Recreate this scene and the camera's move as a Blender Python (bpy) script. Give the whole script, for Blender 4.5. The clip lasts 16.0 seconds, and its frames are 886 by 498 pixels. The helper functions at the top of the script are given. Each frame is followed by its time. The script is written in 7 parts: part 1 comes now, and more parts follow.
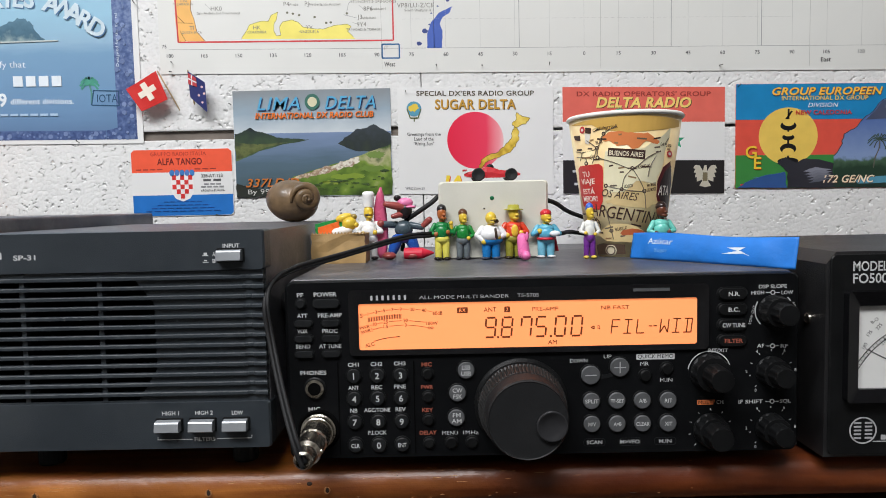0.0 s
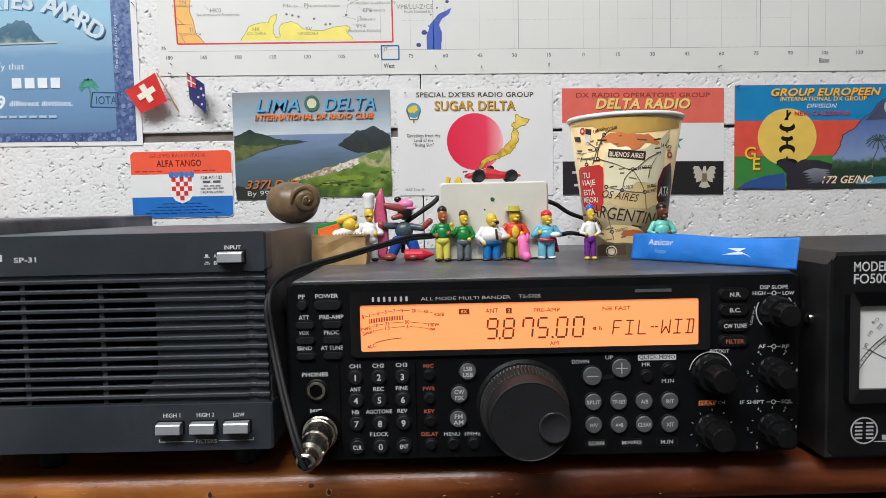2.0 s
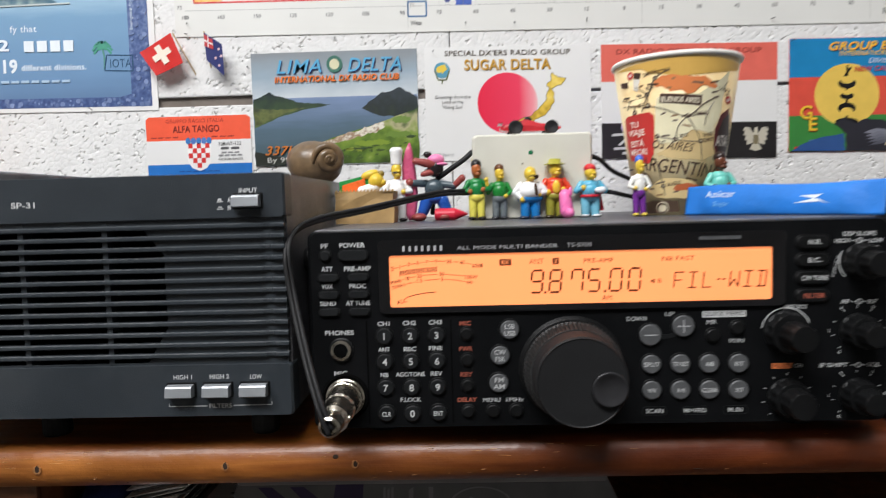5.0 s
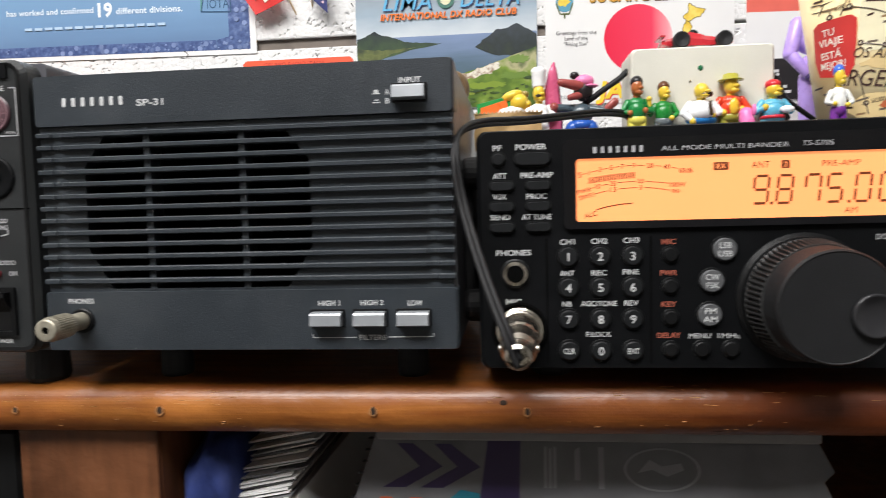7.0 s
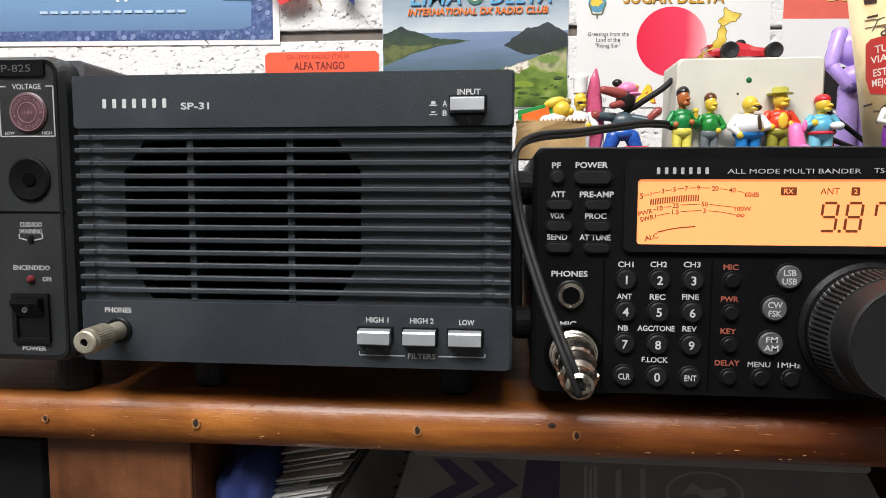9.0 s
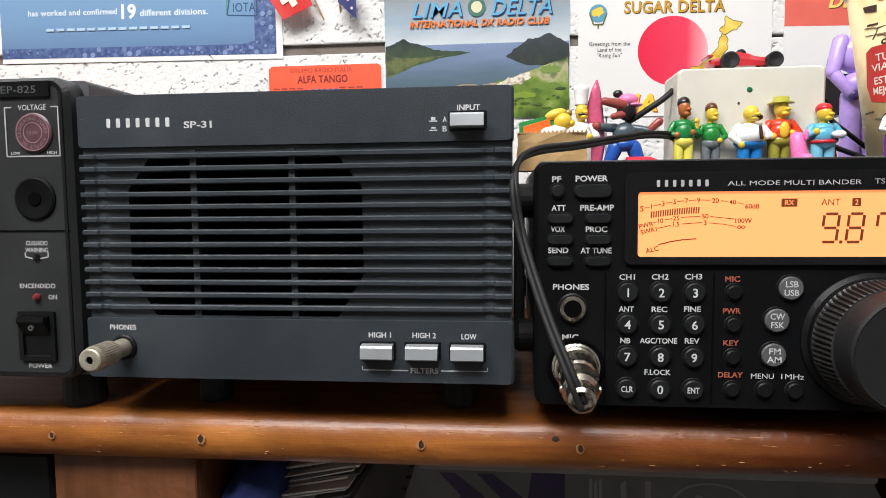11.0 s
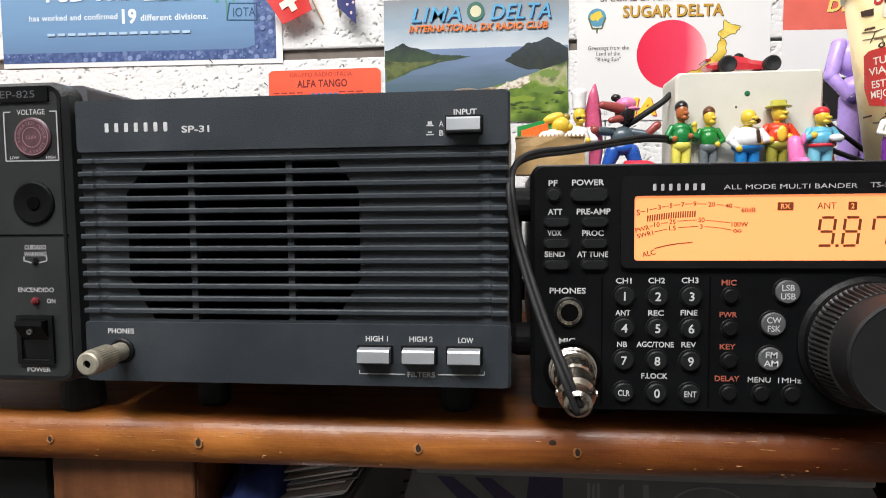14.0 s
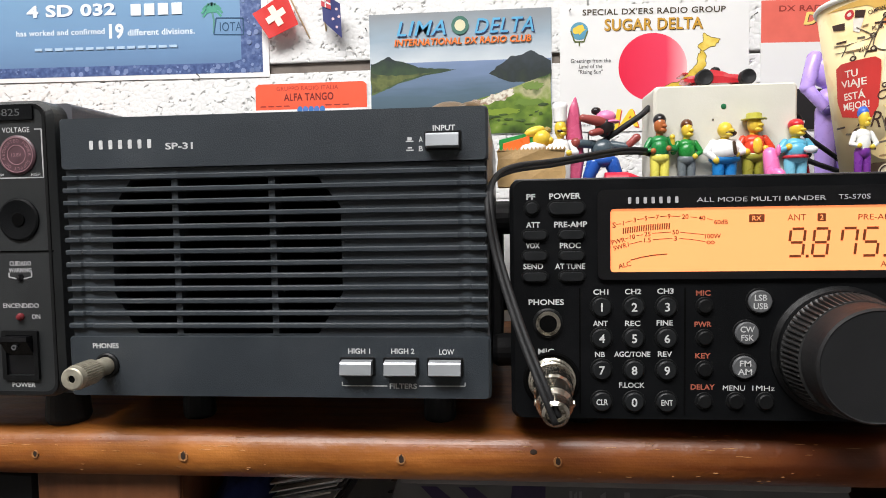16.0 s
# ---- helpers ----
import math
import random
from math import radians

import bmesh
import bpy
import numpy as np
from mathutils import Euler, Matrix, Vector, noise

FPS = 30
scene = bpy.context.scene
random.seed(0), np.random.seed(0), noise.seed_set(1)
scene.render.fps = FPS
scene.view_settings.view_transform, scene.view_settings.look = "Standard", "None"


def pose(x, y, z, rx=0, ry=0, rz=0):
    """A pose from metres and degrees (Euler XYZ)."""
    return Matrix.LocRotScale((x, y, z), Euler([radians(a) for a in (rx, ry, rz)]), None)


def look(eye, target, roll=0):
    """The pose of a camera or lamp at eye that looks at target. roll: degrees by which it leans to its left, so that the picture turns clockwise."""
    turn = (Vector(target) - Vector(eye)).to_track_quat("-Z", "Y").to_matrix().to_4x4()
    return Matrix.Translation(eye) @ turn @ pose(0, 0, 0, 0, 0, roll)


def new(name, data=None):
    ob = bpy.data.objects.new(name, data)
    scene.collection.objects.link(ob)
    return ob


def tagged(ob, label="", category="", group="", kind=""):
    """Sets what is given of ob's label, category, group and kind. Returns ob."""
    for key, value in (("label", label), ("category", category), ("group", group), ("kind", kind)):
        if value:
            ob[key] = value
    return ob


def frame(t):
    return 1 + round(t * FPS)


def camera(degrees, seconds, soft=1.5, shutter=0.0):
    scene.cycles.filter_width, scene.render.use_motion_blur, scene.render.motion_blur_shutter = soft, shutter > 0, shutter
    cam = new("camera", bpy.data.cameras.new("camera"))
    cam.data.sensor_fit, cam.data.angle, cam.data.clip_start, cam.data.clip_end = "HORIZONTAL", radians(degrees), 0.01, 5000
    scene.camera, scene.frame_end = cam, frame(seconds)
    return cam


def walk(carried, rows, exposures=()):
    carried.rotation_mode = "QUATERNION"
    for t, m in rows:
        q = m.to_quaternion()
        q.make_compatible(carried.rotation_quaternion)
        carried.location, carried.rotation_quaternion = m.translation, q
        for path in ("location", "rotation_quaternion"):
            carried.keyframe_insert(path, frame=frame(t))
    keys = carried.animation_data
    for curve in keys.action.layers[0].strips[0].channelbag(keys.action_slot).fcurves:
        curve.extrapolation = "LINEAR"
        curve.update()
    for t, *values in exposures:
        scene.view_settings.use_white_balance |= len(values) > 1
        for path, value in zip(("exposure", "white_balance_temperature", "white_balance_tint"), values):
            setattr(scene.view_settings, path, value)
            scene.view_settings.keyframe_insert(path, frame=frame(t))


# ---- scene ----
cam = camera(67.6, 16.0, 0.9, 1.0)
PATH = [
    (0, (-0.05, -0.342, 0.142), (-0.059, 1.653, 0.007), -1.2),
    (0.5, (-0.052, -0.343, 0.142), (-0.059, 1.653, 0.015), -1.2),
    (1, (-0.053, -0.342, 0.14), (-0.047, 1.654, 0.014), -0.9),
    (1.5, (-0.05, -0.342, 0.142), (-0.05, 1.653, 0.005), -1.5),
    (2, (-0.052, -0.342, 0.142), (-0.054, 1.654, 0.011), -1.3),
    (2.5, (-0.051, -0.341, 0.141), (-0.062, 1.655, 0.005), -1.7),
    (3, (-0.051, -0.342, 0.142), (-0.054, 1.654, 0.02), -1.5),
    (3.5, (-0.051, -0.342, 0.141), (-0.059, 1.654, 0.017), -1.7),
    (4, (-0.051, -0.341, 0.14), (-0.059, 1.655, 0.01), -1.5),
    (4.2, (-0.053, -0.337, 0.135), (-0.062, 1.659, 0.005), -1.4),
    (6.3, (-0.085, -0.273, 0.084), (-0.262, 1.713, -0.068), -2.4),
    (6.5, (-0.094, -0.273, 0.078), (-0.233, 1.718, -0.038), -2.0),
    (7, (-0.121, -0.262, 0.075), (-0.332, 1.722, -0.06), -1.5),
    (7.5, (-0.126, -0.265, 0.079), (-0.326, 1.72, -0.058), -2.1),
    (8, (-0.136, -0.26, 0.084), (-0.326, 1.724, -0.085), -0.7),
    (8.5, (-0.146, -0.255, 0.089), (-0.343, 1.728, -0.084), 0.1),
    (9, (-0.145, -0.255, 0.087), (-0.336, 1.728, -0.091), 0.1),
    (11.3, (-0.142, -0.256, 0.09), (-0.353, 1.727, -0.059), -0.6),
    (11.5, (-0.141, -0.257, 0.09), (-0.341, 1.727, -0.056), -0.5),
    (12, (-0.141, -0.257, 0.089), (-0.344, 1.727, -0.058), -0.9),
    (12.5, (-0.14, -0.257, 0.089), (-0.352, 1.726, -0.059), -0.8),
    (13, (-0.142, -0.256, 0.089), (-0.358, 1.726, -0.067), -0.9),
    (13.5, (-0.141, -0.256, 0.089), (-0.357, 1.727, -0.062), -0.8),
    (14, (-0.141, -0.256, 0.09), (-0.357, 1.727, -0.055), -0.6),
    (14.5, (-0.141, -0.257, 0.092), (-0.346, 1.728, -0.04), -0.6),
    (15, (-0.139, -0.257, 0.091), (-0.336, 1.729, -0.04), -0.8),
    (15.5, (-0.137, -0.258, 0.092), (-0.329, 1.728, -0.035), -1.1),
    (16, (-0.136, -0.26, 0.092), (-0.328, 1.727, -0.027), -1.0),
]
walk(cam, [(t, look(eye, target, roll)) for t, eye, target, roll in PATH], [(0, 0.72, 6500, 10), (4.2, 0.72, 6500, 10), (6.3, 1.16, 6750, 11), (16, 1.16, 6750, 11)])

# ---- light: a broad fluorescent ceiling light, bounce from the pale room ----
world = bpy.data.worlds.new("world")
scene.world = world
world.use_nodes = True
world.node_tree.nodes["Background"].inputs[0].default_value = (0.9, 0.95, 1.0, 1)
world.node_tree.nodes["Background"].inputs[1].default_value = 0.05


def area_lamp(name, eye, target, sx, sy, watts, colour):
    lamp = bpy.data.lights.new(name, "AREA")
    lamp.shape, lamp.size, lamp.size_y, lamp.energy, lamp.color = "RECTANGLE", sx, sy, watts, colour
    ob = new(name, lamp)
    ob.matrix_world = look(eye, target)
    return ob


area_lamp("ceiling_light", (-0.45, -0.72, 1.30), (-0.25, 0.1, 0.0), 1.25, 0.55, 27, (0.97, 0.98, 1.0))


# ---- materials ----
def mat(name, col, rough=0.5, metal=0.0, var=0.12, scale=60.0, bump=0.0, bscale=900.0, coat=0.0, spec=0.5, emit=0.0, dirt=None, dirt_amount=0.0, dirt_scale=25.0, alpha_glass=False):
    m = bpy.data.materials.new(name)
    m.use_nodes = True
    nt = m.node_tree
    b = nt.nodes["Principled BSDF"]
    tc = nt.nodes.new("ShaderNodeTexCoord")
    n1 = nt.nodes.new("ShaderNodeTexNoise")
    n1.inputs["Scale"].default_value, n1.inputs["Detail"].default_value = scale, 6
    nt.links.new(tc.outputs["Object"], n1.inputs["Vector"])
    ramp = nt.nodes.new("ShaderNodeValToRGB")
    lo = [max(0, c * (1 - var)) for c in col]
    hi = [min(1, c * (1 + var)) for c in col]
    ramp.color_ramp.elements[0].position, ramp.color_ramp.elements[1].position = 0.3, 0.7
    ramp.color_ramp.elements[0].color, ramp.color_ramp.elements[1].color = (*lo, 1), (*hi, 1)
    nt.links.new(n1.outputs["Fac"], ramp.inputs["Fac"])
    out = ramp.outputs["Color"]
    if dirt:
        n2 = nt.nodes.new("ShaderNodeTexNoise")
        n2.inputs["Scale"].default_value, n2.inputs["Detail"].default_value, n2.inputs["Roughness"].default_value = dirt_scale, 8, 0.65
        nt.links.new(tc.outputs["Object"], n2.inputs["Vector"])
        r2 = nt.nodes.new("ShaderNodeValToRGB")
        r2.color_ramp.elements[0].position, r2.color_ramp.elements[1].position = 0.48, 0.72
        r2.color_ramp.elements[1].color = (dirt_amount, dirt_amount, dirt_amount, 1)
        nt.links.new(n2.outputs["Fac"], r2.inputs["Fac"])
        mix = nt.nodes.new("ShaderNodeMixRGB")
        mix.inputs[2].default_value = (*dirt, 1)
        nt.links.new(r2.outputs["Color"], mix.inputs[0])
        nt.links.new(out, mix.inputs[1])
        out = mix.outputs[0]
    nt.links.new(out, b.inputs["Base Color"])
    rr = nt.nodes.new("ShaderNodeMapRange")
    rr.inputs["To Min"].default_value, rr.inputs["To Max"].default_value = max(0.02, rough - 0.08), min(1, rough + 0.08)
    nt.links.new(n1.outputs["Fac"], rr.inputs["Value"])
    nt.links.new(rr.outputs["Result"], b.inputs["Roughness"])
    b.inputs["Metallic"].default_value, b.inputs["Coat Weight"].default_value = metal, coat
    b.inputs["Specular IOR Level"].default_value = spec
    if emit:
        nt.links.new(out, b.inputs["Emission Color"])
        b.inputs["Emission Strength"].default_value = emit
    if bump:
        n3 = nt.nodes.new("ShaderNodeTexNoise")
        n3.inputs["Scale"].default_value, n3.inputs["Detail"].default_value = bscale, 4
        nt.links.new(tc.outputs["Object"], n3.inputs["Vector"])
        bp = nt.nodes.new("ShaderNodeBump")
        bp.inputs["Strength"].default_value, bp.inputs["Distance"].default_value = bump, 0.0006
        nt.links.new(n3.outputs["Fac"], bp.inputs["Height"])
        nt.links.new(bp.outputs["Normal"], b.inputs["Normal"])
    return m


def gradient_mat(name, stops, axis, lo, hi, noise_amount=0.1, noise_scale=60.0, rough=0.35, stretch=(1, 1, 1)):
    """A printed picture's colour running along one axis of the sheet, broken up by noise."""
    m = bpy.data.materials.new(name)
    m.use_nodes = True
    nt = m.node_tree
    b = nt.nodes["Principled BSDF"]
    tc = nt.nodes.new("ShaderNodeTexCoord")
    sep = nt.nodes.new("ShaderNodeSeparateXYZ")
    nt.links.new(tc.outputs["Object"], sep.inputs[0])
    mp = nt.nodes.new("ShaderNodeMapping")
    mp.inputs["Scale"].default_value = stretch
    nt.links.new(tc.outputs["Object"], mp.inputs["Vector"])
    n = nt.nodes.new("ShaderNodeTexNoise")
    n.inputs["Scale"].default_value, n.inputs["Detail"].default_value = noise_scale, 7
    nt.links.new(mp.outputs["Vector"], n.inputs["Vector"])
    mr = nt.nodes.new("ShaderNodeMapRange")
    mr.inputs["From Min"].default_value, mr.inputs["From Max"].default_value = lo, hi
    nt.links.new(sep.outputs[axis], mr.inputs["Value"])
    sub = nt.nodes.new("ShaderNodeMath")
    sub.operation = "MULTIPLY_ADD"
    sub.inputs[1].default_value, sub.inputs[2].default_value = noise_amount, -noise_amount / 2
    nt.links.new(n.outputs["Fac"], sub.inputs[0])
    add = nt.nodes.new("ShaderNodeMath")
    add.operation = "ADD"
    nt.links.new(mr.outputs["Result"], add.inputs[0])
    nt.links.new(sub.outputs[0], add.inputs[1])
    ramp = nt.nodes.new("ShaderNodeValToRGB")
    els = ramp.color_ramp.elements
    while len(els) < len(stops):
        els.new(0.5)
    for e, (p, c) in zip(els, stops):
        e.position, e.color = p, (*c, 1)
    nt.links.new(add.outputs[0], ramp.inputs["Fac"])
    nt.links.new(ramp.outputs["Color"], b.inputs["Base Color"])
    b.inputs["Roughness"].default_value = rough
    return m


def wood_mat(name, dark, light, rough, coat, grain=(2.0, 26.0, 26.0), right_tone=None):
    m = bpy.data.materials.new(name)
    m.use_nodes = True
    nt = m.node_tree
    b = nt.nodes["Principled BSDF"]
    tc = nt.nodes.new("ShaderNodeTexCoord")
    mp = nt.nodes.new("ShaderNodeMapping")
    mp.inputs["Scale"].default_value = grain
    nt.links.new(tc.outputs["Object"], mp.inputs["Vector"])
    n = nt.nodes.new("ShaderNodeTexNoise")
    n.inputs["Scale"].default_value, n.inputs["Detail"].default_value, n.inputs["Distortion"].default_value = 6, 9, 0.6
    nt.links.new(mp.outputs["Vector"], n.inputs["Vector"])
    n2 = nt.nodes.new("ShaderNodeTexNoise")
    n2.inputs["Scale"].default_value, n2.inputs["Detail"].default_value = 14, 5
    nt.links.new(tc.outputs["Object"], n2.inputs["Vector"])
    ramp = nt.nodes.new("ShaderNodeValToRGB")
    ramp.color_ramp.elements[0].position, ramp.color_ramp.elements[1].position = 0.32, 0.68
    ramp.color_ramp.elements[0].color, ramp.color_ramp.elements[1].color = (*dark, 1), (*light, 1)
    nt.links.new(n.outputs["Fac"], ramp.inputs["Fac"])
    mix = nt.nodes.new("ShaderNodeMixRGB")
    mix.blend_type = "MULTIPLY"
    mix.inputs[0].default_value = 0.7
    r2 = nt.nodes.new("ShaderNodeValToRGB")
    r2.color_ramp.elements[0].position, r2.color_ramp.elements[1].position = 0.35, 0.6
    r2.color_ramp.elements[0].color = (0.36, 0.31, 0.27, 1)
    nt.links.new(n2.outputs["Fac"], r2.inputs["Fac"])
    nt.links.new(ramp.outputs["Color"], mix.inputs[1])
    nt.links.new(r2.outputs["Color"], mix.inputs[2])
    out = mix.outputs[0]
    # multiplies the wood by tone, more and more from lo to hi in x
    if right_tone:
        lo, hi, tone = right_tone
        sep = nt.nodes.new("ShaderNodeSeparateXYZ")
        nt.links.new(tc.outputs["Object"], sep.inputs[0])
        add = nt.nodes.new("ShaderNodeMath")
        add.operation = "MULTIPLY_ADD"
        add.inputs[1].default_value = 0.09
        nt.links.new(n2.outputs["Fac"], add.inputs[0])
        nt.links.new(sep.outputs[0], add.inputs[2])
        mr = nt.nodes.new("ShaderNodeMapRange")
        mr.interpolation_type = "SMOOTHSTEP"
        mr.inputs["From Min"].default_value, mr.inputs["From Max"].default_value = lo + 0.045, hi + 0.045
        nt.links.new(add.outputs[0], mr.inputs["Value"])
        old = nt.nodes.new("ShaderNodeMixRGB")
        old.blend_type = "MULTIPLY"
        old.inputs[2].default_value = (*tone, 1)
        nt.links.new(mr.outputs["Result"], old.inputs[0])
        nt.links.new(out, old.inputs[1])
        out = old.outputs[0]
    nt.links.new(out, b.inputs["Base Color"])
    rr = nt.nodes.new("ShaderNodeMapRange")
    rr.inputs["To Min"].default_value, rr.inputs["To Max"].default_value = rough - 0.16, rough + 0.26
    nt.links.new(n2.outputs["Fac"], rr.inputs["Value"])
    nt.links.new(rr.outputs["Result"], b.inputs["Roughness"])
    b.inputs["Coat Weight"].default_value, b.inputs["Coat Roughness"].default_value = coat, 0.28
    bp = nt.nodes.new("ShaderNodeBump")
    bp.inputs["Strength"].default_value, bp.inputs["Distance"].default_value = 0.7, 0.0015
    n3 = nt.nodes.new("ShaderNodeTexNoise")
    n3.inputs["Scale"].default_value, n3.inputs["Detail"].default_value = 90, 9
    nt.links.new(tc.outputs["Object"], n3.inputs["Vector"])
    nt.links.new(n3.outputs["Fac"], bp.inputs["Height"])
    nt.links.new(bp.outputs["Normal"], b.inputs["Normal"])
    return m


FOAM = mat("white_polystyrene", (0.75, 0.75, 0.74), 0.85, var=0.04, scale=35, bump=0.12, bscale=1500, dirt=(0.5, 0.5, 0.49), dirt_amount=0.3, dirt_scale=120)
BACKING = mat("brown_batten", (0.16, 0.13, 0.1), 0.8, var=0.3, scale=40)
PLASTER = mat("room_plaster", (0.52, 0.51, 0.49), 0.9, var=0.06, scale=6, bump=0.2)
FLOORING = mat("room_floor", (0.05, 0.042, 0.034), 0.6, var=0.2, scale=8)
# shelf wood turns darker and redder from x = -0.19 to 0.0
VARNISH = wood_mat("varnished_pine", (0.28, 0.074, 0.012), (0.51, 0.185, 0.034), 0.40, 0.32, right_tone=(-0.19, 0.0, (0.36, 0.22, 0.19)))
PANEL_WOOD = wood_mat("brown_board", (0.13, 0.045, 0.015), (0.24, 0.09, 0.035), 0.5, 0.0, (20, 20, 2))
KNOT = mat("dark_screw_hole", (0.03, 0.015, 0.008), 0.9, var=0.4, scale=300)
CHIP = mat("pale_chipped_wood", (0.38, 0.17, 0.06), 0.6, var=0.3, scale=400)
SCUFF = mat("worn_varnish", (0.46, 0.23, 0.09), 0.3, var=0.4, scale=500)
CASE = mat("charcoal_plastic", (0.0042, 0.0046, 0.0052), 0.5, spec=0.10, var=0.15, scale=40, bump=0.25, bscale=2600, dirt=(0.014, 0.014, 0.016), dirt_amount=0.25, dirt_scale=30)
SPEAKER_CASE = mat("blue_grey_plastic", (0.0280, 0.0350, 0.0420), 0.40, spec=0.45, var=0.12, scale=30, bump=0.3, bscale=2600, dirt=(0.08, 0.085, 0.09), dirt_amount=0.25, dirt_scale=24)
TOPCOVER = mat("dusty_painted_steel", (0.075, 0.075, 0.085), 0.38, var=0.25, scale=18, bump=0.3, bscale=1800, dirt=(0.24, 0.23, 0.23), dirt_amount=0.6, dirt_scale=34)
BLACK = mat("black_plastic", (0.0060, 0.0063, 0.0067), 0.42, spec=0.22, var=0.2, scale=90, bump=0.15, bscale=2000)
DARK = mat("black_inside", (0.003, 0.003, 0.003), 0.9, var=0.2, spec=0.03)
RUBBER = mat("black_rubber", (0.011, 0.011, 0.012), 0.6, spec=0.35, var=0.25, scale=120, bump=0.2)
GLOSS = mat("glossy_black_bezel", (0.006, 0.006, 0.007), 0.12, var=0.1, scale=50)
KEYGREY = mat("dark_grey_key", (0.011, 0.012, 0.013), 0.4, spec=0.3, var=0.15, scale=200, bump=0.1)
KEYLIGHT = mat("mid_grey_key", (0.085, 0.088, 0.092), 0.45, var=0.12, scale=200)
SILVER = mat("silver_button", (0.34, 0.36, 0.38), 0.38, metal=0.4, var=0.08, scale=60)
CHROME = mat("worn_nickel", (0.56, 0.52, 0.45), 0.24, metal=1.0, var=0.35, scale=220, bump=0.5, bscale=420)
PRINT = mat("white_print", (0.56, 0.57, 0.57), 0.6, var=0.12, scale=400)
PRINT_GREY = mat("grey_print", (0.42, 0.42, 0.43), 0.6, var=0.12, scale=400)
PRINT_RED = mat("red_print", (0.40, 0.10, 0.06), 0.6, var=0.12, scale=400)
PRINT_AMBER = mat("orange_print", (0.75, 0.2, 0.06), 0.6, var=0.12, scale=400)
LCD = mat("amber_backlight", (1.0, 0.29, 0.105), 0.35, var=0.03, scale=20, emit=0.47)
LCD_INK = mat("lcd_segment", (0.19, 0.042, 0.010), 0.5, var=0.1, scale=300)
CREAM = mat("cream_box_plastic", (0.66, 0.645, 0.56), 0.5, var=0.05, scale=40, bump=0.1)


# ---- building helpers ----
def part(name, bm, material, parent=None, label="", smooth=False):
    """Links a bmesh, built in world places, as one mesh object under a thing (or as a thing, with no parent)."""
    bmesh.ops.recalc_face_normals(bm, faces=bm.faces[:])
    me = bpy.data.meshes.new(name)
    bm.to_mesh(me)
    bm.free()
    for m in (material if isinstance(material, (list, tuple)) else [material]):
        me.materials.append(m)
    if smooth:
        for p in me.polygons:
            p.use_smooth = True
    return placed(name, me, parent, label)


BASES = {}


def placed(name, me, parent, label=""):
    ob = new(name, me)
    if parent is not None:
        base = BASES[parent.name]
        me.transform(Matrix.Translation(-base))
        ob.parent = parent
        BASES[ob.name] = base
    else:
        BASES[ob.name] = Vector((0, 0, 0))
    if label:
        ob["label"] = label
    return ob


def thing(name, base, label, category, group="", kind=""):
    ob = new(name)
    ob.location = base
    ob.empty_display_size = 0.02
    BASES[ob.name] = Vector(base)
    return tagged(ob, label, category, group, kind)


def solo(name, bm, material, label, category, group="", kind="", smooth=False):
    """A thing that is one mesh, with its origin at its base."""
    ob = part(name, bm, material, None, "", smooth)
    zs = [v.co for v in ob.data.vertices]
    base = Vector((sum(v.x for v in zs) / len(zs), sum(v.y for v in zs) / len(zs), min(v.z for v in zs)))
    ob.data.transform(Matrix.Translation(-base))
    ob.location = base
    BASES[ob.name] = base
    return tagged(ob, label, category, group, kind)


def loops(bm, rings, cap=True, mi=0):
    vs = [[bm.verts.new(p) for p in ring] for ring in rings]
    n = len(vs[0])
    fs = []
    for a, b in zip(vs, vs[1:]):
        for i in range(n):
            fs.append(bm.faces.new((a[i], a[(i + 1) % n], b[(i + 1) % n], b[i])))
    if cap:
        fs += [bm.faces.new(vs[0][::-1]), bm.faces.new(vs[-1])]
    for f in fs:
        f.material_index = mi
    return fs


def box(bm, x0, x1, y0, y1, z0, z1, bev=0.0, mi=0):
    if bev:
        def ring(z, d):
            return [(x0 + d, y0 + d, z), (x1 - d, y0 + d, z), (x1 - d, y1 - d, z), (x0 + d, y1 - d, z)]

        def cut(z, d):
            e = bev
            a0, a1, b0, b1 = x0 + d, x1 - d, y0 + d, y1 - d
            return [(a0 + e, b0, z), (a1 - e, b0, z), (a1, b0 + e, z), (a1, b1 - e, z), (a1 - e, b1, z), (a0 + e, b1, z), (a0, b1 - e, z), (a0, b0 + e, z)]
        loops(bm, [cut(z0, bev * 0.7), cut(z0 + bev, 0), cut(z1 - bev, 0), cut(z1, bev * 0.7)], mi=mi)
    else:
        loops(bm, [[(x0, y0, z), (x1, y0, z), (x1, y1, z), (x0, y1, z)] for z in (z0, z1)], mi=mi)


def rrect(cx, cz, w, h, r, n=5):
    r = min(r, w / 2 - 1e-5, h / 2 - 1e-5)
    pts = []
    for sx, sz, a0 in ((1, 1, 0), (-1, 1, 90), (-1, -1, 180), (1, -1, 270)):
        for i in range(n + 1):
            a = radians(a0 + 90 * i / n)
            pts.append((cx + sx * (w / 2 - r) + r * math.cos(a), cz + sz * (h / 2 - r) + r * math.sin(a)))
    return pts


def disc(cx, cz, r, n=24, rz=None):
    rz = rz or r
    return [(cx + r * math.cos(2 * math.pi * i / n), cz + rz * math.sin(2 * math.pi * i / n)) for i in range(n)]


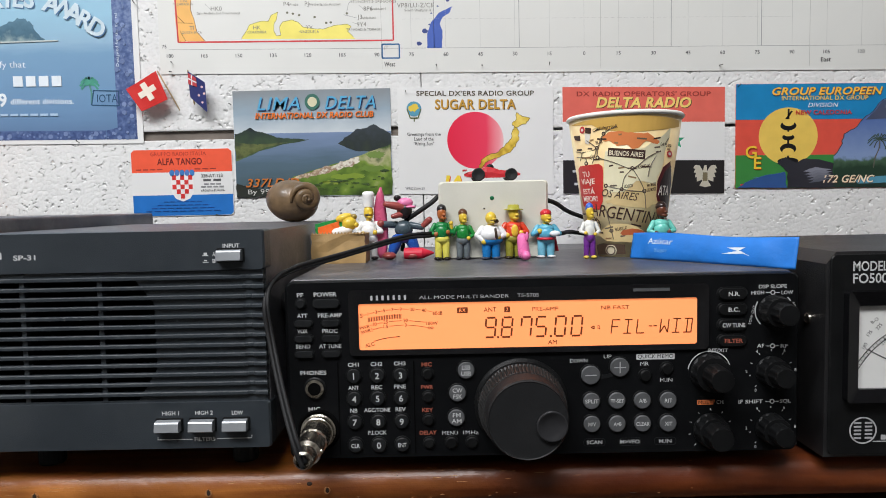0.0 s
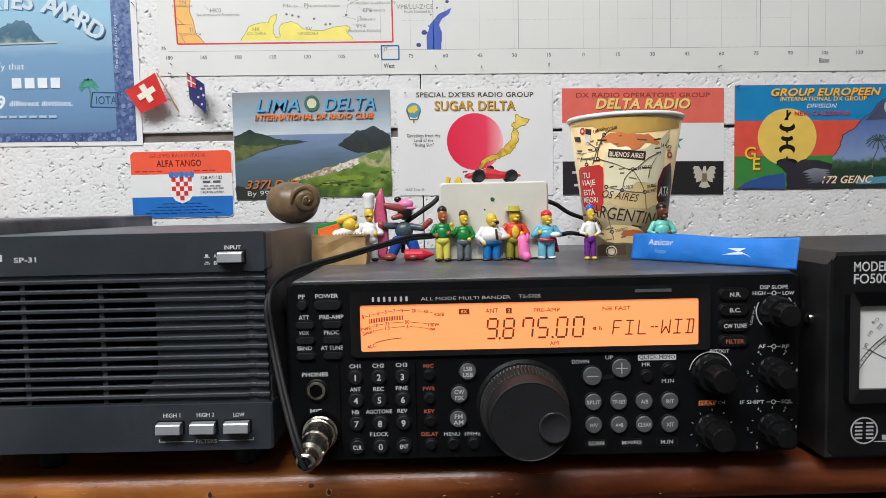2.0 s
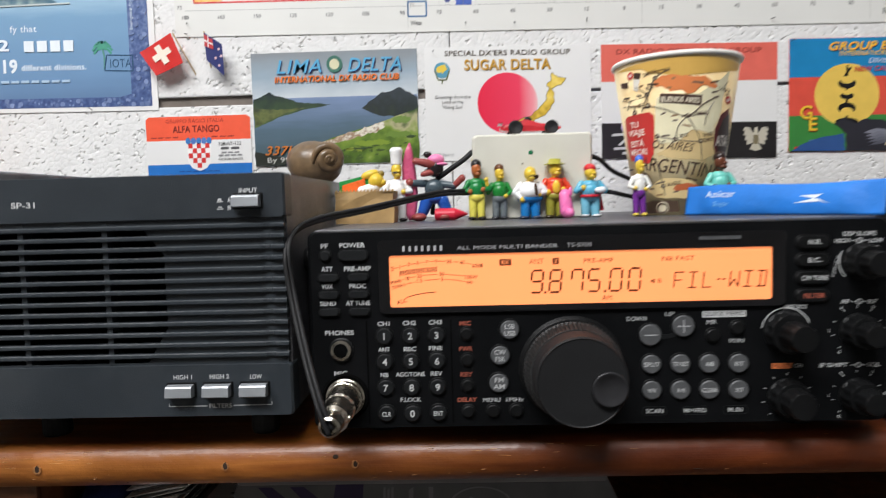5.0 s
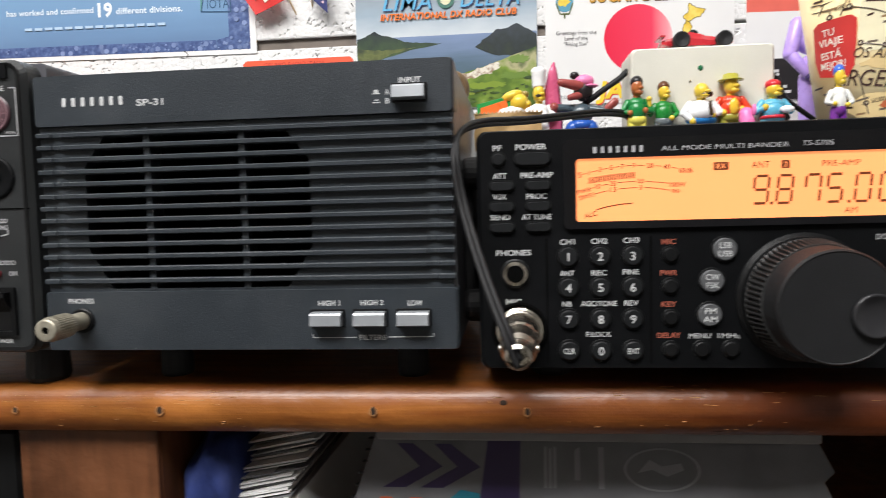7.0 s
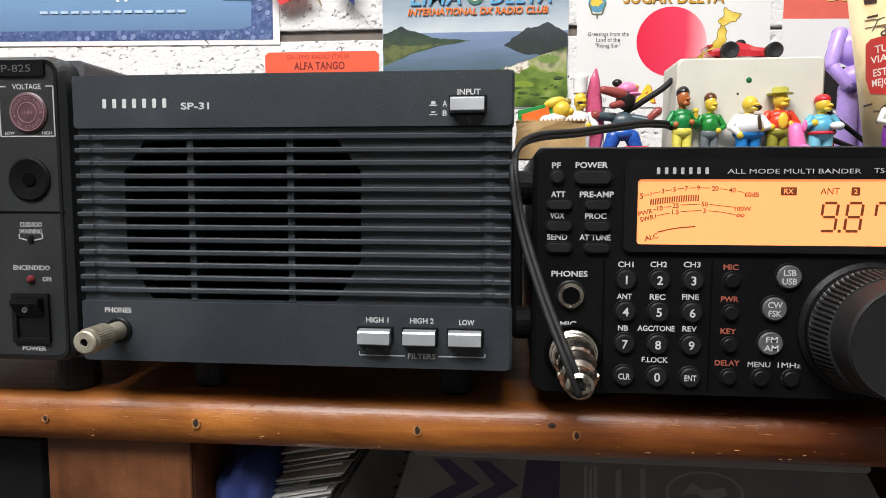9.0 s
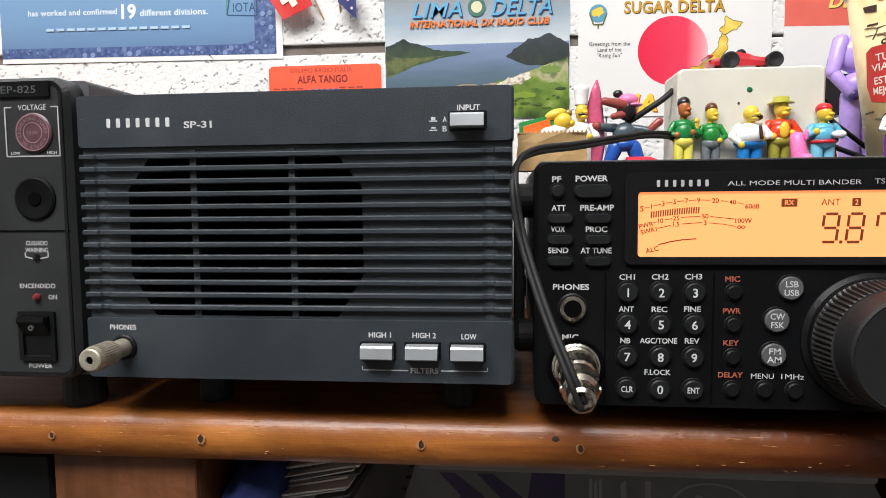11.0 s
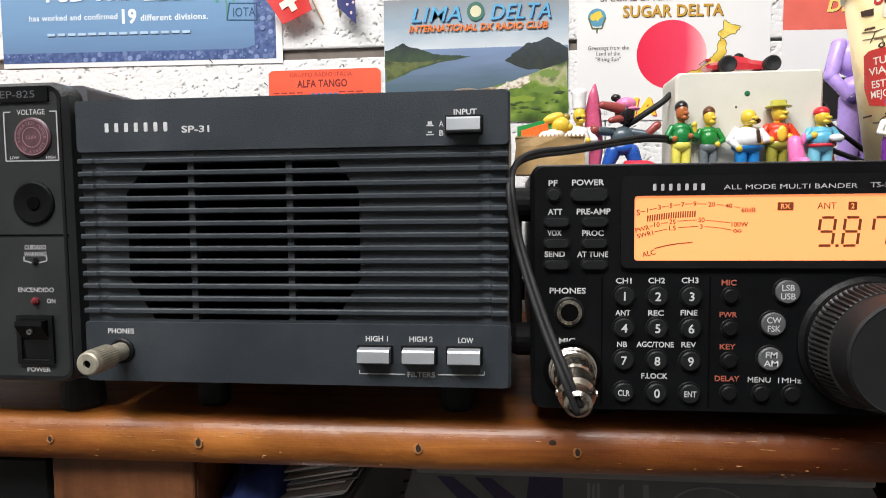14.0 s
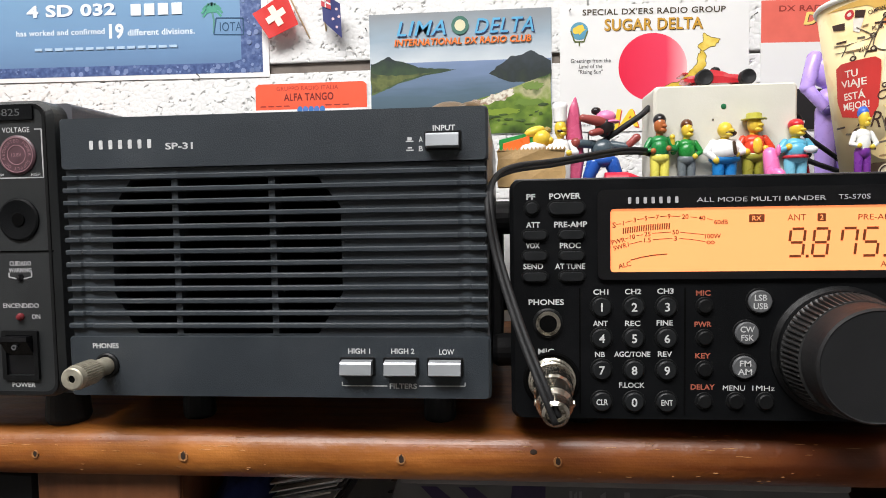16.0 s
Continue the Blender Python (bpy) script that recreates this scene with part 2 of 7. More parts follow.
def slab(bm, pts, y0, y1, ch=0.0, mi=0):
    """A flat outline in x and z, run from y0 (back) to y1 (front), with a chamfered front rim."""
    cx, cz = sum(p[0] for p in pts) / len(pts), sum(p[1] for p in pts) / len(pts)
    rings = [[(x, y0, z) for x, z in pts]]
    if ch:
        rings.append([(x, y1 + ch, z) for x, z in pts])

        def inn(x, z):
            dx, dz = x - cx, z - cz
            d = math.hypot(dx, dz) or 1
            return (x - dx / d * ch, y1, z - dz / d * ch)
        rings.append([inn(x, z) for x, z in pts])
    else:
        rings.append([(x, y1, z) for x, z in pts])
    return loops(bm, rings, mi=mi)


def frame_slab(bm, outer, inner, y0, y1, ch=0.0):
    """A flat frame between two outlines of equally many points."""
    n = len(outer)
    rows = [[(x, y0, z) for x, z in outer], [(x, y1, z) for x, z in outer], [(x, y1 + ch, z) for x, z in inner], [(x, y0, z) for x, z in inner]]
    vs = [[bm.verts.new(p) for p in r] for r in rows]
    for a, b in ((0, 1), (1, 2), (2, 3), (3, 0)):
        for i in range(n):
            bm.faces.new((vs[a][i], vs[a][(i + 1) % n], vs[b][(i + 1) % n], vs[b][i]))


def lathe(bm, m, profile, seg=32, flute=0.0, fluted=(), mi=0, cap=True):
    """Turns (radius, height) pairs about the local z of m. Rings named in fluted get grooves."""
    rings = []
    for k, (r, h) in enumerate(profile):
        ring = []
        for i in range(seg):
            a = 2 * math.pi * i / seg
            rr = r * (1 - flute * (i % 4 >= 2)) if k in fluted else r
            ring.append(m @ Vector((rr * math.cos(a), rr * math.sin(a), h)))
        rings.append(ring)
    return loops(bm, rings, cap=cap, mi=mi)


def facing(x, y, z):
    """Local z towards the viewer (-y), local y up."""
    return Matrix.Translation((x, y, z)) @ Matrix.Rotation(radians(90), 4, "X")


def stroke(bm, p, q, w, y0, y1, mi=0):
    (x0, z0), (x1, z1) = p, q
    d = math.hypot(x1 - x0, z1 - z0) or 1e-6
    nx, nz = -(z1 - z0) / d * w / 2, (x1 - x0) / d * w / 2
    slab(bm, [(x0 + nx, z0 + nz), (x0 - nx, z0 - nz), (x1 - nx, z1 - nz), (x1 + nx, z1 + nz)], y0, y1, mi=mi)


def line(bm, pts, w, y0, y1, mi=0):
    for p, q in zip(pts, pts[1:]):
        stroke(bm, p, q, w, y0, y1, mi)


def arc(cx, cz, r, a0, a1, n=12, rz=None):
    rz = rz or r
    return [(cx + r * math.cos(radians(a0 + (a1 - a0) * i / n)), cz + rz * math.sin(radians(a0 + (a1 - a0) * i / n))) for i in range(n + 1)]


def spline(pts, n=8):
    pts = [Vector(p) for p in pts]
    pts = [2 * pts[0] - pts[1]] + pts + [2 * pts[-1] - pts[-2]]
    out = []
    for a, b, c, d in zip(pts, pts[1:], pts[2:], pts[3:]):
        for i in range(n):
            t = i / n
            out.append(0.5 * (2 * b + (c - a) * t + (2 * a - 5 * b + 4 * c - d) * t * t + (3 * b - a - 3 * c + d) * t ** 3))
    return out + [pts[-2]]


def tube(bm, pts, r, seg=10, mi=0):
    rings = []
    up = Vector((0.3, 0.2, 1)).normalized()
    for i, p in enumerate(pts):
        d = (pts[min(i + 1, len(pts) - 1)] - pts[max(i - 1, 0)]).normalized()
        s = d.cross(up)
        s = s.normalized() if s.length > 1e-4 else Vector((1, 0, 0))
        u = s.cross(d)
        rings.append([p + r * (math.cos(2 * math.pi * k / seg) * s + math.sin(2 * math.pi * k / seg) * u) for k in range(seg)])
    loops(bm, rings, mi=mi)


def blob(bm, c, rx, ry, rz, mi=0, turn=None, u=14, v=9):
    m = Matrix.Translation(c) @ (turn or Matrix()) @ Matrix.Diagonal((rx, ry, rz, 1))
    g = bmesh.ops.create_uvsphere(bm, u_segments=u, v_segments=v, radius=1, matrix=m)
    for f in {f for w in g["verts"] for f in w.link_faces}:
        f.material_index, f.smooth = mi, True


def limb(bm, p, q, r0, r1, mi=0, seg=12):
    """A rounded limb from p to q."""
    p, q = Vector(p), Vector(q)
    d = (q - p).normalized()
    s = d.orthogonal().normalized()
    u = d.cross(s)
    rings = []
    for t, k in ((-1, 0.05), (-0.75, 0.66), (-0.35, 0.93), (0, 1)):
        rings.append((p + d * r0 * t, r0 * k))
    for t, k in ((0, 1), (0.35, 0.93), (0.75, 0.66), (1, 0.05)):
        rings.append((q + d * r1 * t, r1 * k))
    for f in loops(bm, [[c + r * (math.cos(2 * math.pi * i / seg) * s + math.sin(2 * math.pi * i / seg) * u) for i in range(seg)] for c, r in rings], mi=mi):
        f.smooth = True


WORDS = []


def text(words, x, y, z, h, material, parent, w=0.0, turn=0.0, shear=0.0, bold=0.0, warp=None, serif=False, thick=0.00002, name="lettering", spacing=1.0):
    """Lettering centred at x, z on a face that looks along -y; h: height of capitals; w: width to fit, if given."""
    cu = bpy.data.curves.new(name, "FONT")
    cu.body, cu.size, cu.align_x, cu.align_y, cu.resolution_u = words, h / 0.69, "CENTER", "CENTER", 3
    cu.extrude, cu.shear, cu.offset, cu.space_character = thick, shear, bold * h, spacing
    WORDS.append((new(name, cu), (x, y, z), w, turn, material, parent, warp, name))


def set_words():
    """Turns all lettering into meshes, under their things."""
    dg = bpy.context.evaluated_depsgraph_get()
    for ob, (x, y, z), w, turn, material, parent, warp, name in WORDS:
        me = bpy.data.meshes.new_from_object(ob.evaluated_get(dg))
        cu = ob.data
        bpy.data.objects.remove(ob)
        bpy.data.curves.remove(cu)
        xs = [v.co.x for v in me.vertices] or [0]
        zs = [v.co.y for v in me.vertices] or [0]
        mx, mz, wide = (min(xs) + max(xs)) / 2, (min(zs) + max(zs)) / 2, max(max(xs) - min(xs), 1e-6)
        k = w / wide if w else 1.0
        ca, sa = math.cos(radians(turn)), math.sin(radians(turn))
        for v in me.vertices:
            a, b, d = (v.co.x - mx) * k, v.co.y - mz, v.co.z
            a, b = a * ca - b * sa, a * sa + b * ca
            v.co = warp(x + a, z + b, d) if warp else (x + a, y - d - 0.00003, z + b)
        me.materials.clear()
        me.materials.append(material)
        placed(name, me, parent)


# ---- the room ----
def plain(name, x0, x1, y0, y1, z0, z1, m, label, category):
    bm = bmesh.new()
    box(bm, x0, x1, y0, y1, z0, z1)
    tagged(part(name, bm, m), label, category, kind="structure")


plain("floor", -1.7, 1.7, -2.3, 0.42, -1.16, -1.1, FLOORING, "plain brown floor of the small room", "floor")
plain("ceiling", -1.7, 1.7, -2.3, 0.42, 1.36, 1.42, PLASTER, "plain pale plaster ceiling", "ceiling")
plain("wall_west", -1.76, -1.7, -2.3, 0.42, -1.1, 1.36, PLASTER, "plain pale plaster wall", "wall")
plain("wall_east", 1.7, 1.76, -2.3, 0.42, -1.1, 1.36, PLASTER, "plain pale plaster wall", "wall")
plain("wall_south", -1.7, 1.7, -2.36, -2.3, -1.1, 1.36, PLASTER, "plain pale plaster wall", "wall")
wall = thing("wall_north", (0, 0.34, -1.1), "wall lined with white polystyrene sheets, with dark joints", "wall", kind="structure")
bm = bmesh.new()
box(bm, -1.7, 1.7, 0.302, 0.42, -1.1, 1.36)
part("backing", bm, BACKING, wall)
bm = bmesh.new()
box(bm, -0.62, -0.0705, 0.2845, 0.3015, 0.2070, 0.2153)
part("joint_batten", bm, mat("grey_brown_batten", (0.16, 0.135, 0.115), 0.8, var=0.25, scale=60), wall, "grey-brown batten in the joint")


def foam_sheet(x0, x1, z0, z1, step, seed):
    """A polystyrene sheet with a beaded, pitted front at y = 0.281 and real relief."""
    rng = np.random.default_rng(seed)
    nx, nz = max(2, int((x1 - x0) / step)), max(2, int((z1 - z0) / step))
    X, Z = np.meshgrid(np.linspace(x0, x1, nx + 1), np.linspace(z0, z1, nz + 1))
    cell = 0.0036
    gx, gz = ((X - x0) / cell).astype(int), ((Z - z0) / cell).astype(int)
    W, H = gx.max() + 3, gz.max() + 3
    jx, jz, deep = rng.random((W, H)), rng.random((W, H)), rng.random((W, H))
    best, second, which = np.full(X.shape, 9.0), np.full(X.shape, 9.0), np.zeros(X.shape)
    for di in (-1, 0, 1):
        for dj in (-1, 0, 1):
            a, b = gx + di + 1, gz + dj + 1
            d = np.hypot((X - x0) / cell - (gx + di + jx[a, b]), (Z - z0) / cell - (gz + dj + jz[a, b]))
            closer = d < best
            second = np.where(closer, best, np.minimum(second, d))
            which = np.where(closer, deep[a, b], which)
            best = np.where(closer, d, best)
    crease = np.clip(1 - (second - best) / 0.22, 0, 1)
    gap = np.clip(1 - (second - best) / 0.16, 0, 1) * np.clip((best - 0.42) / 0.2, 0, 1)
    Y = 0.281 + 0.00012 * crease + 0.0019 * gap * (which > 0.84) + np.where(which > 0.965, 0.0022 * np.clip(1.15 - best * 2.2, 0, 1), 0) + 0.0004 * best ** 2
    Y[0], Y[-1], Y[:, 0], Y[:, -1] = 0.2815, 0.2815, 0.2815, 0.2815
    co = np.stack([X, Y, Z], -1).reshape(-1, 3)
    k = (np.arange(nz)[:, None] * (nx + 1) + np.arange(nx)[None, :]).ravel()
    faces = np.stack([k, k + 1, k + nx + 2, k + nx + 1], -1).tolist()
    n = len(co)
    rim = [0, nx, (nx + 1) * (nz + 1) - 1, (nx + 1) * nz]
    back = [(x0, 0.3015, z0), (x1, 0.3015, z0), (x1, 0.3015, z1), (x0, 0.3015, z1)]
    sides = [list(range(0, nx + 1)), list(range(nx, n, nx + 1)), list(range(n - 1, n - nx - 2, -1)), list(range(rim[3], -1, -(nx + 1)))]
    for s, loop in enumerate(sides):
        faces.append(loop[::-1] + [n + s, n + (s + 1) % 4])
    me = bpy.data.meshes.new("foam_sheet")
    me.from_pydata(co.tolist() + back, [], faces)
    me.materials.append(FOAM)
    return placed("foam_sheet", me, wall)


foam_sheet(-0.62, 0.5, -0.02, 0.0995, 0.006, 2)
foam_sheet(-0.62, -0.0705, 0.1000, 0.2068, 0.00095, 3)
foam_sheet(-0.0695, 0.5, 0.1000, 0.2085, 0.00095, 9)
foam_sheet(-0.62, -0.0705, 0.2155, 0.38, 0.00095, 4)
foam_sheet(-0.0695, 0.5, 0.2115, 0.38, 0.00095, 5)
foam_sheet(-0.62, 0.5, 0.3805, 1.36, 0.04, 6)
foam_sheet(-1.7, -0.6205, -0.6, 1.36, 0.06, 7)
foam_sheet(0.5005, 1.7, -0.6, 1.36, 0.06, 8)

# ---- the shelf with a rounded front edge ----
shelf = thing("shelf", (0, 0.14, -0.02), "varnished pine shelf with rounded, chipped front edge and screw holes", "shelf")
prof = [(0.2795, -0.0222), (0.2795, 0.0)]
prof += [(0.0125 - 0.0098 * math.sin(radians(a)), -0.0111 + 0.0111 * math.cos(radians(a))) for a in range(0, 181, 6)]
bm = bmesh.new()
loops(bm, [[(x, y + 0.006 * (x + 0.3) / 0.3 * 0.5, z) if y < 0.1 else (x, y, z) for y, z in prof] for x in np.linspace(-0.95, 0.95, 60)])
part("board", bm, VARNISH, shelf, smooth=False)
for x, r in ((-0.3400, 0.0011), (-0.2735, 0.0015), (-0.1804, 0.0014), (-0.1166, 0.0013)):
    y = 0.0027 + 0.003 * (x + 0.3) / 0.3
    bm = bmesh.new()
    rng = random.Random(int(-x * 1e4))
    slab(bm, [(x + (a - x) * rng.uniform(0.85, 1.12), -0.0104 + (b + 0.0104) * rng.uniform(0.85, 1.1)) for a, b in disc(x, -0.0104, r * 1.35, 16, r * 1.45)], y + 0.002, y - 0.0006)
    part("chipped_rim", bm, CHIP, shelf, "pale chipped wood round a screw hole")
    bm = bmesh.new()
    slab(bm, [(x + (a - x) * rng.uniform(0.85, 1.1), -0.0101 + (b + 0.0101) * rng.uniform(0.85, 1.1)) for a, b in disc(x + 0.0002, -0.0101, r * 0.75, 12, r * 1.2)], y + 0.002, y - 0.0007)
    part("screw_hole", bm, KNOT, shelf, "dark screw hole")
for i in range(55):
    x = random.uniform(-0.34, 0.12)
    a = radians(random.choice((random.uniform(20, 60), random.uniform(100, 140))))
    y, z = 0.0125 - 0.0098 * math.sin(a) + 0.003 * (x + 0.3) / 0.3, -0.0111 + 0.0111 * math.cos(a)
    bm = bmesh.new()
    blob(bm, (x, y, z), random.uniform(0.0003, 0.0012) * (2 if i % 5 == 0 else 1), 0.00018, random.uniform(0.00010, 0.00028), 0, Matrix.Rotation(-a + radians(90), 4, "X"), 8, 5)
    part("chip", bm, CHIP if i % 8 else KNOT, shelf)
# long pale scuffs where the varnish has worn
scuffs = random.Random(21)
for i in range(46):
    x = scuffs.uniform(-0.36, -0.235) if i < 30 else scuffs.uniform(-0.17, 0.06)
    a = radians(scuffs.gauss(58, 9))
    y, z = 0.0125 - 0.0098 * math.sin(a) + 0.003 * (x + 0.3) / 0.3, -0.0111 + 0.0111 * math.cos(a)
    bm = bmesh.new()
    blob(bm, (x, y, z), scuffs.uniform(0.0008, 0.0042), 0.00012, scuffs.uniform(0.00010, 0.00022), 0, Matrix.Rotation(radians(90) - a, 4, "X") @ Matrix.Rotation(scuffs.uniform(-0.15, 0.15), 4, "Y"), 10, 5)
    part("scuff", bm, SCUFF, shelf)
bm = bmesh.new()
a = radians(64)
blob(bm, (-0.1262, 0.0125 - 0.0098  * math.sin(a) + 0.0017, -0.0111 + 0.0098  * math.cos(a)), 0.0017, 0.0012, 0.0004, 0, Matrix.Rotation(a, 4, "X"), 14, 7)
part("knot", bm, KNOT, shelf, "small dark round knot")

# ---- the transceiver ----
radio = thing("radio_transceiver", (0, 0.13, 0.0), "charcoal desktop radio transceiver with lit amber display, dusty top", "radio")
bm = bmesh.new()
box(bm, -0.1335, 0.1325, 0.006, 0.262, 0.0085, 0.1035, 0.0015)
part("case", bm, TOPCOVER, radio, "dusty dark grey painted steel case", smooth=False)
bm = bmesh.new()
slab(bm, rrect(-0.0005, 0.0558, 0.2685, 0.0945, 0.004), 0.0125, 0.0, 0.0016)
part("front_panel", bm, CASE, radio)
for x in (-0.105, 0.105):
    for y in (0.03, 0.23):
        bm = bmesh.new()
        lathe(bm, Matrix.Translation((x, y, 0.0)), [(0.008, 0), (0.009, 0.002), (0.0085, 0.0088)], 20)
        part("foot", bm, RUBBER, radio)
# display
O = rrect(-0.0078, 0.0812, 0.187, 0.0345, 0.0025)
I = rrect(-0.0082, 0.0789, 0.1762, 0.0243, 0.0012)
bm = bmesh.new()
frame_slab(bm, O, I, 0.0002, -0.0016, 0.0008)
display = part("display_bezel", bm, GLOSS, radio, "glossy black display bezel")
bm = bmesh.new()
slab(bm, I, 0.0004, -0.0002)
part("display_screen", bm, LCD, display, "glowing amber liquid crystal screen")
YD = -0.0002
SEG = {"a": ((0, 1), (1, 1)), "b": ((1, 1), (1, .5)), "c": ((1, .5), (1, 0)), "d": ((0, 0), (1, 0)), "e": ((0, .5), (0, 0)), "f": ((0, 1), (0, .5)), "g": ((0, .5), (1, .5))}
DIGITS = {"9": "abcdfg", "8": "abcdefg", "7": "abcf", "5": "acdfg", "0": "abcdef"}


def segments(ch, x, z, w, h, t, slant=0.1):
    bm = bmesh.new()
    for s in DIGITS[ch]:
        (a, b), (c, d) = SEG[s]
        p, q = Vector((x + a * w + (b - .5) * h * slant, z + b * h)), Vector((x + c * w + (d - .5) * h * slant, z + d * h))
        g = (q - p).normalized() * t * 0.55
        stroke(bm, tuple(p + g), tuple(q - g), t, YD, YD - 0.00012)
    part("display_digit", bm, LCD_INK, display)


def glyph(strokes, x, z, w, h, t, slant=0.12, name="display_letter", m=None):
    bm = bmesh.new()
    for (a, b), (c, d) in strokes:
        stroke(bm, (x + a * w + (b - .5) * h * slant, z + b * h), (x + c * w + (d - .5) * h * slant, z + d * h), t, YD, YD - 0.00012)
    part(name, bm, m or LCD_INK, display)


ZB, HD, WD = 0.0722, 0.0103, 0.0052
for ch, x in (("9", -0.0302), ("8", -0.0216), ("7", -0.0116), ("5", -0.0038), ("0", 0.0062), ("0", 0.0148)):
    segments(ch, x, ZB, WD, HD, 0.00095)
for x in (-0.0238, 0.0038):
    bm = bmesh.new()
    slab(bm, rrect(x, ZB, 0.0011, 0.0011, 0.0002, 2), YD, YD - 0.00012)
    part("display_point", bm, LCD_INK, display)
Fg = (((0, 0), (0, 1)), ((0, 1), (1, 1)), ((0, .5), (.8, .5)))
Ig = (((0, 1), (1, 1)), ((.5, 0), (.5, 1)), ((0, 0), (1, 0)))
Lg = (((0, 0), (0, 1)), ((0, 0), (1, 0)))
Mg = (((0, .5), (.42, .5)), ((.58, .5), (1, .5)))
Wg = (((0, 0), (0, 1)), ((1, 0), (1, 1)), ((0, 0), (.5, .5)), ((.5, .5), (1, 0)))
Dg = (((0, 0), (1, 0)), ((0, 1), (1, 1)), ((1, 0), (1, 1)), ((.4, 0), (.4, 1)))
for g, x in ((Fg, 0.0356), (Ig, 0.0420), (Lg, 0.0488), (Mg, 0.0550), (Wg, 0.0610), (Ig, 0.0672), (Dg, 0.0732)):
    glyph(g, x, 0.0729, 0.0040, 0.0072, 0.0006)
text("B", 0.0289, YD, 0.0764, 0.0021, LCD_INK, display)
glyph((((0, .5), (1, 1)), ((0, .5), (1, 0)), ((1, 0), (1, 1))), 0.0248, 0.0755, 0.0016, 0.0016, 0.0005, 0)
text("AM", 0.0046, YD, 0.0690, 0.0023, LCD_INK, display)
text("ANT", -0.0277, YD, 0.0868, 0.0024, LCD_INK, display, w=0.0066)
text("PRE-AMP", 0.0010, YD, 0.0866, 0.0021, LCD_INK, display, w=0.0136)
text("NB FAST", 0.0374, YD, 0.0866, 0.0021, LCD_INK, display, w=0.0148)
for words, x, w in (("RX", -0.0421, 0.0056), ("2", -0.0188, 0.0030)):
    bm = bmesh.new()
    slab(bm, rrect(x, 0.0867, w, 0.0030, 0.0003, 2), YD, YD - 0.0001)
    part("display_flag", bm, LCD_INK, display)
    text(words, x, YD - 0.00012, 0.0867, 0.0018, LCD, display)
# signal meter on the display
def dp(a, b):
    """A spot on the display, in its own print units."""
    return (-0.0963 + (a - 128) * 0.000123, 0.09105 - (b - 128) * 0.0001234)


bm = bmesh.new()
for i in range(21):
    a = 168 + 6.95 * i
    b = 206 - 13 * math.sin(i / 20 * 1.5)
    stroke(bm, dp(a, b), dp(a + 1, b - 19), 0.00048, YD, YD - 0.0001)
part("display_bar_graph", bm, LCD_INK, display)
bm = bmesh.new()
for p, q in (((146, 176), (162, 174)), ((174, 170), (196, 165)), ((210, 162), (230, 159)), ((244, 157), (265, 155)), ((279, 154), (300, 153)), ((314, 153), (341, 154)), ((371, 156), (391, 158)), ((421, 162), (439, 167)), ((174, 221), (184, 218)), ((208, 212), (229, 209)), ((256, 205), (313, 202)), ((341, 203), (412, 211)), ((187, 238), (226, 229)), ((258, 225), (318, 221)), ((338, 222), (378, 226)), ((378, 226), (416, 233))):
    stroke(bm, dp(*p), dp(*q), 0.00024, YD, YD - 0.0001)
line(bm, [dp(*p) for p in ((190, 288), (225, 279), (262, 273), (302, 270))], 0.0004, YD, YD - 0.0001)
part("display_scale", bm, LCD_INK, display)
for words, a, b, h in (("S", 140, 178, 17), ("1", 168, 172, 14), ("3", 203, 163, 14), ("5", 237, 158, 14), ("7", 272, 155, 14), ("9", 307, 153, 14), ("20", 356, 155, 14), ("40", 406, 160, 14), ("60dB", 463, 173, 14), ("PWR", 153, 228, 14), ("10", 196, 215, 14), ("25", 242, 207, 14), ("50", 327, 202, 14), ("100W", 439, 216, 14), ("SWR1", 161, 245, 14), ("1.5", 242, 226, 14), ("3", 327, 222, 14), ("ALC", 172, 303, 15)):
    x, z = dp(a, b)
    text(words, x, YD, z, h * 0.000123, LCD_INK, display, bold=0.02, thick=0.00005, turn=14 if words in ("PWR", "SWR1", "ALC") else 0)
glyph((((0, .5), (.25, 1)), ((.25, 1), (.75, 0)), ((.75, 0), (1, .5)), ((1, .5), (.75, 1)), ((.75, 1), (.25, 0)), ((.25, 0), (0, .5))), dp(420, 236)[0], dp(420, 241)[1], 0.0030, 0.0013, 0.00028, 0, "infinity_mark")
# bezel lettering; the maker's mark is drawn as plain bars
bm = bmesh.new()
for i in range(7):
    slab(bm, rrect(-0.0892 + i * 0.0029, 0.0942, 0.0012, 0.0025, 0.0003, 2), -0.0015, -0.00168)
part("maker_mark", bm, PRINT_GREY, display, "plain white bars in place of a maker's mark")
text("ALL MODE MULTI BANDER", -0.0412, -0.0016, 0.0940, 0.0017, PRINT_GREY, display, w=0.0465)
text("TS-570S", -0.0080, -0.0016, 0.0942, 0.0018, PRINT_GREY, display, w=0.0112)
bm = bmesh.new()
slab(bm, rrect(0.0559, 0.0957, 0.0190, 0.0016, 0.0002, 2), -0.0015, -0.0017)
part("badge", bm, KEYLIGHT, display, "small grey strip badge")


def key(name, pts, m, parent=radio, deep=0.0016, ring=None):
    if ring:
        bm = bmesh.new()
        slab(bm, ring, 0.0002, -0.0004, 0.0002)
        part("key_surround", bm, BLACK, parent)
    bm = bmesh.new()
    slab(bm, pts, 0.0003, -deep, 0.0004)
    return part(name, bm, m, parent)


def pill(x, z, w, h, m=KEYGREY):
    return key("push_button", rrect(x, z, w, h, h / 2), m, ring=rrect(x, z, w + 0.0014, h + 0.0014, h / 2 + 0.0007))


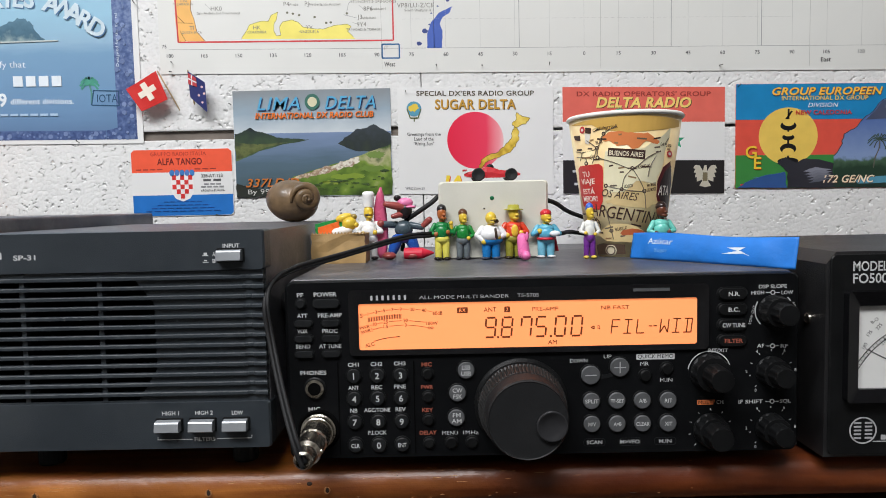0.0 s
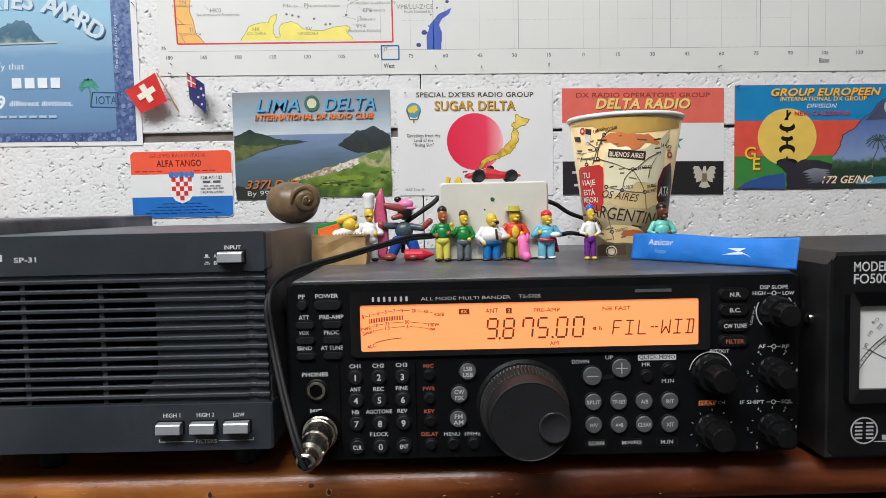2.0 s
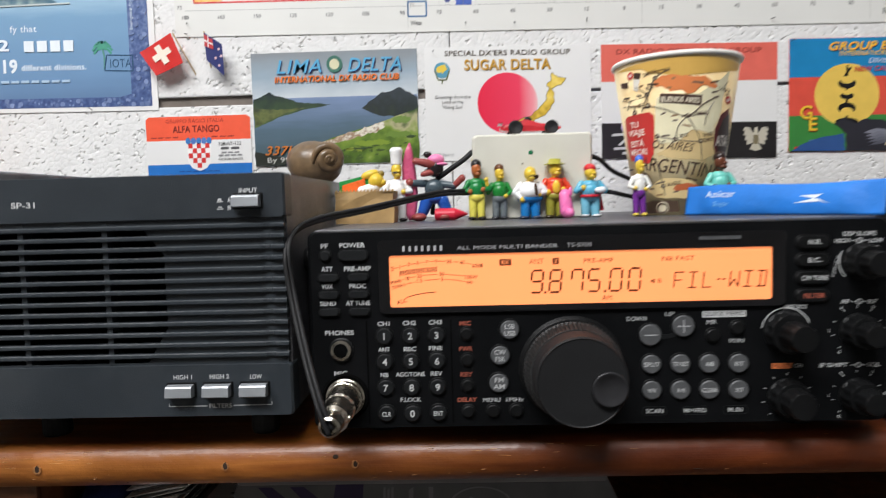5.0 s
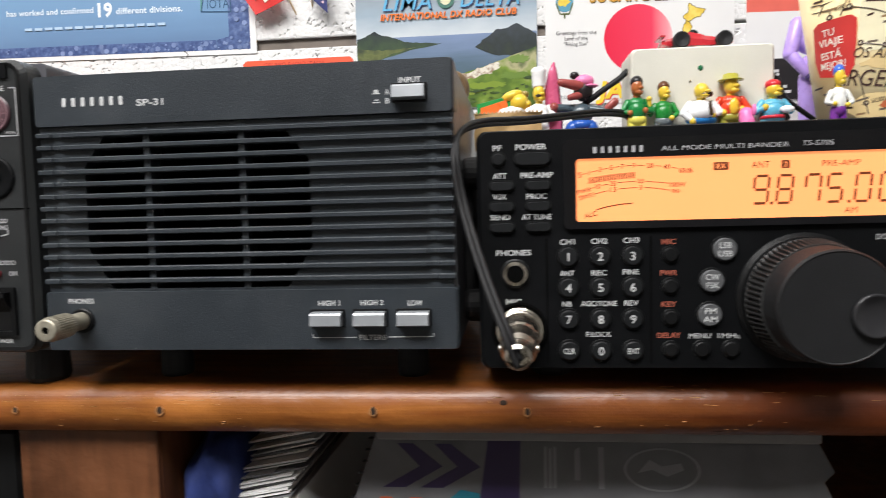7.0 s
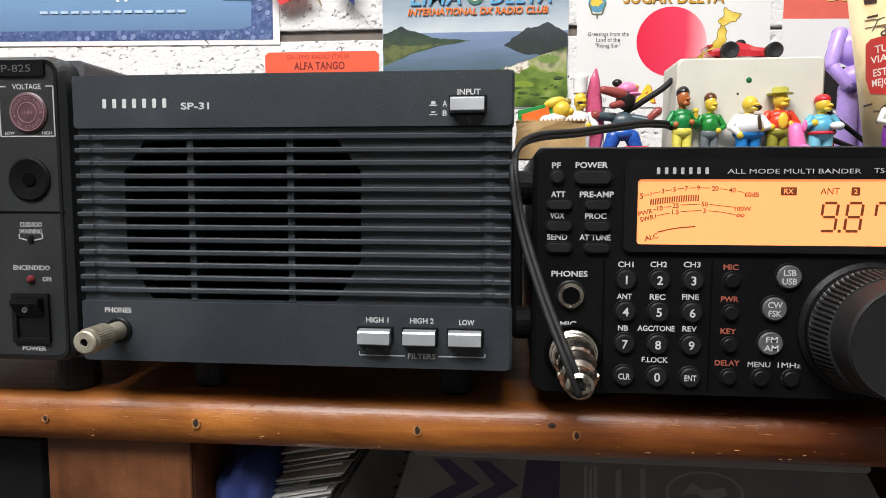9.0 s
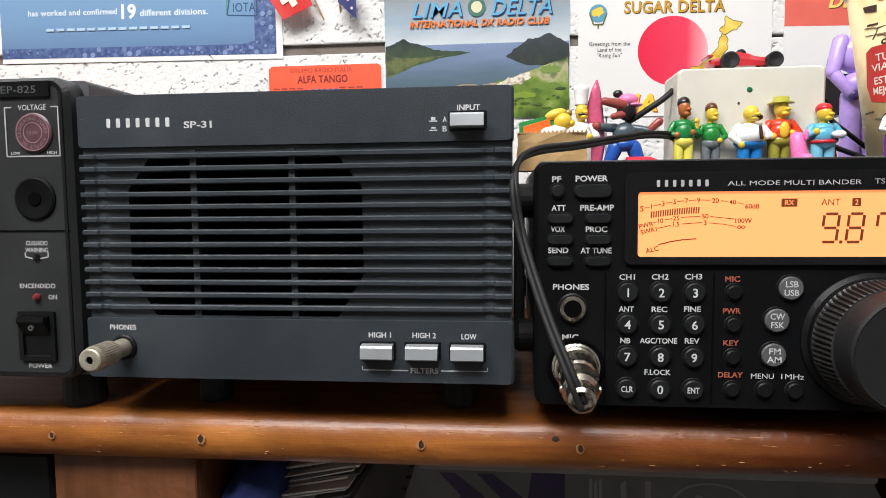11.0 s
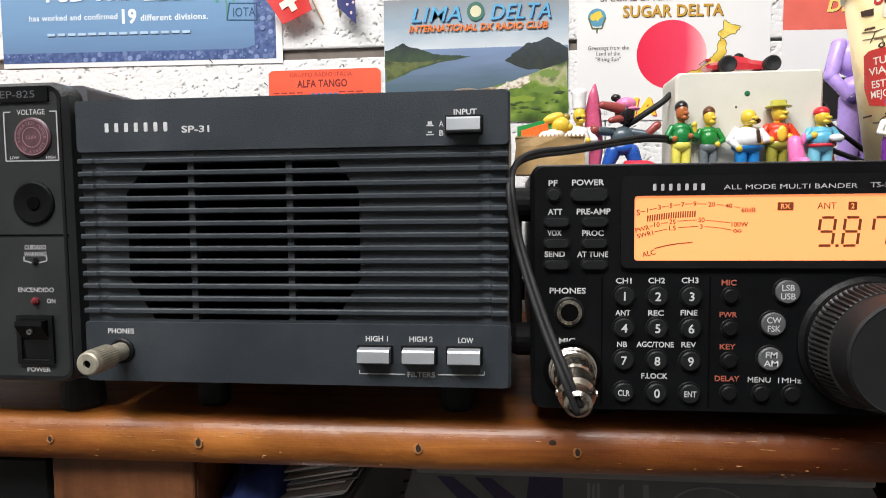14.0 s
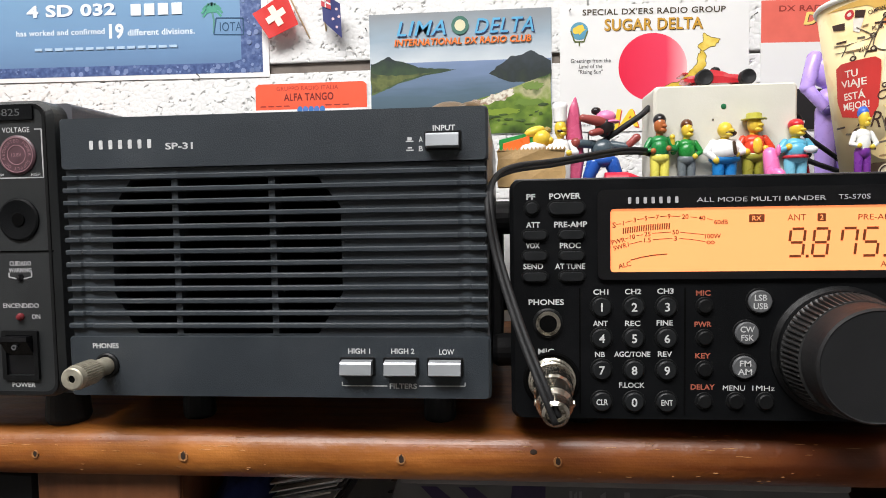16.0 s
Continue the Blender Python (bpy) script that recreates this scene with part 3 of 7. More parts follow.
def dot(x, z, r, m=KEYGREY):
    return key("round_button", disc(x, z, r, 20), m, ring=disc(x, z, r + 0.0008, 20))


dot(-0.1262, 0.0918, 0.0024)
pill(-0.1129, 0.0917, 0.0138, 0.0048)
for z in (0.0814, 0.0733, 0.0651):
    pill(-0.1251, z, 0.0094, 0.0034)
    pill(-0.1109, z, 0.0094, 0.0034)
for words, x, z, w in (("PF", -0.1265, 0.0963, 0.0034), ("POWER", -0.1134, 0.0964, 0.0120), ("ATT", -0.1257, 0.0854, 0.0054), ("PRE-AMP", -0.1113, 0.0854, 0.0126), ("VOX", -0.1259, 0.0773, 0.0054), ("PROC", -0.1115, 0.0772, 0.0080), ("SEND", -0.1258, 0.0692, 0.0077), ("AT TUNE", -0.1116, 0.0691, 0.0116), ("PHONES", -0.1209, 0.0551, 0.0137), ("MIC", -0.1211, 0.0356, 0.0062)):
    text(words, x, 0, z, 0.0021, PRINT, radio, w=w, bold=0.03)
# phones socket
bm = bmesh.new()
lathe(bm, facing(-0.1203, 0.0003, 0.0469), [(0.0058, 0), (0.0058, 0.0006), (0.0052, 0.0010), (0.0050, 0.0010)], 28)
part("socket_surround", bm, BLACK, radio)
bm = bmesh.new()
lathe(bm, facing(-0.1203, -0.0008, 0.0469), [(0.0049, 0), (0.0048, 0.0010), (0.0034, 0.0013), (0.0032, 0.0006)], 28)
part("phones_socket", bm, CHROME, radio, "nickel ring of the phones socket")
bm = bmesh.new()
lathe(bm, facing(-0.1203, -0.0014, 0.0469), [(0.0033, 0), (0.0033, 0.0006)], 24)
part("socket_hole", bm, DARK, radio)
# keypad
for r, z in enumerate((0.0532, 0.0410, 0.0285, 0.0160)):
    for c, x in enumerate((-0.0997, -0.0874, -0.0751)):
        dot(x, z, 0.0037)
        words = (("1", "2", "3"), ("4", "5", "6"), ("7", "8", "9"), ("CLR", "0", "ENT"))[r][c]
        text(words, x, -0.0016, z, 0.0032 if len(words) == 1 else 0.0022, PRINT, radio, w=0.0 if len(words) == 1 else 0.0044, bold=0.025)
for words, x, z, w in (("CH1", -0.0999, 0.0590, 0.0058), ("CH2", -0.0877, 0.0591, 0.0062), ("CH3", -0.0755, 0.0592, 0.0062), ("ANT", -0.1001, 0.0467, 0.0056), ("REC", -0.0878, 0.0467, 0.0058), ("FINE", -0.0757, 0.0469, 0.0062), ("NB", -0.1003, 0.0345, 0.0038), ("AGC/TONE", -0.0880, 0.0346, 0.0138), ("REV", -0.0756, 0.0347, 0.0054), ("F.LOCK", -0.0881, 0.0224, 0.0098)):
    text(words, x, 0, z, 0.0020, PRINT, radio, w=w, bold=0.03)
for z0, z1, x in ((0.011, 0.0605, -0.1080), (0.011, 0.0607, -0.0682)):
    bm = bmesh.new()
    box(bm, x - 0.0003, x + 0.0003, -0.0003, 0.0003, z0, z1)
    part("panel_groove", bm, DARK, radio)
for words, zt, zb, w in (("MIC", 0.0584, 0.0534, 0.0054), ("PWR", 0.0463, 0.0411, 0.0064), ("KEY", 0.0341, 0.0288, 0.0058), ("DELAY", 0.0219, 0.0164, 0.0090)):
    text(words, -0.0614, 0, zt, 0.0020, PRINT_RED, radio, w=w, bold=0.03)
    dot(-0.0609, zb, 0.0027, BLACK)
for words, x, z in (("LSB\nUSB", -0.0408, 0.0551), ("CW\nFSK", -0.0455, 0.0430), ("FM\nAM", -0.0463, 0.0299)):
    dot(x, z, 0.0044, KEYLIGHT)
    text(words, x, -0.0016, z, 0.0022, PRINT, radio, w=0.0052, bold=0.02)
for words, x in (("MENU", -0.0498), ("1MHz", -0.0389)):
    text(words, x, 0, 0.0216, 0.0020, PRINT, radio, w=0.0082)
    dot(x + 0.0006, 0.0165, 0.0029, BLACK)
# main tuning knob
bm = bmesh.new()
lathe(bm, facing(-0.0121, 0.001, 0.0362), [(0.0247, 0), (0.0247, 0.002), (0.0232, 0.0035), (0.0232, 0.006)], 48)
knob = part("tuning_knob", bm, BLACK, radio, "large black tuning knob with ribbed rim")
bm = bmesh.new()
lathe(bm, facing(-0.0121, -0.005, 0.0362), [(0.0228, 0), (0.0230, 0.001), (0.0216, 0.011), (0.0212, 0.0115)], 288, 0.055, (1, 2))
part("ribbed_rim", bm, mat("dusty_black_rubber", (0.022, 0.022, 0.022), 0.5, var=0.3, scale=150), knob, "grooved black rubber rim")
bm = bmesh.new()
lathe(bm, facing(-0.0119, -0.0165, 0.0365), [(0.0206, 0), (0.0203, 0.008), (0.0200, 0.0105), (0.0193, 0.0115), (0.0189, 0.0112), (0.0001, 0.0112)], 64)
part("knob_face", bm, mat("grey_knob_face", (0.015, 0.0155, 0.0165), 0.5, spec=0.25, var=0.12, scale=60, bump=0.15, bscale=2400), knob, "matt dark grey knob face")
bm = bmesh.new()
lathe(bm, facing(-0.0004, -0.0277, 0.0338), [(0.0078, 0), (0.0077, 0.0016), (0.0073, 0.0021), (0.0066, 0.0018), (0.0050, 0.0010), (0.0030, 0.0005), (0.0001, 0.0003)], 40)
part("finger_dimple", bm, mat("polished_grey_dish", (0.024, 0.024, 0.026), 0.22, var=0.1, spec=0.4), knob, "round dished finger rest", smooth=True)
# keys to the side of the knob
text("DOWN", 0.0183, 0, 0.0588, 0.0020, PRINT, radio, w=0.0090)
text("UP", 0.0334, 0, 0.0607, 0.0020, PRINT, radio, w=0.0040)
for x, z, plus in ((0.0243, 0.0512, 0), (0.0395, 0.0551, 1)):
    dot(x, z, 0.0050, KEYLIGHT)
    bm = bmesh.new()
    stroke(bm, (x - 0.003, z), (x + 0.003, z), 0.0005, -0.0015, -0.0018)
    if plus:
        stroke(bm, (x, z - 0.003), (x, z + 0.003), 0.0005, -0.0015, -0.0019)
    part("key_mark", bm, PRINT_GREY, radio)
bm = bmesh.new()
line(bm, [(0.0290, 0.0500), (0.0330, 0.0502), (0.0360, 0.0512)], 0.0020, 0.0002, -0.0003)
part("key_link", bm, KEYGREY, radio)
bm = bmesh.new()
slab(bm, rrect(0.0584, 0.0602, 0.0200, 0.0030, 0.0003, 2), 0.0002, -0.0001)
part("white_label", bm, PRINT, radio)
text("QUICK MEMO", 0.0584, -0.0001, 0.0602, 0.0020, BLACK, radio, w=0.0186)
text("MR", 0.0527, 0, 0.0565, 0.0020, PRINT, radio, w=0.0044)
text("M.IN", 0.0641, 0, 0.0476, 0.0020, PRINT, radio, w=0.0064)
dot(0.0530, 0.0503, 0.0030, BLACK)
dot(0.0643, 0.0537, 0.0030, BLACK)
for words, x, z in (("SPLIT", 0.0247, 0.0374), ("TF-SET", 0.0380, 0.0374), ("A/B", 0.0513, 0.0372), ("RIT", 0.0648, 0.0371), ("M/V", 0.0248, 0.0251), ("A=B", 0.0381, 0.0250), ("CLEAR", 0.0514, 0.0249), ("XIT", 0.0648, 0.0247)):
    dot(x, z, 0.0044, KEYLIGHT)
    text(words, x, -0.0016, z, 0.0020, PRINT, radio, w=0.0040 if len(words) == 3 else 0.0070, bold=0.02)
for words, x, w in (("SCAN", 0.0263, 0.0082), ("M>VFO", 0.0450, 0.0102), ("M.IN", 0.0636, 0.0066)):
    bm = bmesh.new()
    frame_slab(bm, rrect(x, 0.0149, 0.0115, 0.0042, 0.0015), rrect(x, 0.0149, 0.0110, 0.0037, 0.0014), 0.0002, -0.0001)
    part("label_outline", bm, KEYGREY, radio)
    text(words, x, 0, 0.0149, 0.0020, PRINT, radio, w=w, bold=0.02)
for words, z, m in (("N.R.", 0.0926, PRINT), ("B.C.", 0.0844, PRINT), ("CW TUNE", 0.0762, PRINT), ("FILTER", 0.0680, PRINT_RED)):
    pill(0.0981, z, 0.0148, 0.0056, BLACK)
    text(words, 0.0986, -0.0016, z, 0.0021, m, radio, w=0.0058 if len(words) == 4 else (0.0118 if m is PRINT else 0.0095), bold=0.03)


def dial_knob(x, z, r0, deep0, r1, deep1):
    """Two knobs on one shaft, or one stepped knob."""
    bm = bmesh.new()
    lathe(bm, facing(x, 0.0003, z), [(r0 * 1.02, 0), (r0 * 1.04, 0.0012), (r0, 0.002), (r0 * 0.94, deep0), (r0 * 0.9, deep0 + 0.0005)], 48, 0.05, (2, 3))
    k = part("control_knob", bm, BLACK, radio)
    bm = bmesh.new()
    lathe(bm, facing(x, -deep0, z), [(r1, 0), (r1 * 0.96, deep1 * 0.9), (r1 * 0.88, deep1), (0.0001, deep1)], 40, 0.05, (0, 1))
    part("inner_knob", bm, BLACK, k)
    return k


dial_knob(0.1200, 0.0832, 0.0082, 0.008, 0.0058, 0.008)
dial_knob(0.1188, 0.0513, 0.0078, 0.008, 0.0054, 0.008)
dial_knob(0.1190, 0.0210, 0.0078, 0.008, 0.0054, 0.008)
dial_knob(0.0866, 0.0512, 0.0098, 0.006, 0.0064, 0.012)
dial_knob(0.0873, 0.0205, 0.0088, 0.007, 0.0066, 0.009)
for x, z, tick in ((0.1188, 0.0513, 1), (0.1190, 0.0210, 1), (0.0873, 0.0205, 0)):
    bm = bmesh.new()
    for k in range(9):
        a = radians(225 - 270 * k / 8)
        r = 0.0105
        stroke(bm, (x + r * math.cos(a), z + r * math.sin(a)), (x + (r + 0.0011) * math.cos(a), z + (r + 0.0011) * math.sin(a)), 0.00035, 0.0002, -0.0001)
    part("dial_marks", bm, PRINT, radio)
    if tick:
        for words, a in (("0", 232), ("2", 180), ("4", 125), ("6", 57), ("8", 2)):
            text(words, x + 0.0128 * math.cos(radians(a)), 0, z + 0.0128 * math.sin(radians(a)), 0.0016, PRINT, radio)
for x, z, r, a0, a1 in ((0.0866, 0.0512, 0.0113, 20, 170), (0.1200, 0.0832, 0.0098, 150, 225), (0.1200, 0.0832, 0.0098, 30, 45)):
    bm = bmesh.new()
    line(bm, arc(x, z, r, a0, a1, 14), 0.0005, 0.0002, -0.0001)
    part("dial_arc", bm, PRINT, radio)
for words, x, z, w in (("DSP SLOPE", 0.1193, 0.0959, 0.0146), ("HIGH", 0.1115, 0.0928, 0.0066), ("LOW", 0.1268, 0.0926, 0.0060), ("AF", 0.1133, 0.0648, 0.0038), ("RF", 0.1256, 0.0645, 0.0038), ("IF SHIFT", 0.1084, 0.0352, 0.0128), ("SQL", 0.1266, 0.0350, 0.0058), ("RIT/XIT", 0.0912, 0.0628, 0.0102)):
    text(words, x, 0, z, 0.0019, PRINT, radio, w=w, bold=0.02)
text("LOW CUT", 0.1086, 0, 0.0812, 0.0013, PRINT, radio, w=0.0100, turn=75)
text("HIGH", 0.1310, 0, 0.0846, 0.0013, PRINT, radio, w=0.0056, turn=-70)
for x, z in ((0.1193, 0.0927), (0.1195, 0.0646), (0.1196, 0.0351)):
    bm = bmesh.new()
    frame_slab(bm, disc(x, z, 0.0013, 16), disc(x, z, 0.0008, 16), 0.0002, -0.0001)
    stroke(bm, (x - 0.0035, z), (x - 0.0013, z), 0.0003, 0.0002, -0.0001)
    stroke(bm, (x + 0.0013, z), (x + 0.0035, z), 0.0003, 0.0002, -0.0001)
    part("twin_knob_sign", bm, PRINT, radio)
bm = bmesh.new()
slab(bm, [(0.0803, 0.0340), (0.0888, 0.0340), (0.0898, 0.0366), (0.0803, 0.0366)], 0.0002, -0.0001)
part("orange_label", bm, PRINT_AMBER, radio)
text("MULTI", 0.0849, -0.0001, 0.0353, 0.0018, BLACK, radio, w=0.0080)
text("CH", 0.0922, 0, 0.0353, 0.0018, PRINT, radio, w=0.0036)
# microphone plug on the panel
bm = bmesh.new()
lathe(bm, facing(-0.1190, 0.0004, 0.0243), [(0.0112, 0), (0.0112, 0.0010), (0.0104, 0.0016), (0.0094, 0.0010)], 40)
part("socket_surround", bm, DARK, radio)
bm = bmesh.new()
lathe(bm, facing(-0.1190, 0.0002, 0.0243), [(0.0092, 0), (0.0092, 0.002), (0.0085, 0.0024), (0.0085, 0.006), (0.0080, 0.0064)], 36)
plug = part("microphone_plug", bm, CHROME, radio, "worn nickel microphone plug with cable clamp")
aim = facing(-0.1190, -0.0062, 0.0243) @ Matrix.Rotation(radians(6), 4, "X") @ Matrix.Rotation(radians(-2), 4, "Y")
bm = bmesh.new()
lathe(bm, aim, [(0.0074, 0), (0.0076, 0.001), (0.0074, 0.009), (0.0066, 0.010), (0.0060, 0.014), (0.0058, 0.016)], 60, 0.03, (1, 2))
part("plug_barrel", bm, CHROME, plug)
bm = bmesh.new()
lathe(bm, aim, [(0.0062, 0.0155), (0.0067, 0.0165), (0.0066, 0.0205), (0.0052, 0.0225), (0.0048, 0.0285), (0.0036, 0.0295), (0.0034, 0.0275)], 32)
part("cable_clamp", bm, CHROME, plug)
for a in (0, 180):
    bm = bmesh.new()
    lathe(bm, aim @ Matrix.Translation((0, 0, 0.0185)) @ Matrix.Rotation(radians(a), 4, "Z") @ Matrix.Rotation(radians(90), 4, "Y"), [(0.0014, 0.0055), (0.0014, 0.0070), (0.0010, 0.0073)], 14)
    part("clamp_screw", bm, CHROME, plug)

# carrying strap and feet on the flank of the radio
bm = bmesh.new()
box(bm, -0.1427, -0.1380, 0.030, 0.200, 0.030, 0.090, 0.001)
part("carrying_strap", bm, RUBBER, radio, "black carrying strap on the flank")
for z in (0.030, 0.088):
    for y in (0.030, 0.190):
        bm = bmesh.new()
        lathe(bm, Matrix.Translation((-0.1345, y, z)) @ Matrix.Rotation(radians(-90), 4, "Y"), [(0.0, 0.0), (0.0072, 0.0), (0.0072, 0.0060), (0.0060, 0.0080), (0.0, 0.0080)], 20)
        part("flank_foot", bm, RUBBER, radio, "black rubber foot on the flank")

# flat twin cable, from the plug up between the cases and over the top
cable = thing("microphone_cable", (-0.13, 0.0, 0.02), "black flat twin cable looping from plug over radio top", "cable")
way = [(-0.1195, -0.0345, 0.0190), (-0.1240, -0.0330, 0.0300), (-0.1320, -0.0220, 0.0500), (-0.1395, -0.0105, 0.0740), (-0.1425, -0.0070, 0.0930), (-0.1410, 0.0020, 0.1030), (-0.1330, 0.0180, 0.1085), (-0.1140, 0.0480, 0.1125), (-0.0900, 0.0800, 0.1180), (-0.0750, 0.0980, 0.1210), (-0.0620, 0.1080, 0.1215), (-0.0545, 0.1240, 0.1215)]
for k in (-1, 1):
    bm = bmesh.new()
    tube(bm, [p + Vector((0.0010 * k * 0.6, 0.0007 * k, 0.0010 * k)) for p in spline(way, 7)], 0.00115, 10)
    part("cable_core", bm, RUBBER, cable, smooth=True)

# ---- the extension loudspeaker ----
SY = -0.006
spk = thing("loudspeaker", (-0.229, 0.06, 0.0), "blue-grey plastic extension loudspeaker with slatted grille", "loudspeaker")
x0, x1, z0, z1 = -0.3155, -0.1432, 0.0182, 0.1305
for nm, q in (("side_panel", (x0, x0 + 0.002, SY + 0.004, 0.212, z0, z1)), ("side_panel", (x1 - 0.002, x1, SY + 0.004, 0.212, z0, z1)), ("bottom_panel", (x0 + 0.0021, x1 - 0.0021, SY + 0.004, 0.212, z0, z0 + 0.002)), ("top_panel", (x0 + 0.0021, x1 - 0.0021, SY + 0.004, 0.212, z1 - 0.002, z1)), ("back_panel", (x0 + 0.0021, x1 - 0.0021, 0.210, 0.212, z0 + 0.0021, z1 - 0.0021))):
    bm = bmesh.new()
    box(bm, *q)
    part(nm, bm, TOPCOVER, spk, "dusty dark grey steel panel")
bm = bmesh.new()
slab(bm, rrect(-0.22935, 0.1210, 0.1735, 0.0205, 0.0015), 0.006, SY, 0.001)
part("upper_panel", bm, SPEAKER_CASE, spk)
bm = bmesh.new()
slab(bm, rrect(-0.22935, 0.0302, 0.1735, 0.0245, 0.0015), 0.006, SY, 0.001)
part("lower_panel", bm, SPEAKER_CASE, spk)
# baffle with an eight-sided opening behind the slats
SL0, SLP, NSL = 0.1072, 0.00502, 13
bm = bmesh.new()
op = [(-0.2861, 0.1075), (-0.2110, 0.1075), (-0.2008, 0.094), (-0.2008, 0.060), (-0.2110, 0.0435), (-0.2861, 0.0435), (-0.2960, 0.060), (-0.2960, 0.094)]
ou = [(x0 + 0.001, 0.1105), (x1 - 0.001, 0.1105), (x1 - 0.001, 0.094), (x1 - 0.001, 0.060), (x1 - 0.001, 0.0425), (x0 + 0.001, 0.0425), (x0 + 0.001, 0.060), (x0 + 0.001, 0.094)]
frame_slab(bm, ou, op, 0.0045, -0.0045)
part("baffle", bm, SPEAKER_CASE, spk)
bm = bmesh.new()
slab(bm, [(x0 + 0.0025, 0.022), (x1 - 0.0025, 0.022), (x1 - 0.0025, 0.126), (x0 + 0.0025, 0.126)], 0.022, 0.020)
part("cone_cloth", bm, DARK, spk, "black speaker cone in shadow")
for i in range(NSL):
    z = SL0 - i * SLP
    bm = bmesh.new()
    rings = []
    for x, d in ((x0 + 0.0003, 0.0), (x0 + 0.0065, 0.0), (x0 + 0.0072, 0.0008), (x0 + 0.0096, 0.0008), (x0 + 0.0115, 0.0), (x1 - 0.0115, 0.0), (x1 - 0.0096, 0.0008), (x1 - 0.0072, 0.0008), (x1 - 0.0065, 0.0), (x1 - 0.0003, 0.0)):
        s = SY - 0.0004 + d
        rings.append([(x, 0.0012, z - 0.0012), (x, s + 0.0005, z - 0.0011), (x, s, z - 0.0007), (x, s, z + 0.0006), (x, s + 0.0004, z + 0.0010), (x, 0.0012, z + 0.0011)])
    loops(bm, rings)
    part("slat", bm, SPEAKER_CASE, spk)
for x in (-0.2685, -0.2284):
    bm = bmesh.new()
    box(bm, x - 0.0013, x + 0.0013, -0.0048, 0.004, 0.0430, 0.1100)
    part("grille_rib", bm, SPEAKER_CASE, spk)


def silver_key(x, z):
    bm = bmesh.new()
    slab(bm, rrect(x, z, 0.0142, 0.0074, 0.0006, 2), SY + 0.001, SY - 0.0006, 0.0003)
    s = part("button_surround", bm, BLACK, spk)
    bm = bmesh.new()
    zz = [(SY, z - 0.0029), (SY - 0.0049, z - 0.0027), (SY - 0.0052, z - 0.0023), (SY - 0.0045, z + 0.0018), (SY - 0.0040, z + 0.0025), (SY, z + 0.0029)]
    loops(bm, [[(xx, a, b) for a, b in zz] for xx in (x - 0.0062, x - 0.0060, x + 0.0060, x + 0.0062)])
    part("silver_push_button", bm, SILVER, s, "brushed silver push button")


for x, z in ((-0.1952, 0.0307), (-0.1778, 0.0307), (-0.1604, 0.0307), (-0.1598, 0.1184)):
    silver_key(x, z)
for words, x, z, w in (("HIGH 1", -0.1945, 0.0368, 0.0088), ("HIGH 2", -0.1771, 0.0368, 0.0092), ("LOW", -0.1598, 0.0365, 0.0058), ("FILTERS", -0.1772, 0.0229, 0.0108), ("INPUT", -0.1594, 0.1232, 0.0086), ("A", -0.1684, 0.1190, 0.0016), ("B", -0.1684, 0.1155, 0.0016), ("PHONES", -0.3001, 0.0387, 0.0112), ("SP-31", -0.2653, 0.1191, 0.0114)):
    text(words, x, SY, z, 0.0025 if words == "SP-31" else 0.0020, PRINT, spk, w=w, bold=0.03)
bm = bmesh.new()
for i in range(7):
    slab(bm, rrect(-0.3022 + i * 0.0041, 0.1203, 0.0016, 0.0036, 0.0004, 2), SY, SY - 0.00015)
part("maker_mark", bm, PRINT, spk, "plain white bars in place of a maker's mark")
bm = bmesh.new()
line(bm, [(-0.2016, 0.0243), (-0.2016, 0.0229), (-0.1836, 0.0229)], 0.0004, SY + 0.0001, SY - 0.0001)
line(bm, [(-0.1708, 0.0230), (-0.1528, 0.0231), (-0.1528, 0.0245)], 0.0004, SY + 0.0001, SY - 0.0001)
part("bracket_mark", bm, PRINT, spk)
bm = bmesh.new()
for z, up in ((0.1190, 1), (0.1156, 0)):
    stroke(bm, (-0.1742, z - 0.0006), (-0.1712, z - 0.0006), 0.0004, SY + 0.0001, SY - 0.0001)
    slab(bm, rrect(-0.1727, z + 0.0003, 0.0016, 0.0012 if up else 0.0005, 0.0001, 2), SY, SY - 0.00015)
part("switch_sign", bm, PRINT, spk)
for x in (-0.2766, -0.1662):
    for y in (0.026, 0.19):
        bm = bmesh.new()
        lathe(bm, Matrix.Translation((x, y, 0)), [(0.0065, 0), (0.0072, 0.0015), (0.007, 0.0184)], 18)
        part("foot", bm, RUBBER, spk)
# headphone adapter in the socket
bm = bmesh.new()
lathe(bm, facing(-0.2997, SY + 0.0003, 0.0306), [(0.0052, 0), (0.0052, 0.001), (0.0046, 0.0014), (0.0044, 0.0014)], 28)
part("phones_socket", bm, BLACK, spk)
DULL = mat("dull_brassy_nickel", (0.42, 0.39, 0.31), 0.5, metal=0.55, var=0.25, scale=260)
adapter = thing("headphone_adapter", (-0.2997, SY - 0.002, 0.0306), "knurled nickel headphone adapter plugged into loudspeaker socket", "adapter")
bm = bmesh.new()
lathe(bm, facing(-0.2997, SY - 0.0008, 0.0306), [(0.0036, 0), (0.0037, 0.0006), (0.0036, 0.009), (0.0045, 0.0096)], 40)
part("collar", bm, DULL, adapter)
bm = bmesh.new()
lathe(bm, facing(-0.2997, SY - 0.0098, 0.0306), [(0.0046, 0), (0.0049, 0.0008), (0.0049, 0.0102), (0.0046, 0.0108), (0.0044, 0.0126), (0.0038, 0.013), (0.0015, 0.0132), (0.0014, 0.011)], 128, 0.05, (1, 2))
part("knurled_sleeve", bm, DULL, adapter)
bm = bmesh.new()
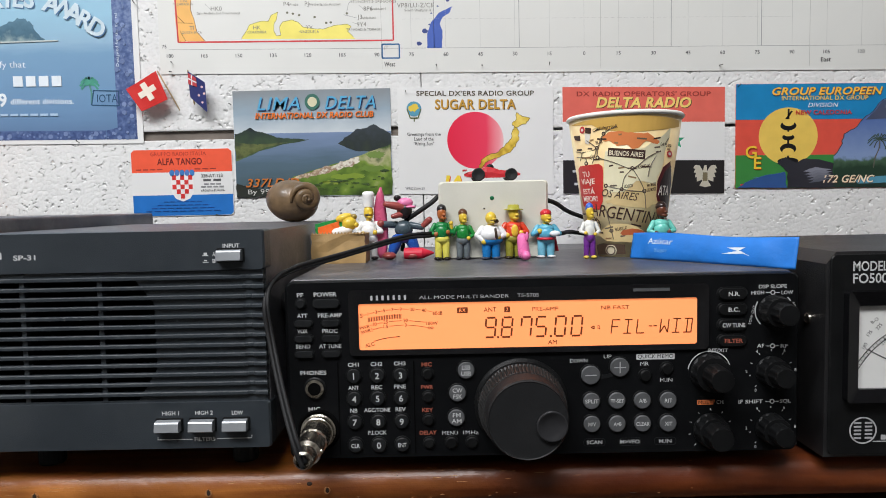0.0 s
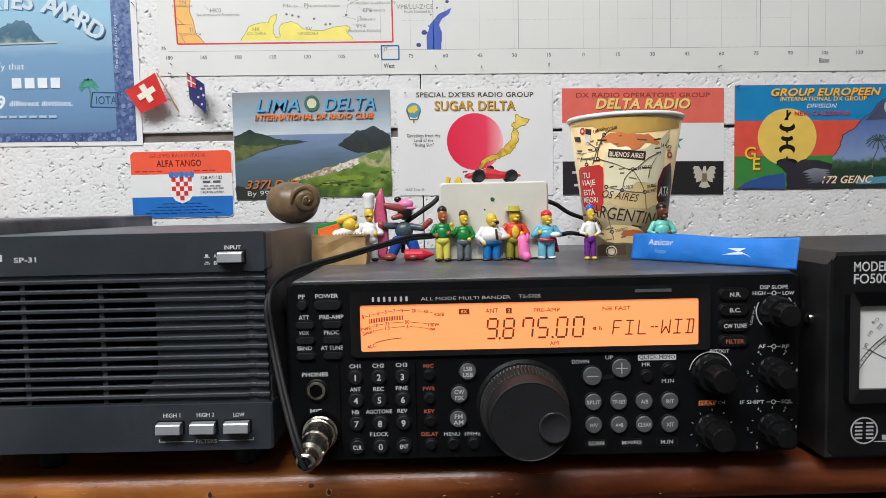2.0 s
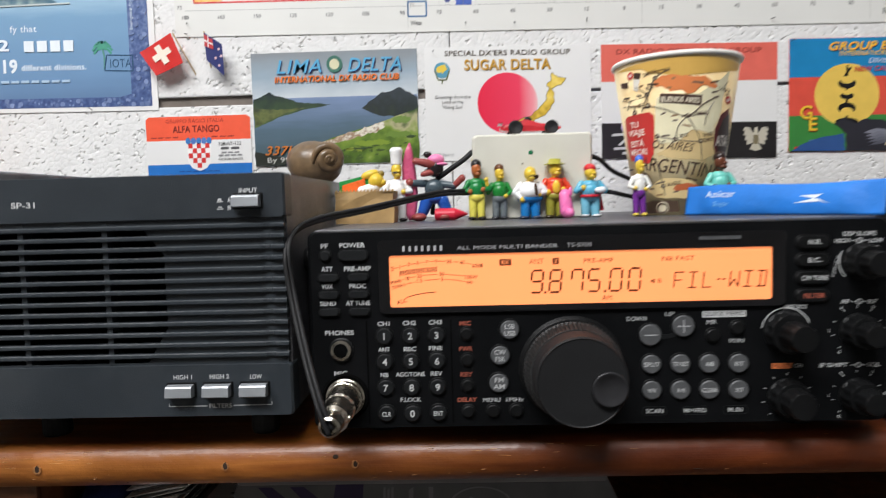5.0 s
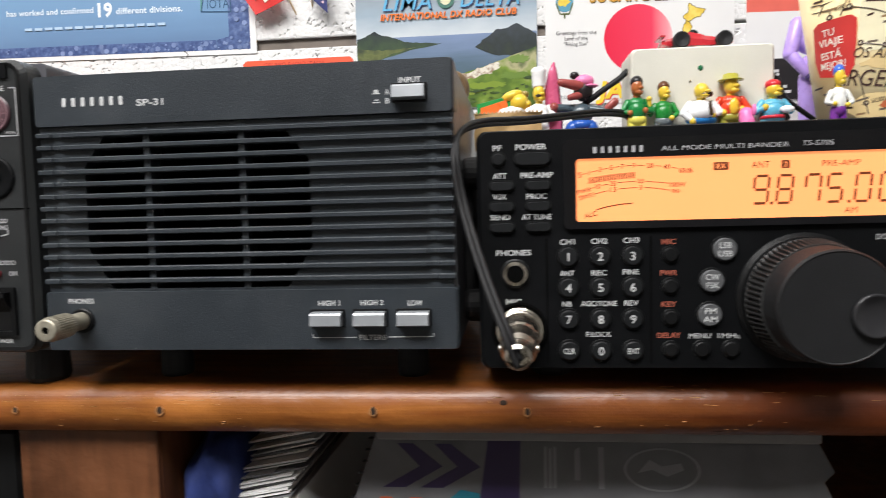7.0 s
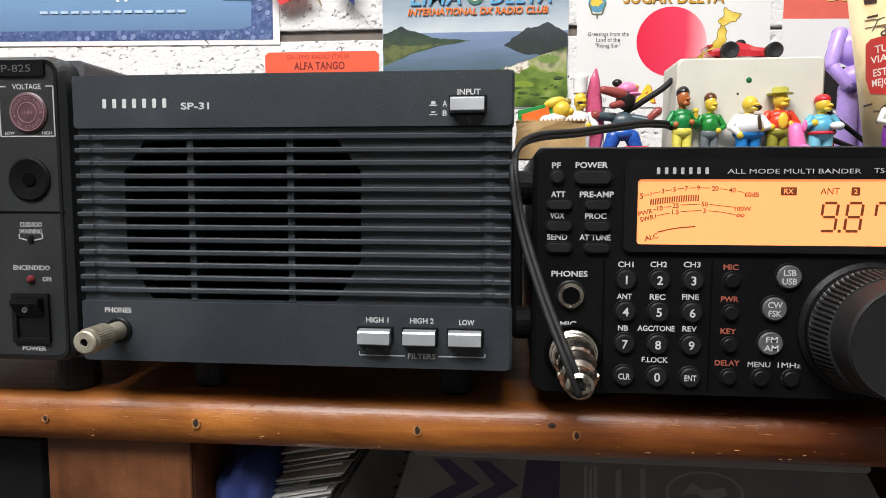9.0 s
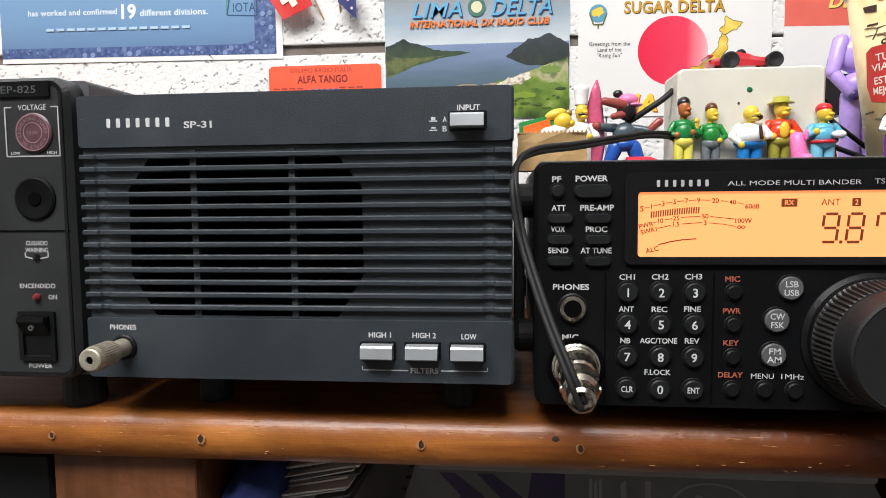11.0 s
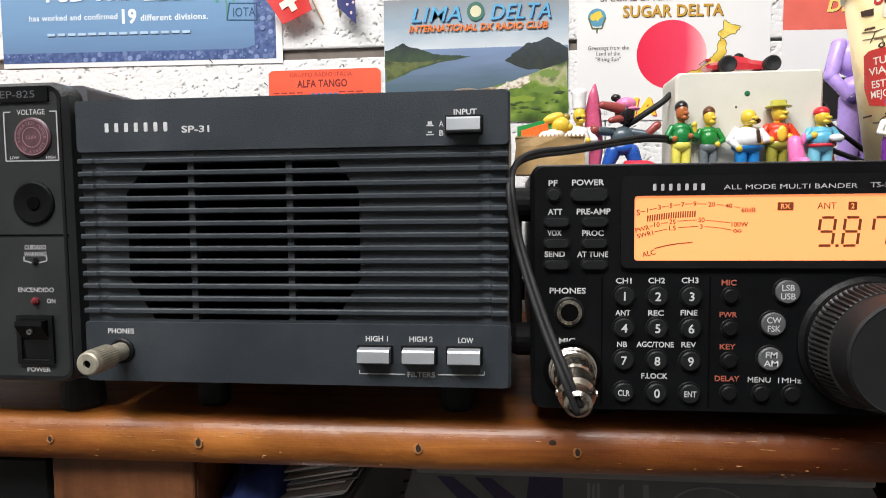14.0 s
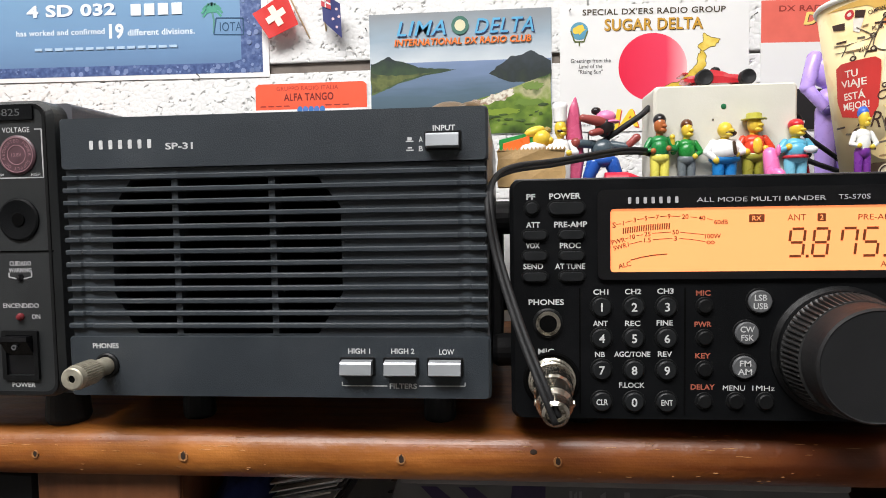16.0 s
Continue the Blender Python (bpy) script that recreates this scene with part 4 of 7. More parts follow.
lathe(bm, facing(-0.2997, SY - 0.0210, 0.0306), [(0.0016, 0), (0.0015, 0.0012)], 20)
part("socket_hole", bm, DARK, adapter)

# ---- power supply beside the loudspeaker ----
PY = -0.005
psu = thing("power_supply", (-0.385, 0.13, 0.0), "black bench power supply with rocker switch, beside loudspeaker", "power supply")
bm = bmesh.new()
slab(bm, rrect(-0.3945, 0.0780, 0.1490, 0.1230, 0.007, 6), 0.006, PY, 0.0025)
part("front_panel", bm, mat("matt_black_paint", (0.020, 0.022, 0.023), 0.42, var=0.15, scale=40, bump=0.25, bscale=2400), psu)
bm = bmesh.new()
slab(bm, rrect(-0.3945, 0.0775, 0.1530, 0.1240, 0.002, 3), 0.264, 0.0062)
part("case", bm, TOPCOVER, psu, "dark ribbed steel case")
bm = bmesh.new()
frame_slab(bm, rrect(-0.3920, 0.0778, 0.1400, 0.1200, 0.005, 5), rrect(-0.3920, 0.0778, 0.1370, 0.1170, 0.004, 5), PY + 0.0002, PY - 0.0006, 0.0003)
part("panel_rim", bm, BLACK, psu)
bm = bmesh.new()
slab(bm, rrect(-0.3480, 0.1345, 0.0420, 0.0060, 0.0004, 2), PY + 0.0001, PY - 0.0009)
part("name_plate", bm, CASE, psu)
text("EP-825", -0.3400, PY - 0.0009, 0.1345, 0.0028, KEYLIGHT, psu, w=0.0150)
bm = bmesh.new()
line(bm, [(-0.3440, 0.1276), (-0.3470, 0.1276), (-0.3470, 0.1080), (-0.3240, 0.1080), (-0.3240, 0.1276), (-0.3270, 0.1276)], 0.0005, PY + 0.0001, PY - 0.0002)
part("label_frame", bm, PRINT_GREY, psu)
text("VOLTAGE", -0.3352, PY, 0.1275, 0.0021, PRINT, psu, w=0.0120)
bm = bmesh.new()
lathe(bm, facing(-0.3347, PY + 0.0003, 0.1173), [(0.0080, 0), (0.0080, 0.0008), (0.0074, 0.0012), (0.0001, 0.0012)], 40)
MAROON = mat("dim_maroon_print", (0.30, 0.17, 0.19), 0.6)
dial = part("voltage_window", bm, mat("dark_maroon_window", (0.085, 0.042, 0.052), 0.4, var=0.3, scale=200), psu, "round dark maroon voltage window")
for r in (0.0072, 0.0041):
    bm = bmesh.new()
    frame_slab(bm, disc(-0.3347, 0.1173, r, 36), disc(-0.3347, 0.1173, r - 0.0003, 36), PY - 0.0008, PY - 0.0011)
    part("window_ring", bm, MAROON, dial)
text("13.8V", -0.3347, PY - 0.0010, 0.1173, 0.0014, MAROON, dial)
for i, ch in enumerate("DC REGULATED POWER SUPPLY "):
    if ch != " ":
        a = 235 - i * 360 / 26
        text(ch, -0.3347 + 0.0057 * math.cos(radians(a)), PY - 0.0010, 0.1173 + 0.0057 * math.sin(radians(a)), 0.0013, MAROON, dial, turn=a - 90)
text("LOW", -0.3433, PY, 0.1093, 0.0012, PRINT, psu)
text("HIGH", -0.3275, PY, 0.1093, 0.0012, PRINT, psu)
bm = bmesh.new()
lathe(bm, facing(-0.3357, PY + 0.0003, 0.0909), [(0.0089, 0), (0.0088, 0.0010), (0.0080, 0.0014), (0.0034, 0.0008), (0.0028, 0.0008)], 40)
jackring = part("banana_socket", bm, CASE, psu)
bm = bmesh.new()
lathe(bm, facing(-0.3357, PY - 0.0003, 0.0909), [(0.0028, 0), (0.0027, 0.0007)], 20)
part("socket_hole", bm, DARK, jackring)
bm = bmesh.new()
box(bm, -0.4600, -0.3215, PY - 0.0003, PY + 0.0003, 0.0775, 0.0781)
part("panel_groove", bm, DARK, psu)
for words, x, z, w in (("CUIDADO", -0.3364, 0.0728, 0.0095), ("WARNING", -0.3366, 0.0700, 0.0100), ("ENCENDIDO", -0.3371, 0.0552, 0.0158), ("ON", -0.3307, 0.0506, 0.0038), ("POWER", -0.3377, 0.0219, 0.0104)):
    text(words, x, PY, z, 0.0018, PRINT if words == "POWER" else PRINT_GREY, psu, w=w, bold=0.03)
bm = bmesh.new()
line(bm, [(-0.3416, 0.0690), (-0.3416, 0.0672), (-0.3385, 0.0665), (-0.3347, 0.0665), (-0.3316, 0.0672), (-0.3316, 0.0690)], 0.0005, PY + 0.0001, PY - 0.0002)
part("bracket_mark", bm, PRINT_GREY, psu)
bm = bmesh.new()
lathe(bm, facing(-0.3366, PY + 0.0002, 0.0669), [(0.0016, 0), (0.0015, 0.0008), (0.0001, 0.0012)], 16)
part("warning_lamp", bm, GLOSS, psu)
bm = bmesh.new()
lathe(bm, facing(-0.3374, PY + 0.0002, 0.0506), [(0.0016, 0), (0.0016, 0.001), (0.0010, 0.0020), (0.0002, 0.0023)], 18)
part("power_lamp", bm, mat("red_lamp", (0.16, 0.02, 0.025), 0.2, emit=0.02), psu, "small red power lamp")
bm = bmesh.new()
frame_slab(bm, rrect(-0.3378, 0.0346, 0.0160, 0.0205, 0.0006, 2), rrect(-0.3378, 0.0346, 0.0122, 0.0170, 0.0004, 2), PY + 0.0003, PY - 0.0014)
sw = part("switch_frame", bm, BLACK, psu)
bm = bmesh.new()
loops(bm, [[(x, PY + 0.0002, 0.0263), (x, PY - 0.0002, 0.0266), (x, PY - 0.0006, 0.0345), (x, PY - 0.0050, 0.0410), (x, PY - 0.0048, 0.0428), (x, PY + 0.0002, 0.0430)] for x in (-0.3437, -0.3319)])
part("rocker", bm, GLOSS, sw)
bm = bmesh.new()
frame_slab(bm, disc(-0.3378, 0.0385, 0.0011, 14), disc(-0.3378, 0.0385, 0.0006, 14), PY - 0.0030, PY - 0.0046)
part("rocker_mark", bm, KEYLIGHT, sw)
for x in (-0.334, -0.455):
    for y in (0.017, 0.24):
        bm = bmesh.new()
        lathe(bm, Matrix.Translation((x, y, 0)), [(0.0085, 0), (0.0095, 0.002), (0.0085, 0.0157)], 20)
        part("foot", bm, RUBBER, psu)

# ---- frequency meter box on the other side ----
mtr = thing("panel_meter", (0.245, 0.07, 0.0), "black metal frequency meter box with white dial", "meter")
bm = bmesh.new()
loops(bm, [[(0.1468, 0.0, 0.0045), (0.1468, 0.0, 0.1070), (0.1520, 0.0, 0.1133), (0.3400, 0.0, 0.1133), (0.3450, 0.0, 0.1070), (0.3450, 0.0, 0.0045)],
           [(0.1468, 0.147, 0.0045), (0.1468, 0.147, 0.1070), (0.1520, 0.147, 0.1133), (0.3400, 0.147, 0.1133), (0.3450, 0.147, 0.1070), (0.3450, 0.147, 0.0045)]])
part("case", bm, mat("black_crinkle_paint", (0.014, 0.014, 0.015), 0.42, var=0.2, scale=30, bump=0.4, bscale=1500, dirt=(0.05, 0.05, 0.05), dirt_amount=0.3), mtr, "dark painted steel case")
bm = bmesh.new()
slab(bm, rrect(0.2459, 0.0588, 0.1945, 0.1060, 0.003), 0.0, -0.0012, 0.0006)
part("front_panel", bm, BLACK, mtr)
O, I = rrect(0.2050, 0.0640, 0.0990, 0.0580, 0.002), rrect(0.2050, 0.0635, 0.0860, 0.0436, 0.001)
bm = bmesh.new()
frame_slab(bm, O, I, -0.0010, -0.0060, 0.002)
win = part("dial_frame", bm, GLOSS, mtr)
bm = bmesh.new()
slab(bm, I, -0.0008, -0.0016)
part("dial_card", bm, mat("dial_card", (0.72, 0.72, 0.70), 0.6, var=0.04), win, "white dial card")
bm = bmesh.new()
line(bm, arc(0.2050, 0.0280, 0.0500, 45, 150, 30), 0.0003, -0.0015, -0.0018)
line(bm, arc(0.2050, 0.0280, 0.0480, 45, 150, 30), 0.0003, -0.0015, -0.0018)
for k in range(40):
    a = radians(45 + 105 * k / 39)
    stroke(bm, (0.2050 + 0.048 * math.cos(a), 0.028 + 0.048 * math.sin(a)), (0.2050 + 0.050 * math.cos(a), 0.028 + 0.050 * math.sin(a)), 0.0003, -0.0015, -0.0018)
stroke(bm, (0.167, 0.0625), (0.205, 0.043), 0.0004, -0.0015, -0.0018)
part("dial_scale", bm, BLACK, win)
for words, x, z, a in (("195", 0.1688, 0.0706, 55), ("225", 0.1737, 0.0740, 50), ("B-O", 0.1714, 0.0772, 35), ("210", 0.1764, 0.0660, 50), ("180", 0.1665, 0.0640, 60)):
    text(words, x, -0.0016, z, 0.0018, BLACK, win, turn=a)
text("MODEL", 0.1690, -0.0012, 0.1056, 0.0049, PRINT, mtr, w=0.0180, bold=0.02)
text("FO500", 0.1690, -0.0012, 0.0993, 0.0049, PRINT, mtr, w=0.0180, bold=0.02)
bm = bmesh.new()
frame_slab(bm, disc(0.1668, 0.0190, 0.0072, 36), disc(0.1668, 0.0190, 0.0065, 36), -0.0010, -0.0014)
for k in (-1, 1):
    for j in range(5):
        stroke(bm, (0.1668 + k * 0.0010, 0.0150 + j * 0.0020), (0.1668 + k * 0.0048, 0.0150 + j * 0.0020), 0.0009, -0.0010, -0.0014)
part("emblem", bm, PRINT_GREY, mtr, "round striped grey emblem")
bm = bmesh.new()
for k in range(6):
    slab(bm, rrect(0.1775 + 0.004 * k, 0.0152, 0.0026, 0.0026, 0.0003, 2), -0.0010, -0.0014)
stroke(bm, (0.172, 0.0130), (0.205, 0.0130), 0.0005, -0.0010, -0.0014)
part("maker_mark", bm, PRINT_GREY, mtr)
for x in (0.165, 0.325):
    for y in (0.02, 0.125):
        bm = bmesh.new()
        lathe(bm, Matrix.Translation((x, y, 0)), [(0.007, 0), (0.0075, 0.001), (0.007, 0.0047)], 16)
        part("foot", bm, RUBBER, mtr)
bm = bmesh.new()
lathe(bm, Matrix.Translation((0.1469, 0.016, 0.0760)) @ Matrix.Rotation(radians(-90), 4, "Y"), [(0.0030, 0), (0.0028, 0.0012), (0.0014, 0.002), (0.0002, 0.002)], 16)
part("case_screw", bm, CHROME, mtr)


# ---- things on the wall ----
def srgb(r, g, b):
    return tuple(((c / 255) / 12.92 if c <= 10 else ((c / 255 + 0.055) / 1.055) ** 2.4) for c in (r, g, b))


INKS = {}


def ink(r, g, b, rough=0.4, var=0.06):
    k = (r, g, b, rough)
    if k not in INKS:
        INKS[k] = mat("printed_ink", srgb(r, g, b), rough, var=var, scale=70)
    return INKS[k]


PAPER = mat("white_card", (0.76, 0.76, 0.75), 0.45, var=0.03, scale=12)
BLACKINK = ink(18, 18, 20)
WY = 0.2808


class Sheet:
    """A flat printed sheet pinned to the wall; at(u, v) gives the place of a point of it, 0 to 1 each way."""

    def __init__(self, name, x0, x1, z0, z1, material, label, category, group="", radius=0.0005, lean=0.0):
        self.x0, self.z0, self.w, self.h, self.lean = x0, z0, x1 - x0, z1 - z0, lean
        self.t = thing(name, ((x0 + x1) / 2, WY, z0), label, category, group)
        self.y = WY - 0.0006
        pts = rrect(0.5, 0.5, 1, 1, 0.0001, 2) if radius < 0.001 else [((x - x0) / self.w, (z - z0) / self.h) for x, z in rrect((x0 + x1) / 2, (z0 + z1) / 2, self.w, self.h, radius)]
        bm = bmesh.new()
        slab(bm, [self.at(u, v) for u, v in pts], WY, self.y)
        self.sheet = part("sheet", bm, material, self.t)
        self.n = 0

    def at(self, u, v):
        return (self.x0 + u * self.w, self.z0 + v * self.h + self.lean * (u - 0.5) * self.w)

    def shape(self, name, pts, material, label="", layer=None):
        self.n = layer if layer is not None else self.n + 1
        bm = bmesh.new()
        slab(bm, [self.at(u, v) for u, v in pts], self.y + 0.0001, self.y - 0.00004 * self.n)
        return part(name, bm, material, self.t, label)

    def lines(self, name, runs, width, material, layer=None):
        self.n = layer if layer is not None else self.n + 1
        groups = [[run] for run in runs] if name in ("grid_line", "leader_line") else [runs]
        for some in groups:
            bm = bmesh.new()
            for run in some:
                line(bm, [self.at(u, v) for u, v in run], width, self.y + 0.0001, self.y - 0.00004 * self.n)
            last = part(name, bm, material, self.t)
        return last

    def words(self, s, u, v, h, material, w=0.0, turn=0.0, shear=0.0, bold=0.0, shadow=None, layer=None):
        x, z = self.at(u, v)
        k = (layer if layer is not None else self.n + 1) + 1
        y = self.y - 0.00004 * k
        if shadow:
            text(s, x + h * 0.07, y, z - h * 0.07, h, shadow, self.t, w, turn + math.degrees(self.lean), shear, max(0.0, bold - 0.01), spacing=1.05)
            y -= 0.00006
        text(s, x, y, z, h, material, self.t, w, turn + math.degrees(self.lean), shear, bold, spacing=1.05)

    def bars(self, name, u0, u1, v, h, count, material):
        self.n += 1
        bm = bmesh.new()
        for i in range(count):
            a, b = u0 + (u1 - u0) * (i + 0.08) / count, u0 + (u1 - u0) * (i + 0.82) / count
            (xa, za), (xb, zb) = self.at(a, v), self.at(b, v)
            stroke(bm, (xa, za), (xb, zb), h, self.y + 0.0001, self.y - 0.00004 * self.n)
        return part(name, bm, material, self.t)


def wobble(pts, amount, per=3, seed=1):
    """Roughens a closed outline into a ragged coast."""
    rng = random.Random(seed)
    out = []
    for (a, b), (c, d) in zip(pts, pts[1:] + pts[:1]):
        for i in range(per):
            t = i / per
            k = amount if i else amount * 0.3
            out.append((a + (c - a) * t + rng.uniform(-k, k), b + (d - b) * t + rng.uniform(-k, k)))
    return out


CARDS = "postcards pinned to the wall"
# card with lake and hills
sky = gradient_mat("printed_sky", [(0.0, srgb(205, 212, 216)), (0.5, srgb(150, 168, 182)), (1.0, srgb(136, 142, 146))], 2, 0.056, 0.099, 0.5, 25, stretch=(1, 1, 2.5))
c = Sheet("postcard", -0.2453, -0.0988, 0.1520, 0.2506, sky, "glossy postcard of a green lake valley with blue lettering", "postcard", CARDS, lean=-0.002)
lake = gradient_mat("printed_lake", [(0.0, srgb(70, 88, 92)), (0.5, srgb(84, 106, 122)), (1.0, srgb(122, 142, 176))], 2, 0.004, 0.06, 0.35, 60, stretch=(0.4, 1, 3))
c.shape("printed_lake", [(0.002, 0.003), (0.998, 0.003), (0.998, 0.60), (0.002, 0.60)], lake)
hill = gradient_mat("printed_hill", [(0.0, srgb(96, 116, 70)), (0.45, srgb(62, 82, 56)), (1.0, srgb(36, 46, 50))], 2, 0.03, 0.065, 0.9, 120)
field = gradient_mat("printed_fields", [(0.0, srgb(34, 48, 24)), (0.35, srgb(84, 112, 42)), (0.6, srgb(120, 146, 58)), (0.8, srgb(176, 172, 132)), (1.0, srgb(62, 88, 44))], 2, -0.01, 0.05, 1.5, 55)
town = gradient_mat("printed_town", [(0.0, srgb(210, 196, 170)), (0.5, srgb(150, 120, 96)), (1.0, srgb(225, 220, 205))], 0, -0.05, 0.05, 2.5, 300)
c.shape("printed_far_hill", wobble([(0.004, 0.34), (0.09, 0.39), (0.17, 0.44), (0.30, 0.49), (0.48, 0.535), (0.36, 0.545), (0.27, 0.56), (0.20, 0.60), (0.13, 0.63), (0.10, 0.655), (0.05, 0.615), (0.004, 0.60)], 0.005, 4, 2), hill)
c.shape("printed_hill_foot", wobble([(0.004, 0.36), (0.10, 0.41), (0.20, 0.47), (0.34, 0.515), (0.20, 0.50), (0.10, 0.50), (0.004, 0.53)], 0.006, 4, 15), gradient_mat("printed_slope", [(0.0, srgb(70, 78, 48)), (0.5, srgb(104, 112, 66)), (1.0, srgb(60, 70, 52))], 2, 0.03, 0.06, 1.6, 150))
c.shape("printed_right_hill", wobble([(0.66, 0.49), (0.72, 0.56), (0.777, 0.624), (0.83, 0.63), (0.89, 0.665), (0.95, 0.62), (0.996, 0.575), (0.996, 0.40), (0.86, 0.41), (0.77, 0.42)], 0.005, 4, 3), gradient_mat("printed_dark_hill", [(0.0, srgb(58, 68, 52)), (0.5, srgb(44, 52, 52)), (1.0, srgb(56, 64, 70))], 2, 0.03, 0.065, 1.2, 130))
c.shape("printed_meadow", wobble([(0.34, 0.004), (0.33, 0.10), (0.37, 0.19), (0.57, 0.275), (0.77, 0.365), (0.88, 0.42), (0.996, 0.48), (0.996, 0.004)], 0.006, 4, 4), field)
c.shape("printed_shore_town", wobble([(0.36, 0.17), (0.50, 0.245), (0.66, 0.31), (0.78, 0.36), (0.80, 0.32), (0.72, 0.27), (0.60, 0.22), (0.46, 0.17)], 0.010, 6, 5), town)
for k, (u, v, a, b, g) in enumerate(((0.72, 0.18, 0.11, 0.030, (126, 150, 52)), (0.88, 0.25, 0.08, 0.030, (104, 132, 54)), (0.62, 0.13, 0.07, 0.020, (140, 156, 60)), (0.90, 0.38, 0.06, 0.035, (112, 138, 66)))):
    c.shape("printed_field", wobble(disc(u, v, a, 10, b), 0.012, 3, 40 + k), ink(*g))
trees = random.Random(8)
for k in range(34):
    u = trees.uniform(0.42, 0.97)
    v = trees.uniform(0.03, 0.02 + 0.42 * (u - 0.30))
    c.shape("printed_tree_clump", wobble(disc(u, v, trees.uniform(0.008, 0.030), 7, trees.uniform(0.006, 0.014)), 0.006, 2, 60 + k), ink(58 + 6 * (k % 4), 78 + 7 * (k % 4), 40 + 3 * (k % 3)), layer=9 + 0.3 * k)
c.shape("printed_dark_bank", wobble([(0.003, 0.003), (0.40, 0.003), (0.36, 0.10), (0.22, 0.06), (0.003, 0.13)], 0.008, 4, 6), ink(40, 44, 38), layer=20)
c.words("LIMA", 0.29, 0.875, 0.0116, ink(84, 164, 204), 0.040, shear=0.25, bold=0.01, shadow=ink(24, 40, 88))
c.words("DELTA", 0.745, 0.875, 0.0116, ink(84, 164, 204), 0.047, shear=0.25, bold=0.01, shadow=ink(24, 40, 88))
c.shape("round_emblem", disc(0.505, 0.885, 0.048, 22, 0.075), ink(58, 110, 96))
c.shape("emblem_middle", disc(0.505, 0.885, 0.030, 22, 0.046), ink(214, 210, 176))
c.words("INTERNATIONAL DX RADIO CLUB", 0.515, 0.762, 0.0050, ink(236, 120, 40), 0.110, shear=0.2, bold=0.04, shadow=ink(60, 24, 16))
c.words("337LD/D", 0.235, 0.135, 0.0076, ink(196, 112, 44), 0.050, shear=0.3, bold=0.02, shadow=ink(40, 22, 12))
c.words("By 99LD0", 0.20, 0.045, 0.0044, ink(205, 205, 200), 0.036)
# white card with red sun
c = Sheet("postcard", -0.0922, 0.0521, 0.1510, 0.2495, PAPER, "white postcard with red sun disc and yellow islands", "postcard", CARDS, lean=-0.018)
sun_red = gradient_mat("printed_sun", [(0.0, srgb(226, 36, 70)), (0.62, srgb(232, 62, 92)), (0.85, srgb(240, 150, 160)), (1.0, srgb(236, 218, 216))], 0, -0.024, 0.03, 0.1, 30)
c.shape("red_disc", disc(0.497, 0.505, 0.182, 48, 0.267), sun_red)
gold = gradient_mat("printed_islands", [(0.0, srgb(176, 140, 40)), (0.5, srgb(222, 188, 70)), (1.0, srgb(240, 214, 110))], 2, 0.0, 0.09, 2.0, 160)
def jp(*pts):
    return [((a - 680) / 588, 1 - (b - 73) / 393) for a, b in pts]


honshu = wobble(jp((985, 360), (1000, 335), (1030, 318), (1060, 310), (1085, 285), (1108, 262), (1114, 228), (1124, 218), (1136, 232), (1138, 258), (1125, 290), (1105, 312), (1070, 325), (1035, 338), (1008, 350), (990, 374)), 0.006, 4, 7)
north = wobble(jp((1112, 208), (1128, 188), (1130, 166), (1152, 180), (1180, 186), (1166, 206), (1145, 213), (1126, 222)), 0.005, 4, 8)
for nm, outline in (("printed_island", honshu), ("printed_north_island", north)):
    c.shape(nm, outline, gold)
    c.lines("island_outline", [outline + outline[:1]], 0.0004, ink(96, 76, 30))
c.words("SPECIAL DX'ERS RADIO GROUP", 0.50, 0.945, 0.0044, ink(70, 60, 44), 0.109, bold=0.02)
c.words("SUGAR DELTA", 0.50, 0.842, 0.0086, ink(196, 148, 48), 0.075, bold=0.03, shadow=ink(60, 40, 16))
c.words("Greetings from the\nLand of the\n\"Rising Sun\"", 0.165, 0.515, 0.0030, ink(50, 50, 52), 0.031)
c.words("WAZ Zone 25", 0.10, 0.055, 0.0023, ink(120, 120, 124), 0.018)
c.words("JA", 0.345, 0.085, 0.0125, ink(236, 206, 60), 0.022, shear=0.15, bold=0.05, shadow=ink(214, 60, 50))
c.shape("globe_emblem", disc(0.105, 0.80, 0.048, 24, 0.070), ink(84, 150, 176))
c.shape("globe_land", wobble([(0.07, 0.79), (0.09, 0.84), (0.12, 0.85), (0.14, 0.81), (0.11, 0.77)], 0.01, 3, 9), ink(226, 196, 70))
c.lines("globe_stand", [[(0.06, 0.80), (0.08, 0.715), (0.13, 0.715), (0.15, 0.80)], [(0.105, 0.715), (0.105, 0.68)]], 0.0011, ink(96, 104, 60))
# red, white and black card
c = Sheet("postcard", 0.0608, 0.2115, 0.1480, 0.2466, PAPER, "red, white and black striped postcard behind paper cup", "postcard", CARDS, lean=-0.02)
c.shape("red_stripe", [(0.001, 0.675), (0.999, 0.675), (0.999, 0.999), (0.001, 0.999)], ink(224, 106, 92))
c.shape("black_stripe", [(0.001, 0.001), (0.999, 0.001), (0.999, 0.315), (0.001, 0.315)], ink(34, 32, 33), layer=1)
star = [(math.sin(math.pi * i / 5) * (1 if i % 2 == 0 else 0.4), math.cos(math.pi * i / 5) * (1 if i % 2 == 0 else 0.4)) for i in range(10)]
for u in (0.30, 0.70):
    c.shape("green_star", [(u + 0.055 * a, 0.50 + 0.085 * b) for a, b in star], ink(40, 150, 110), layer=1)
c.words("DX RADIO OPERATORS' GROUP", 0.50, 0.935, 0.0042, ink(150, 56, 48), 0.124, bold=0.02)
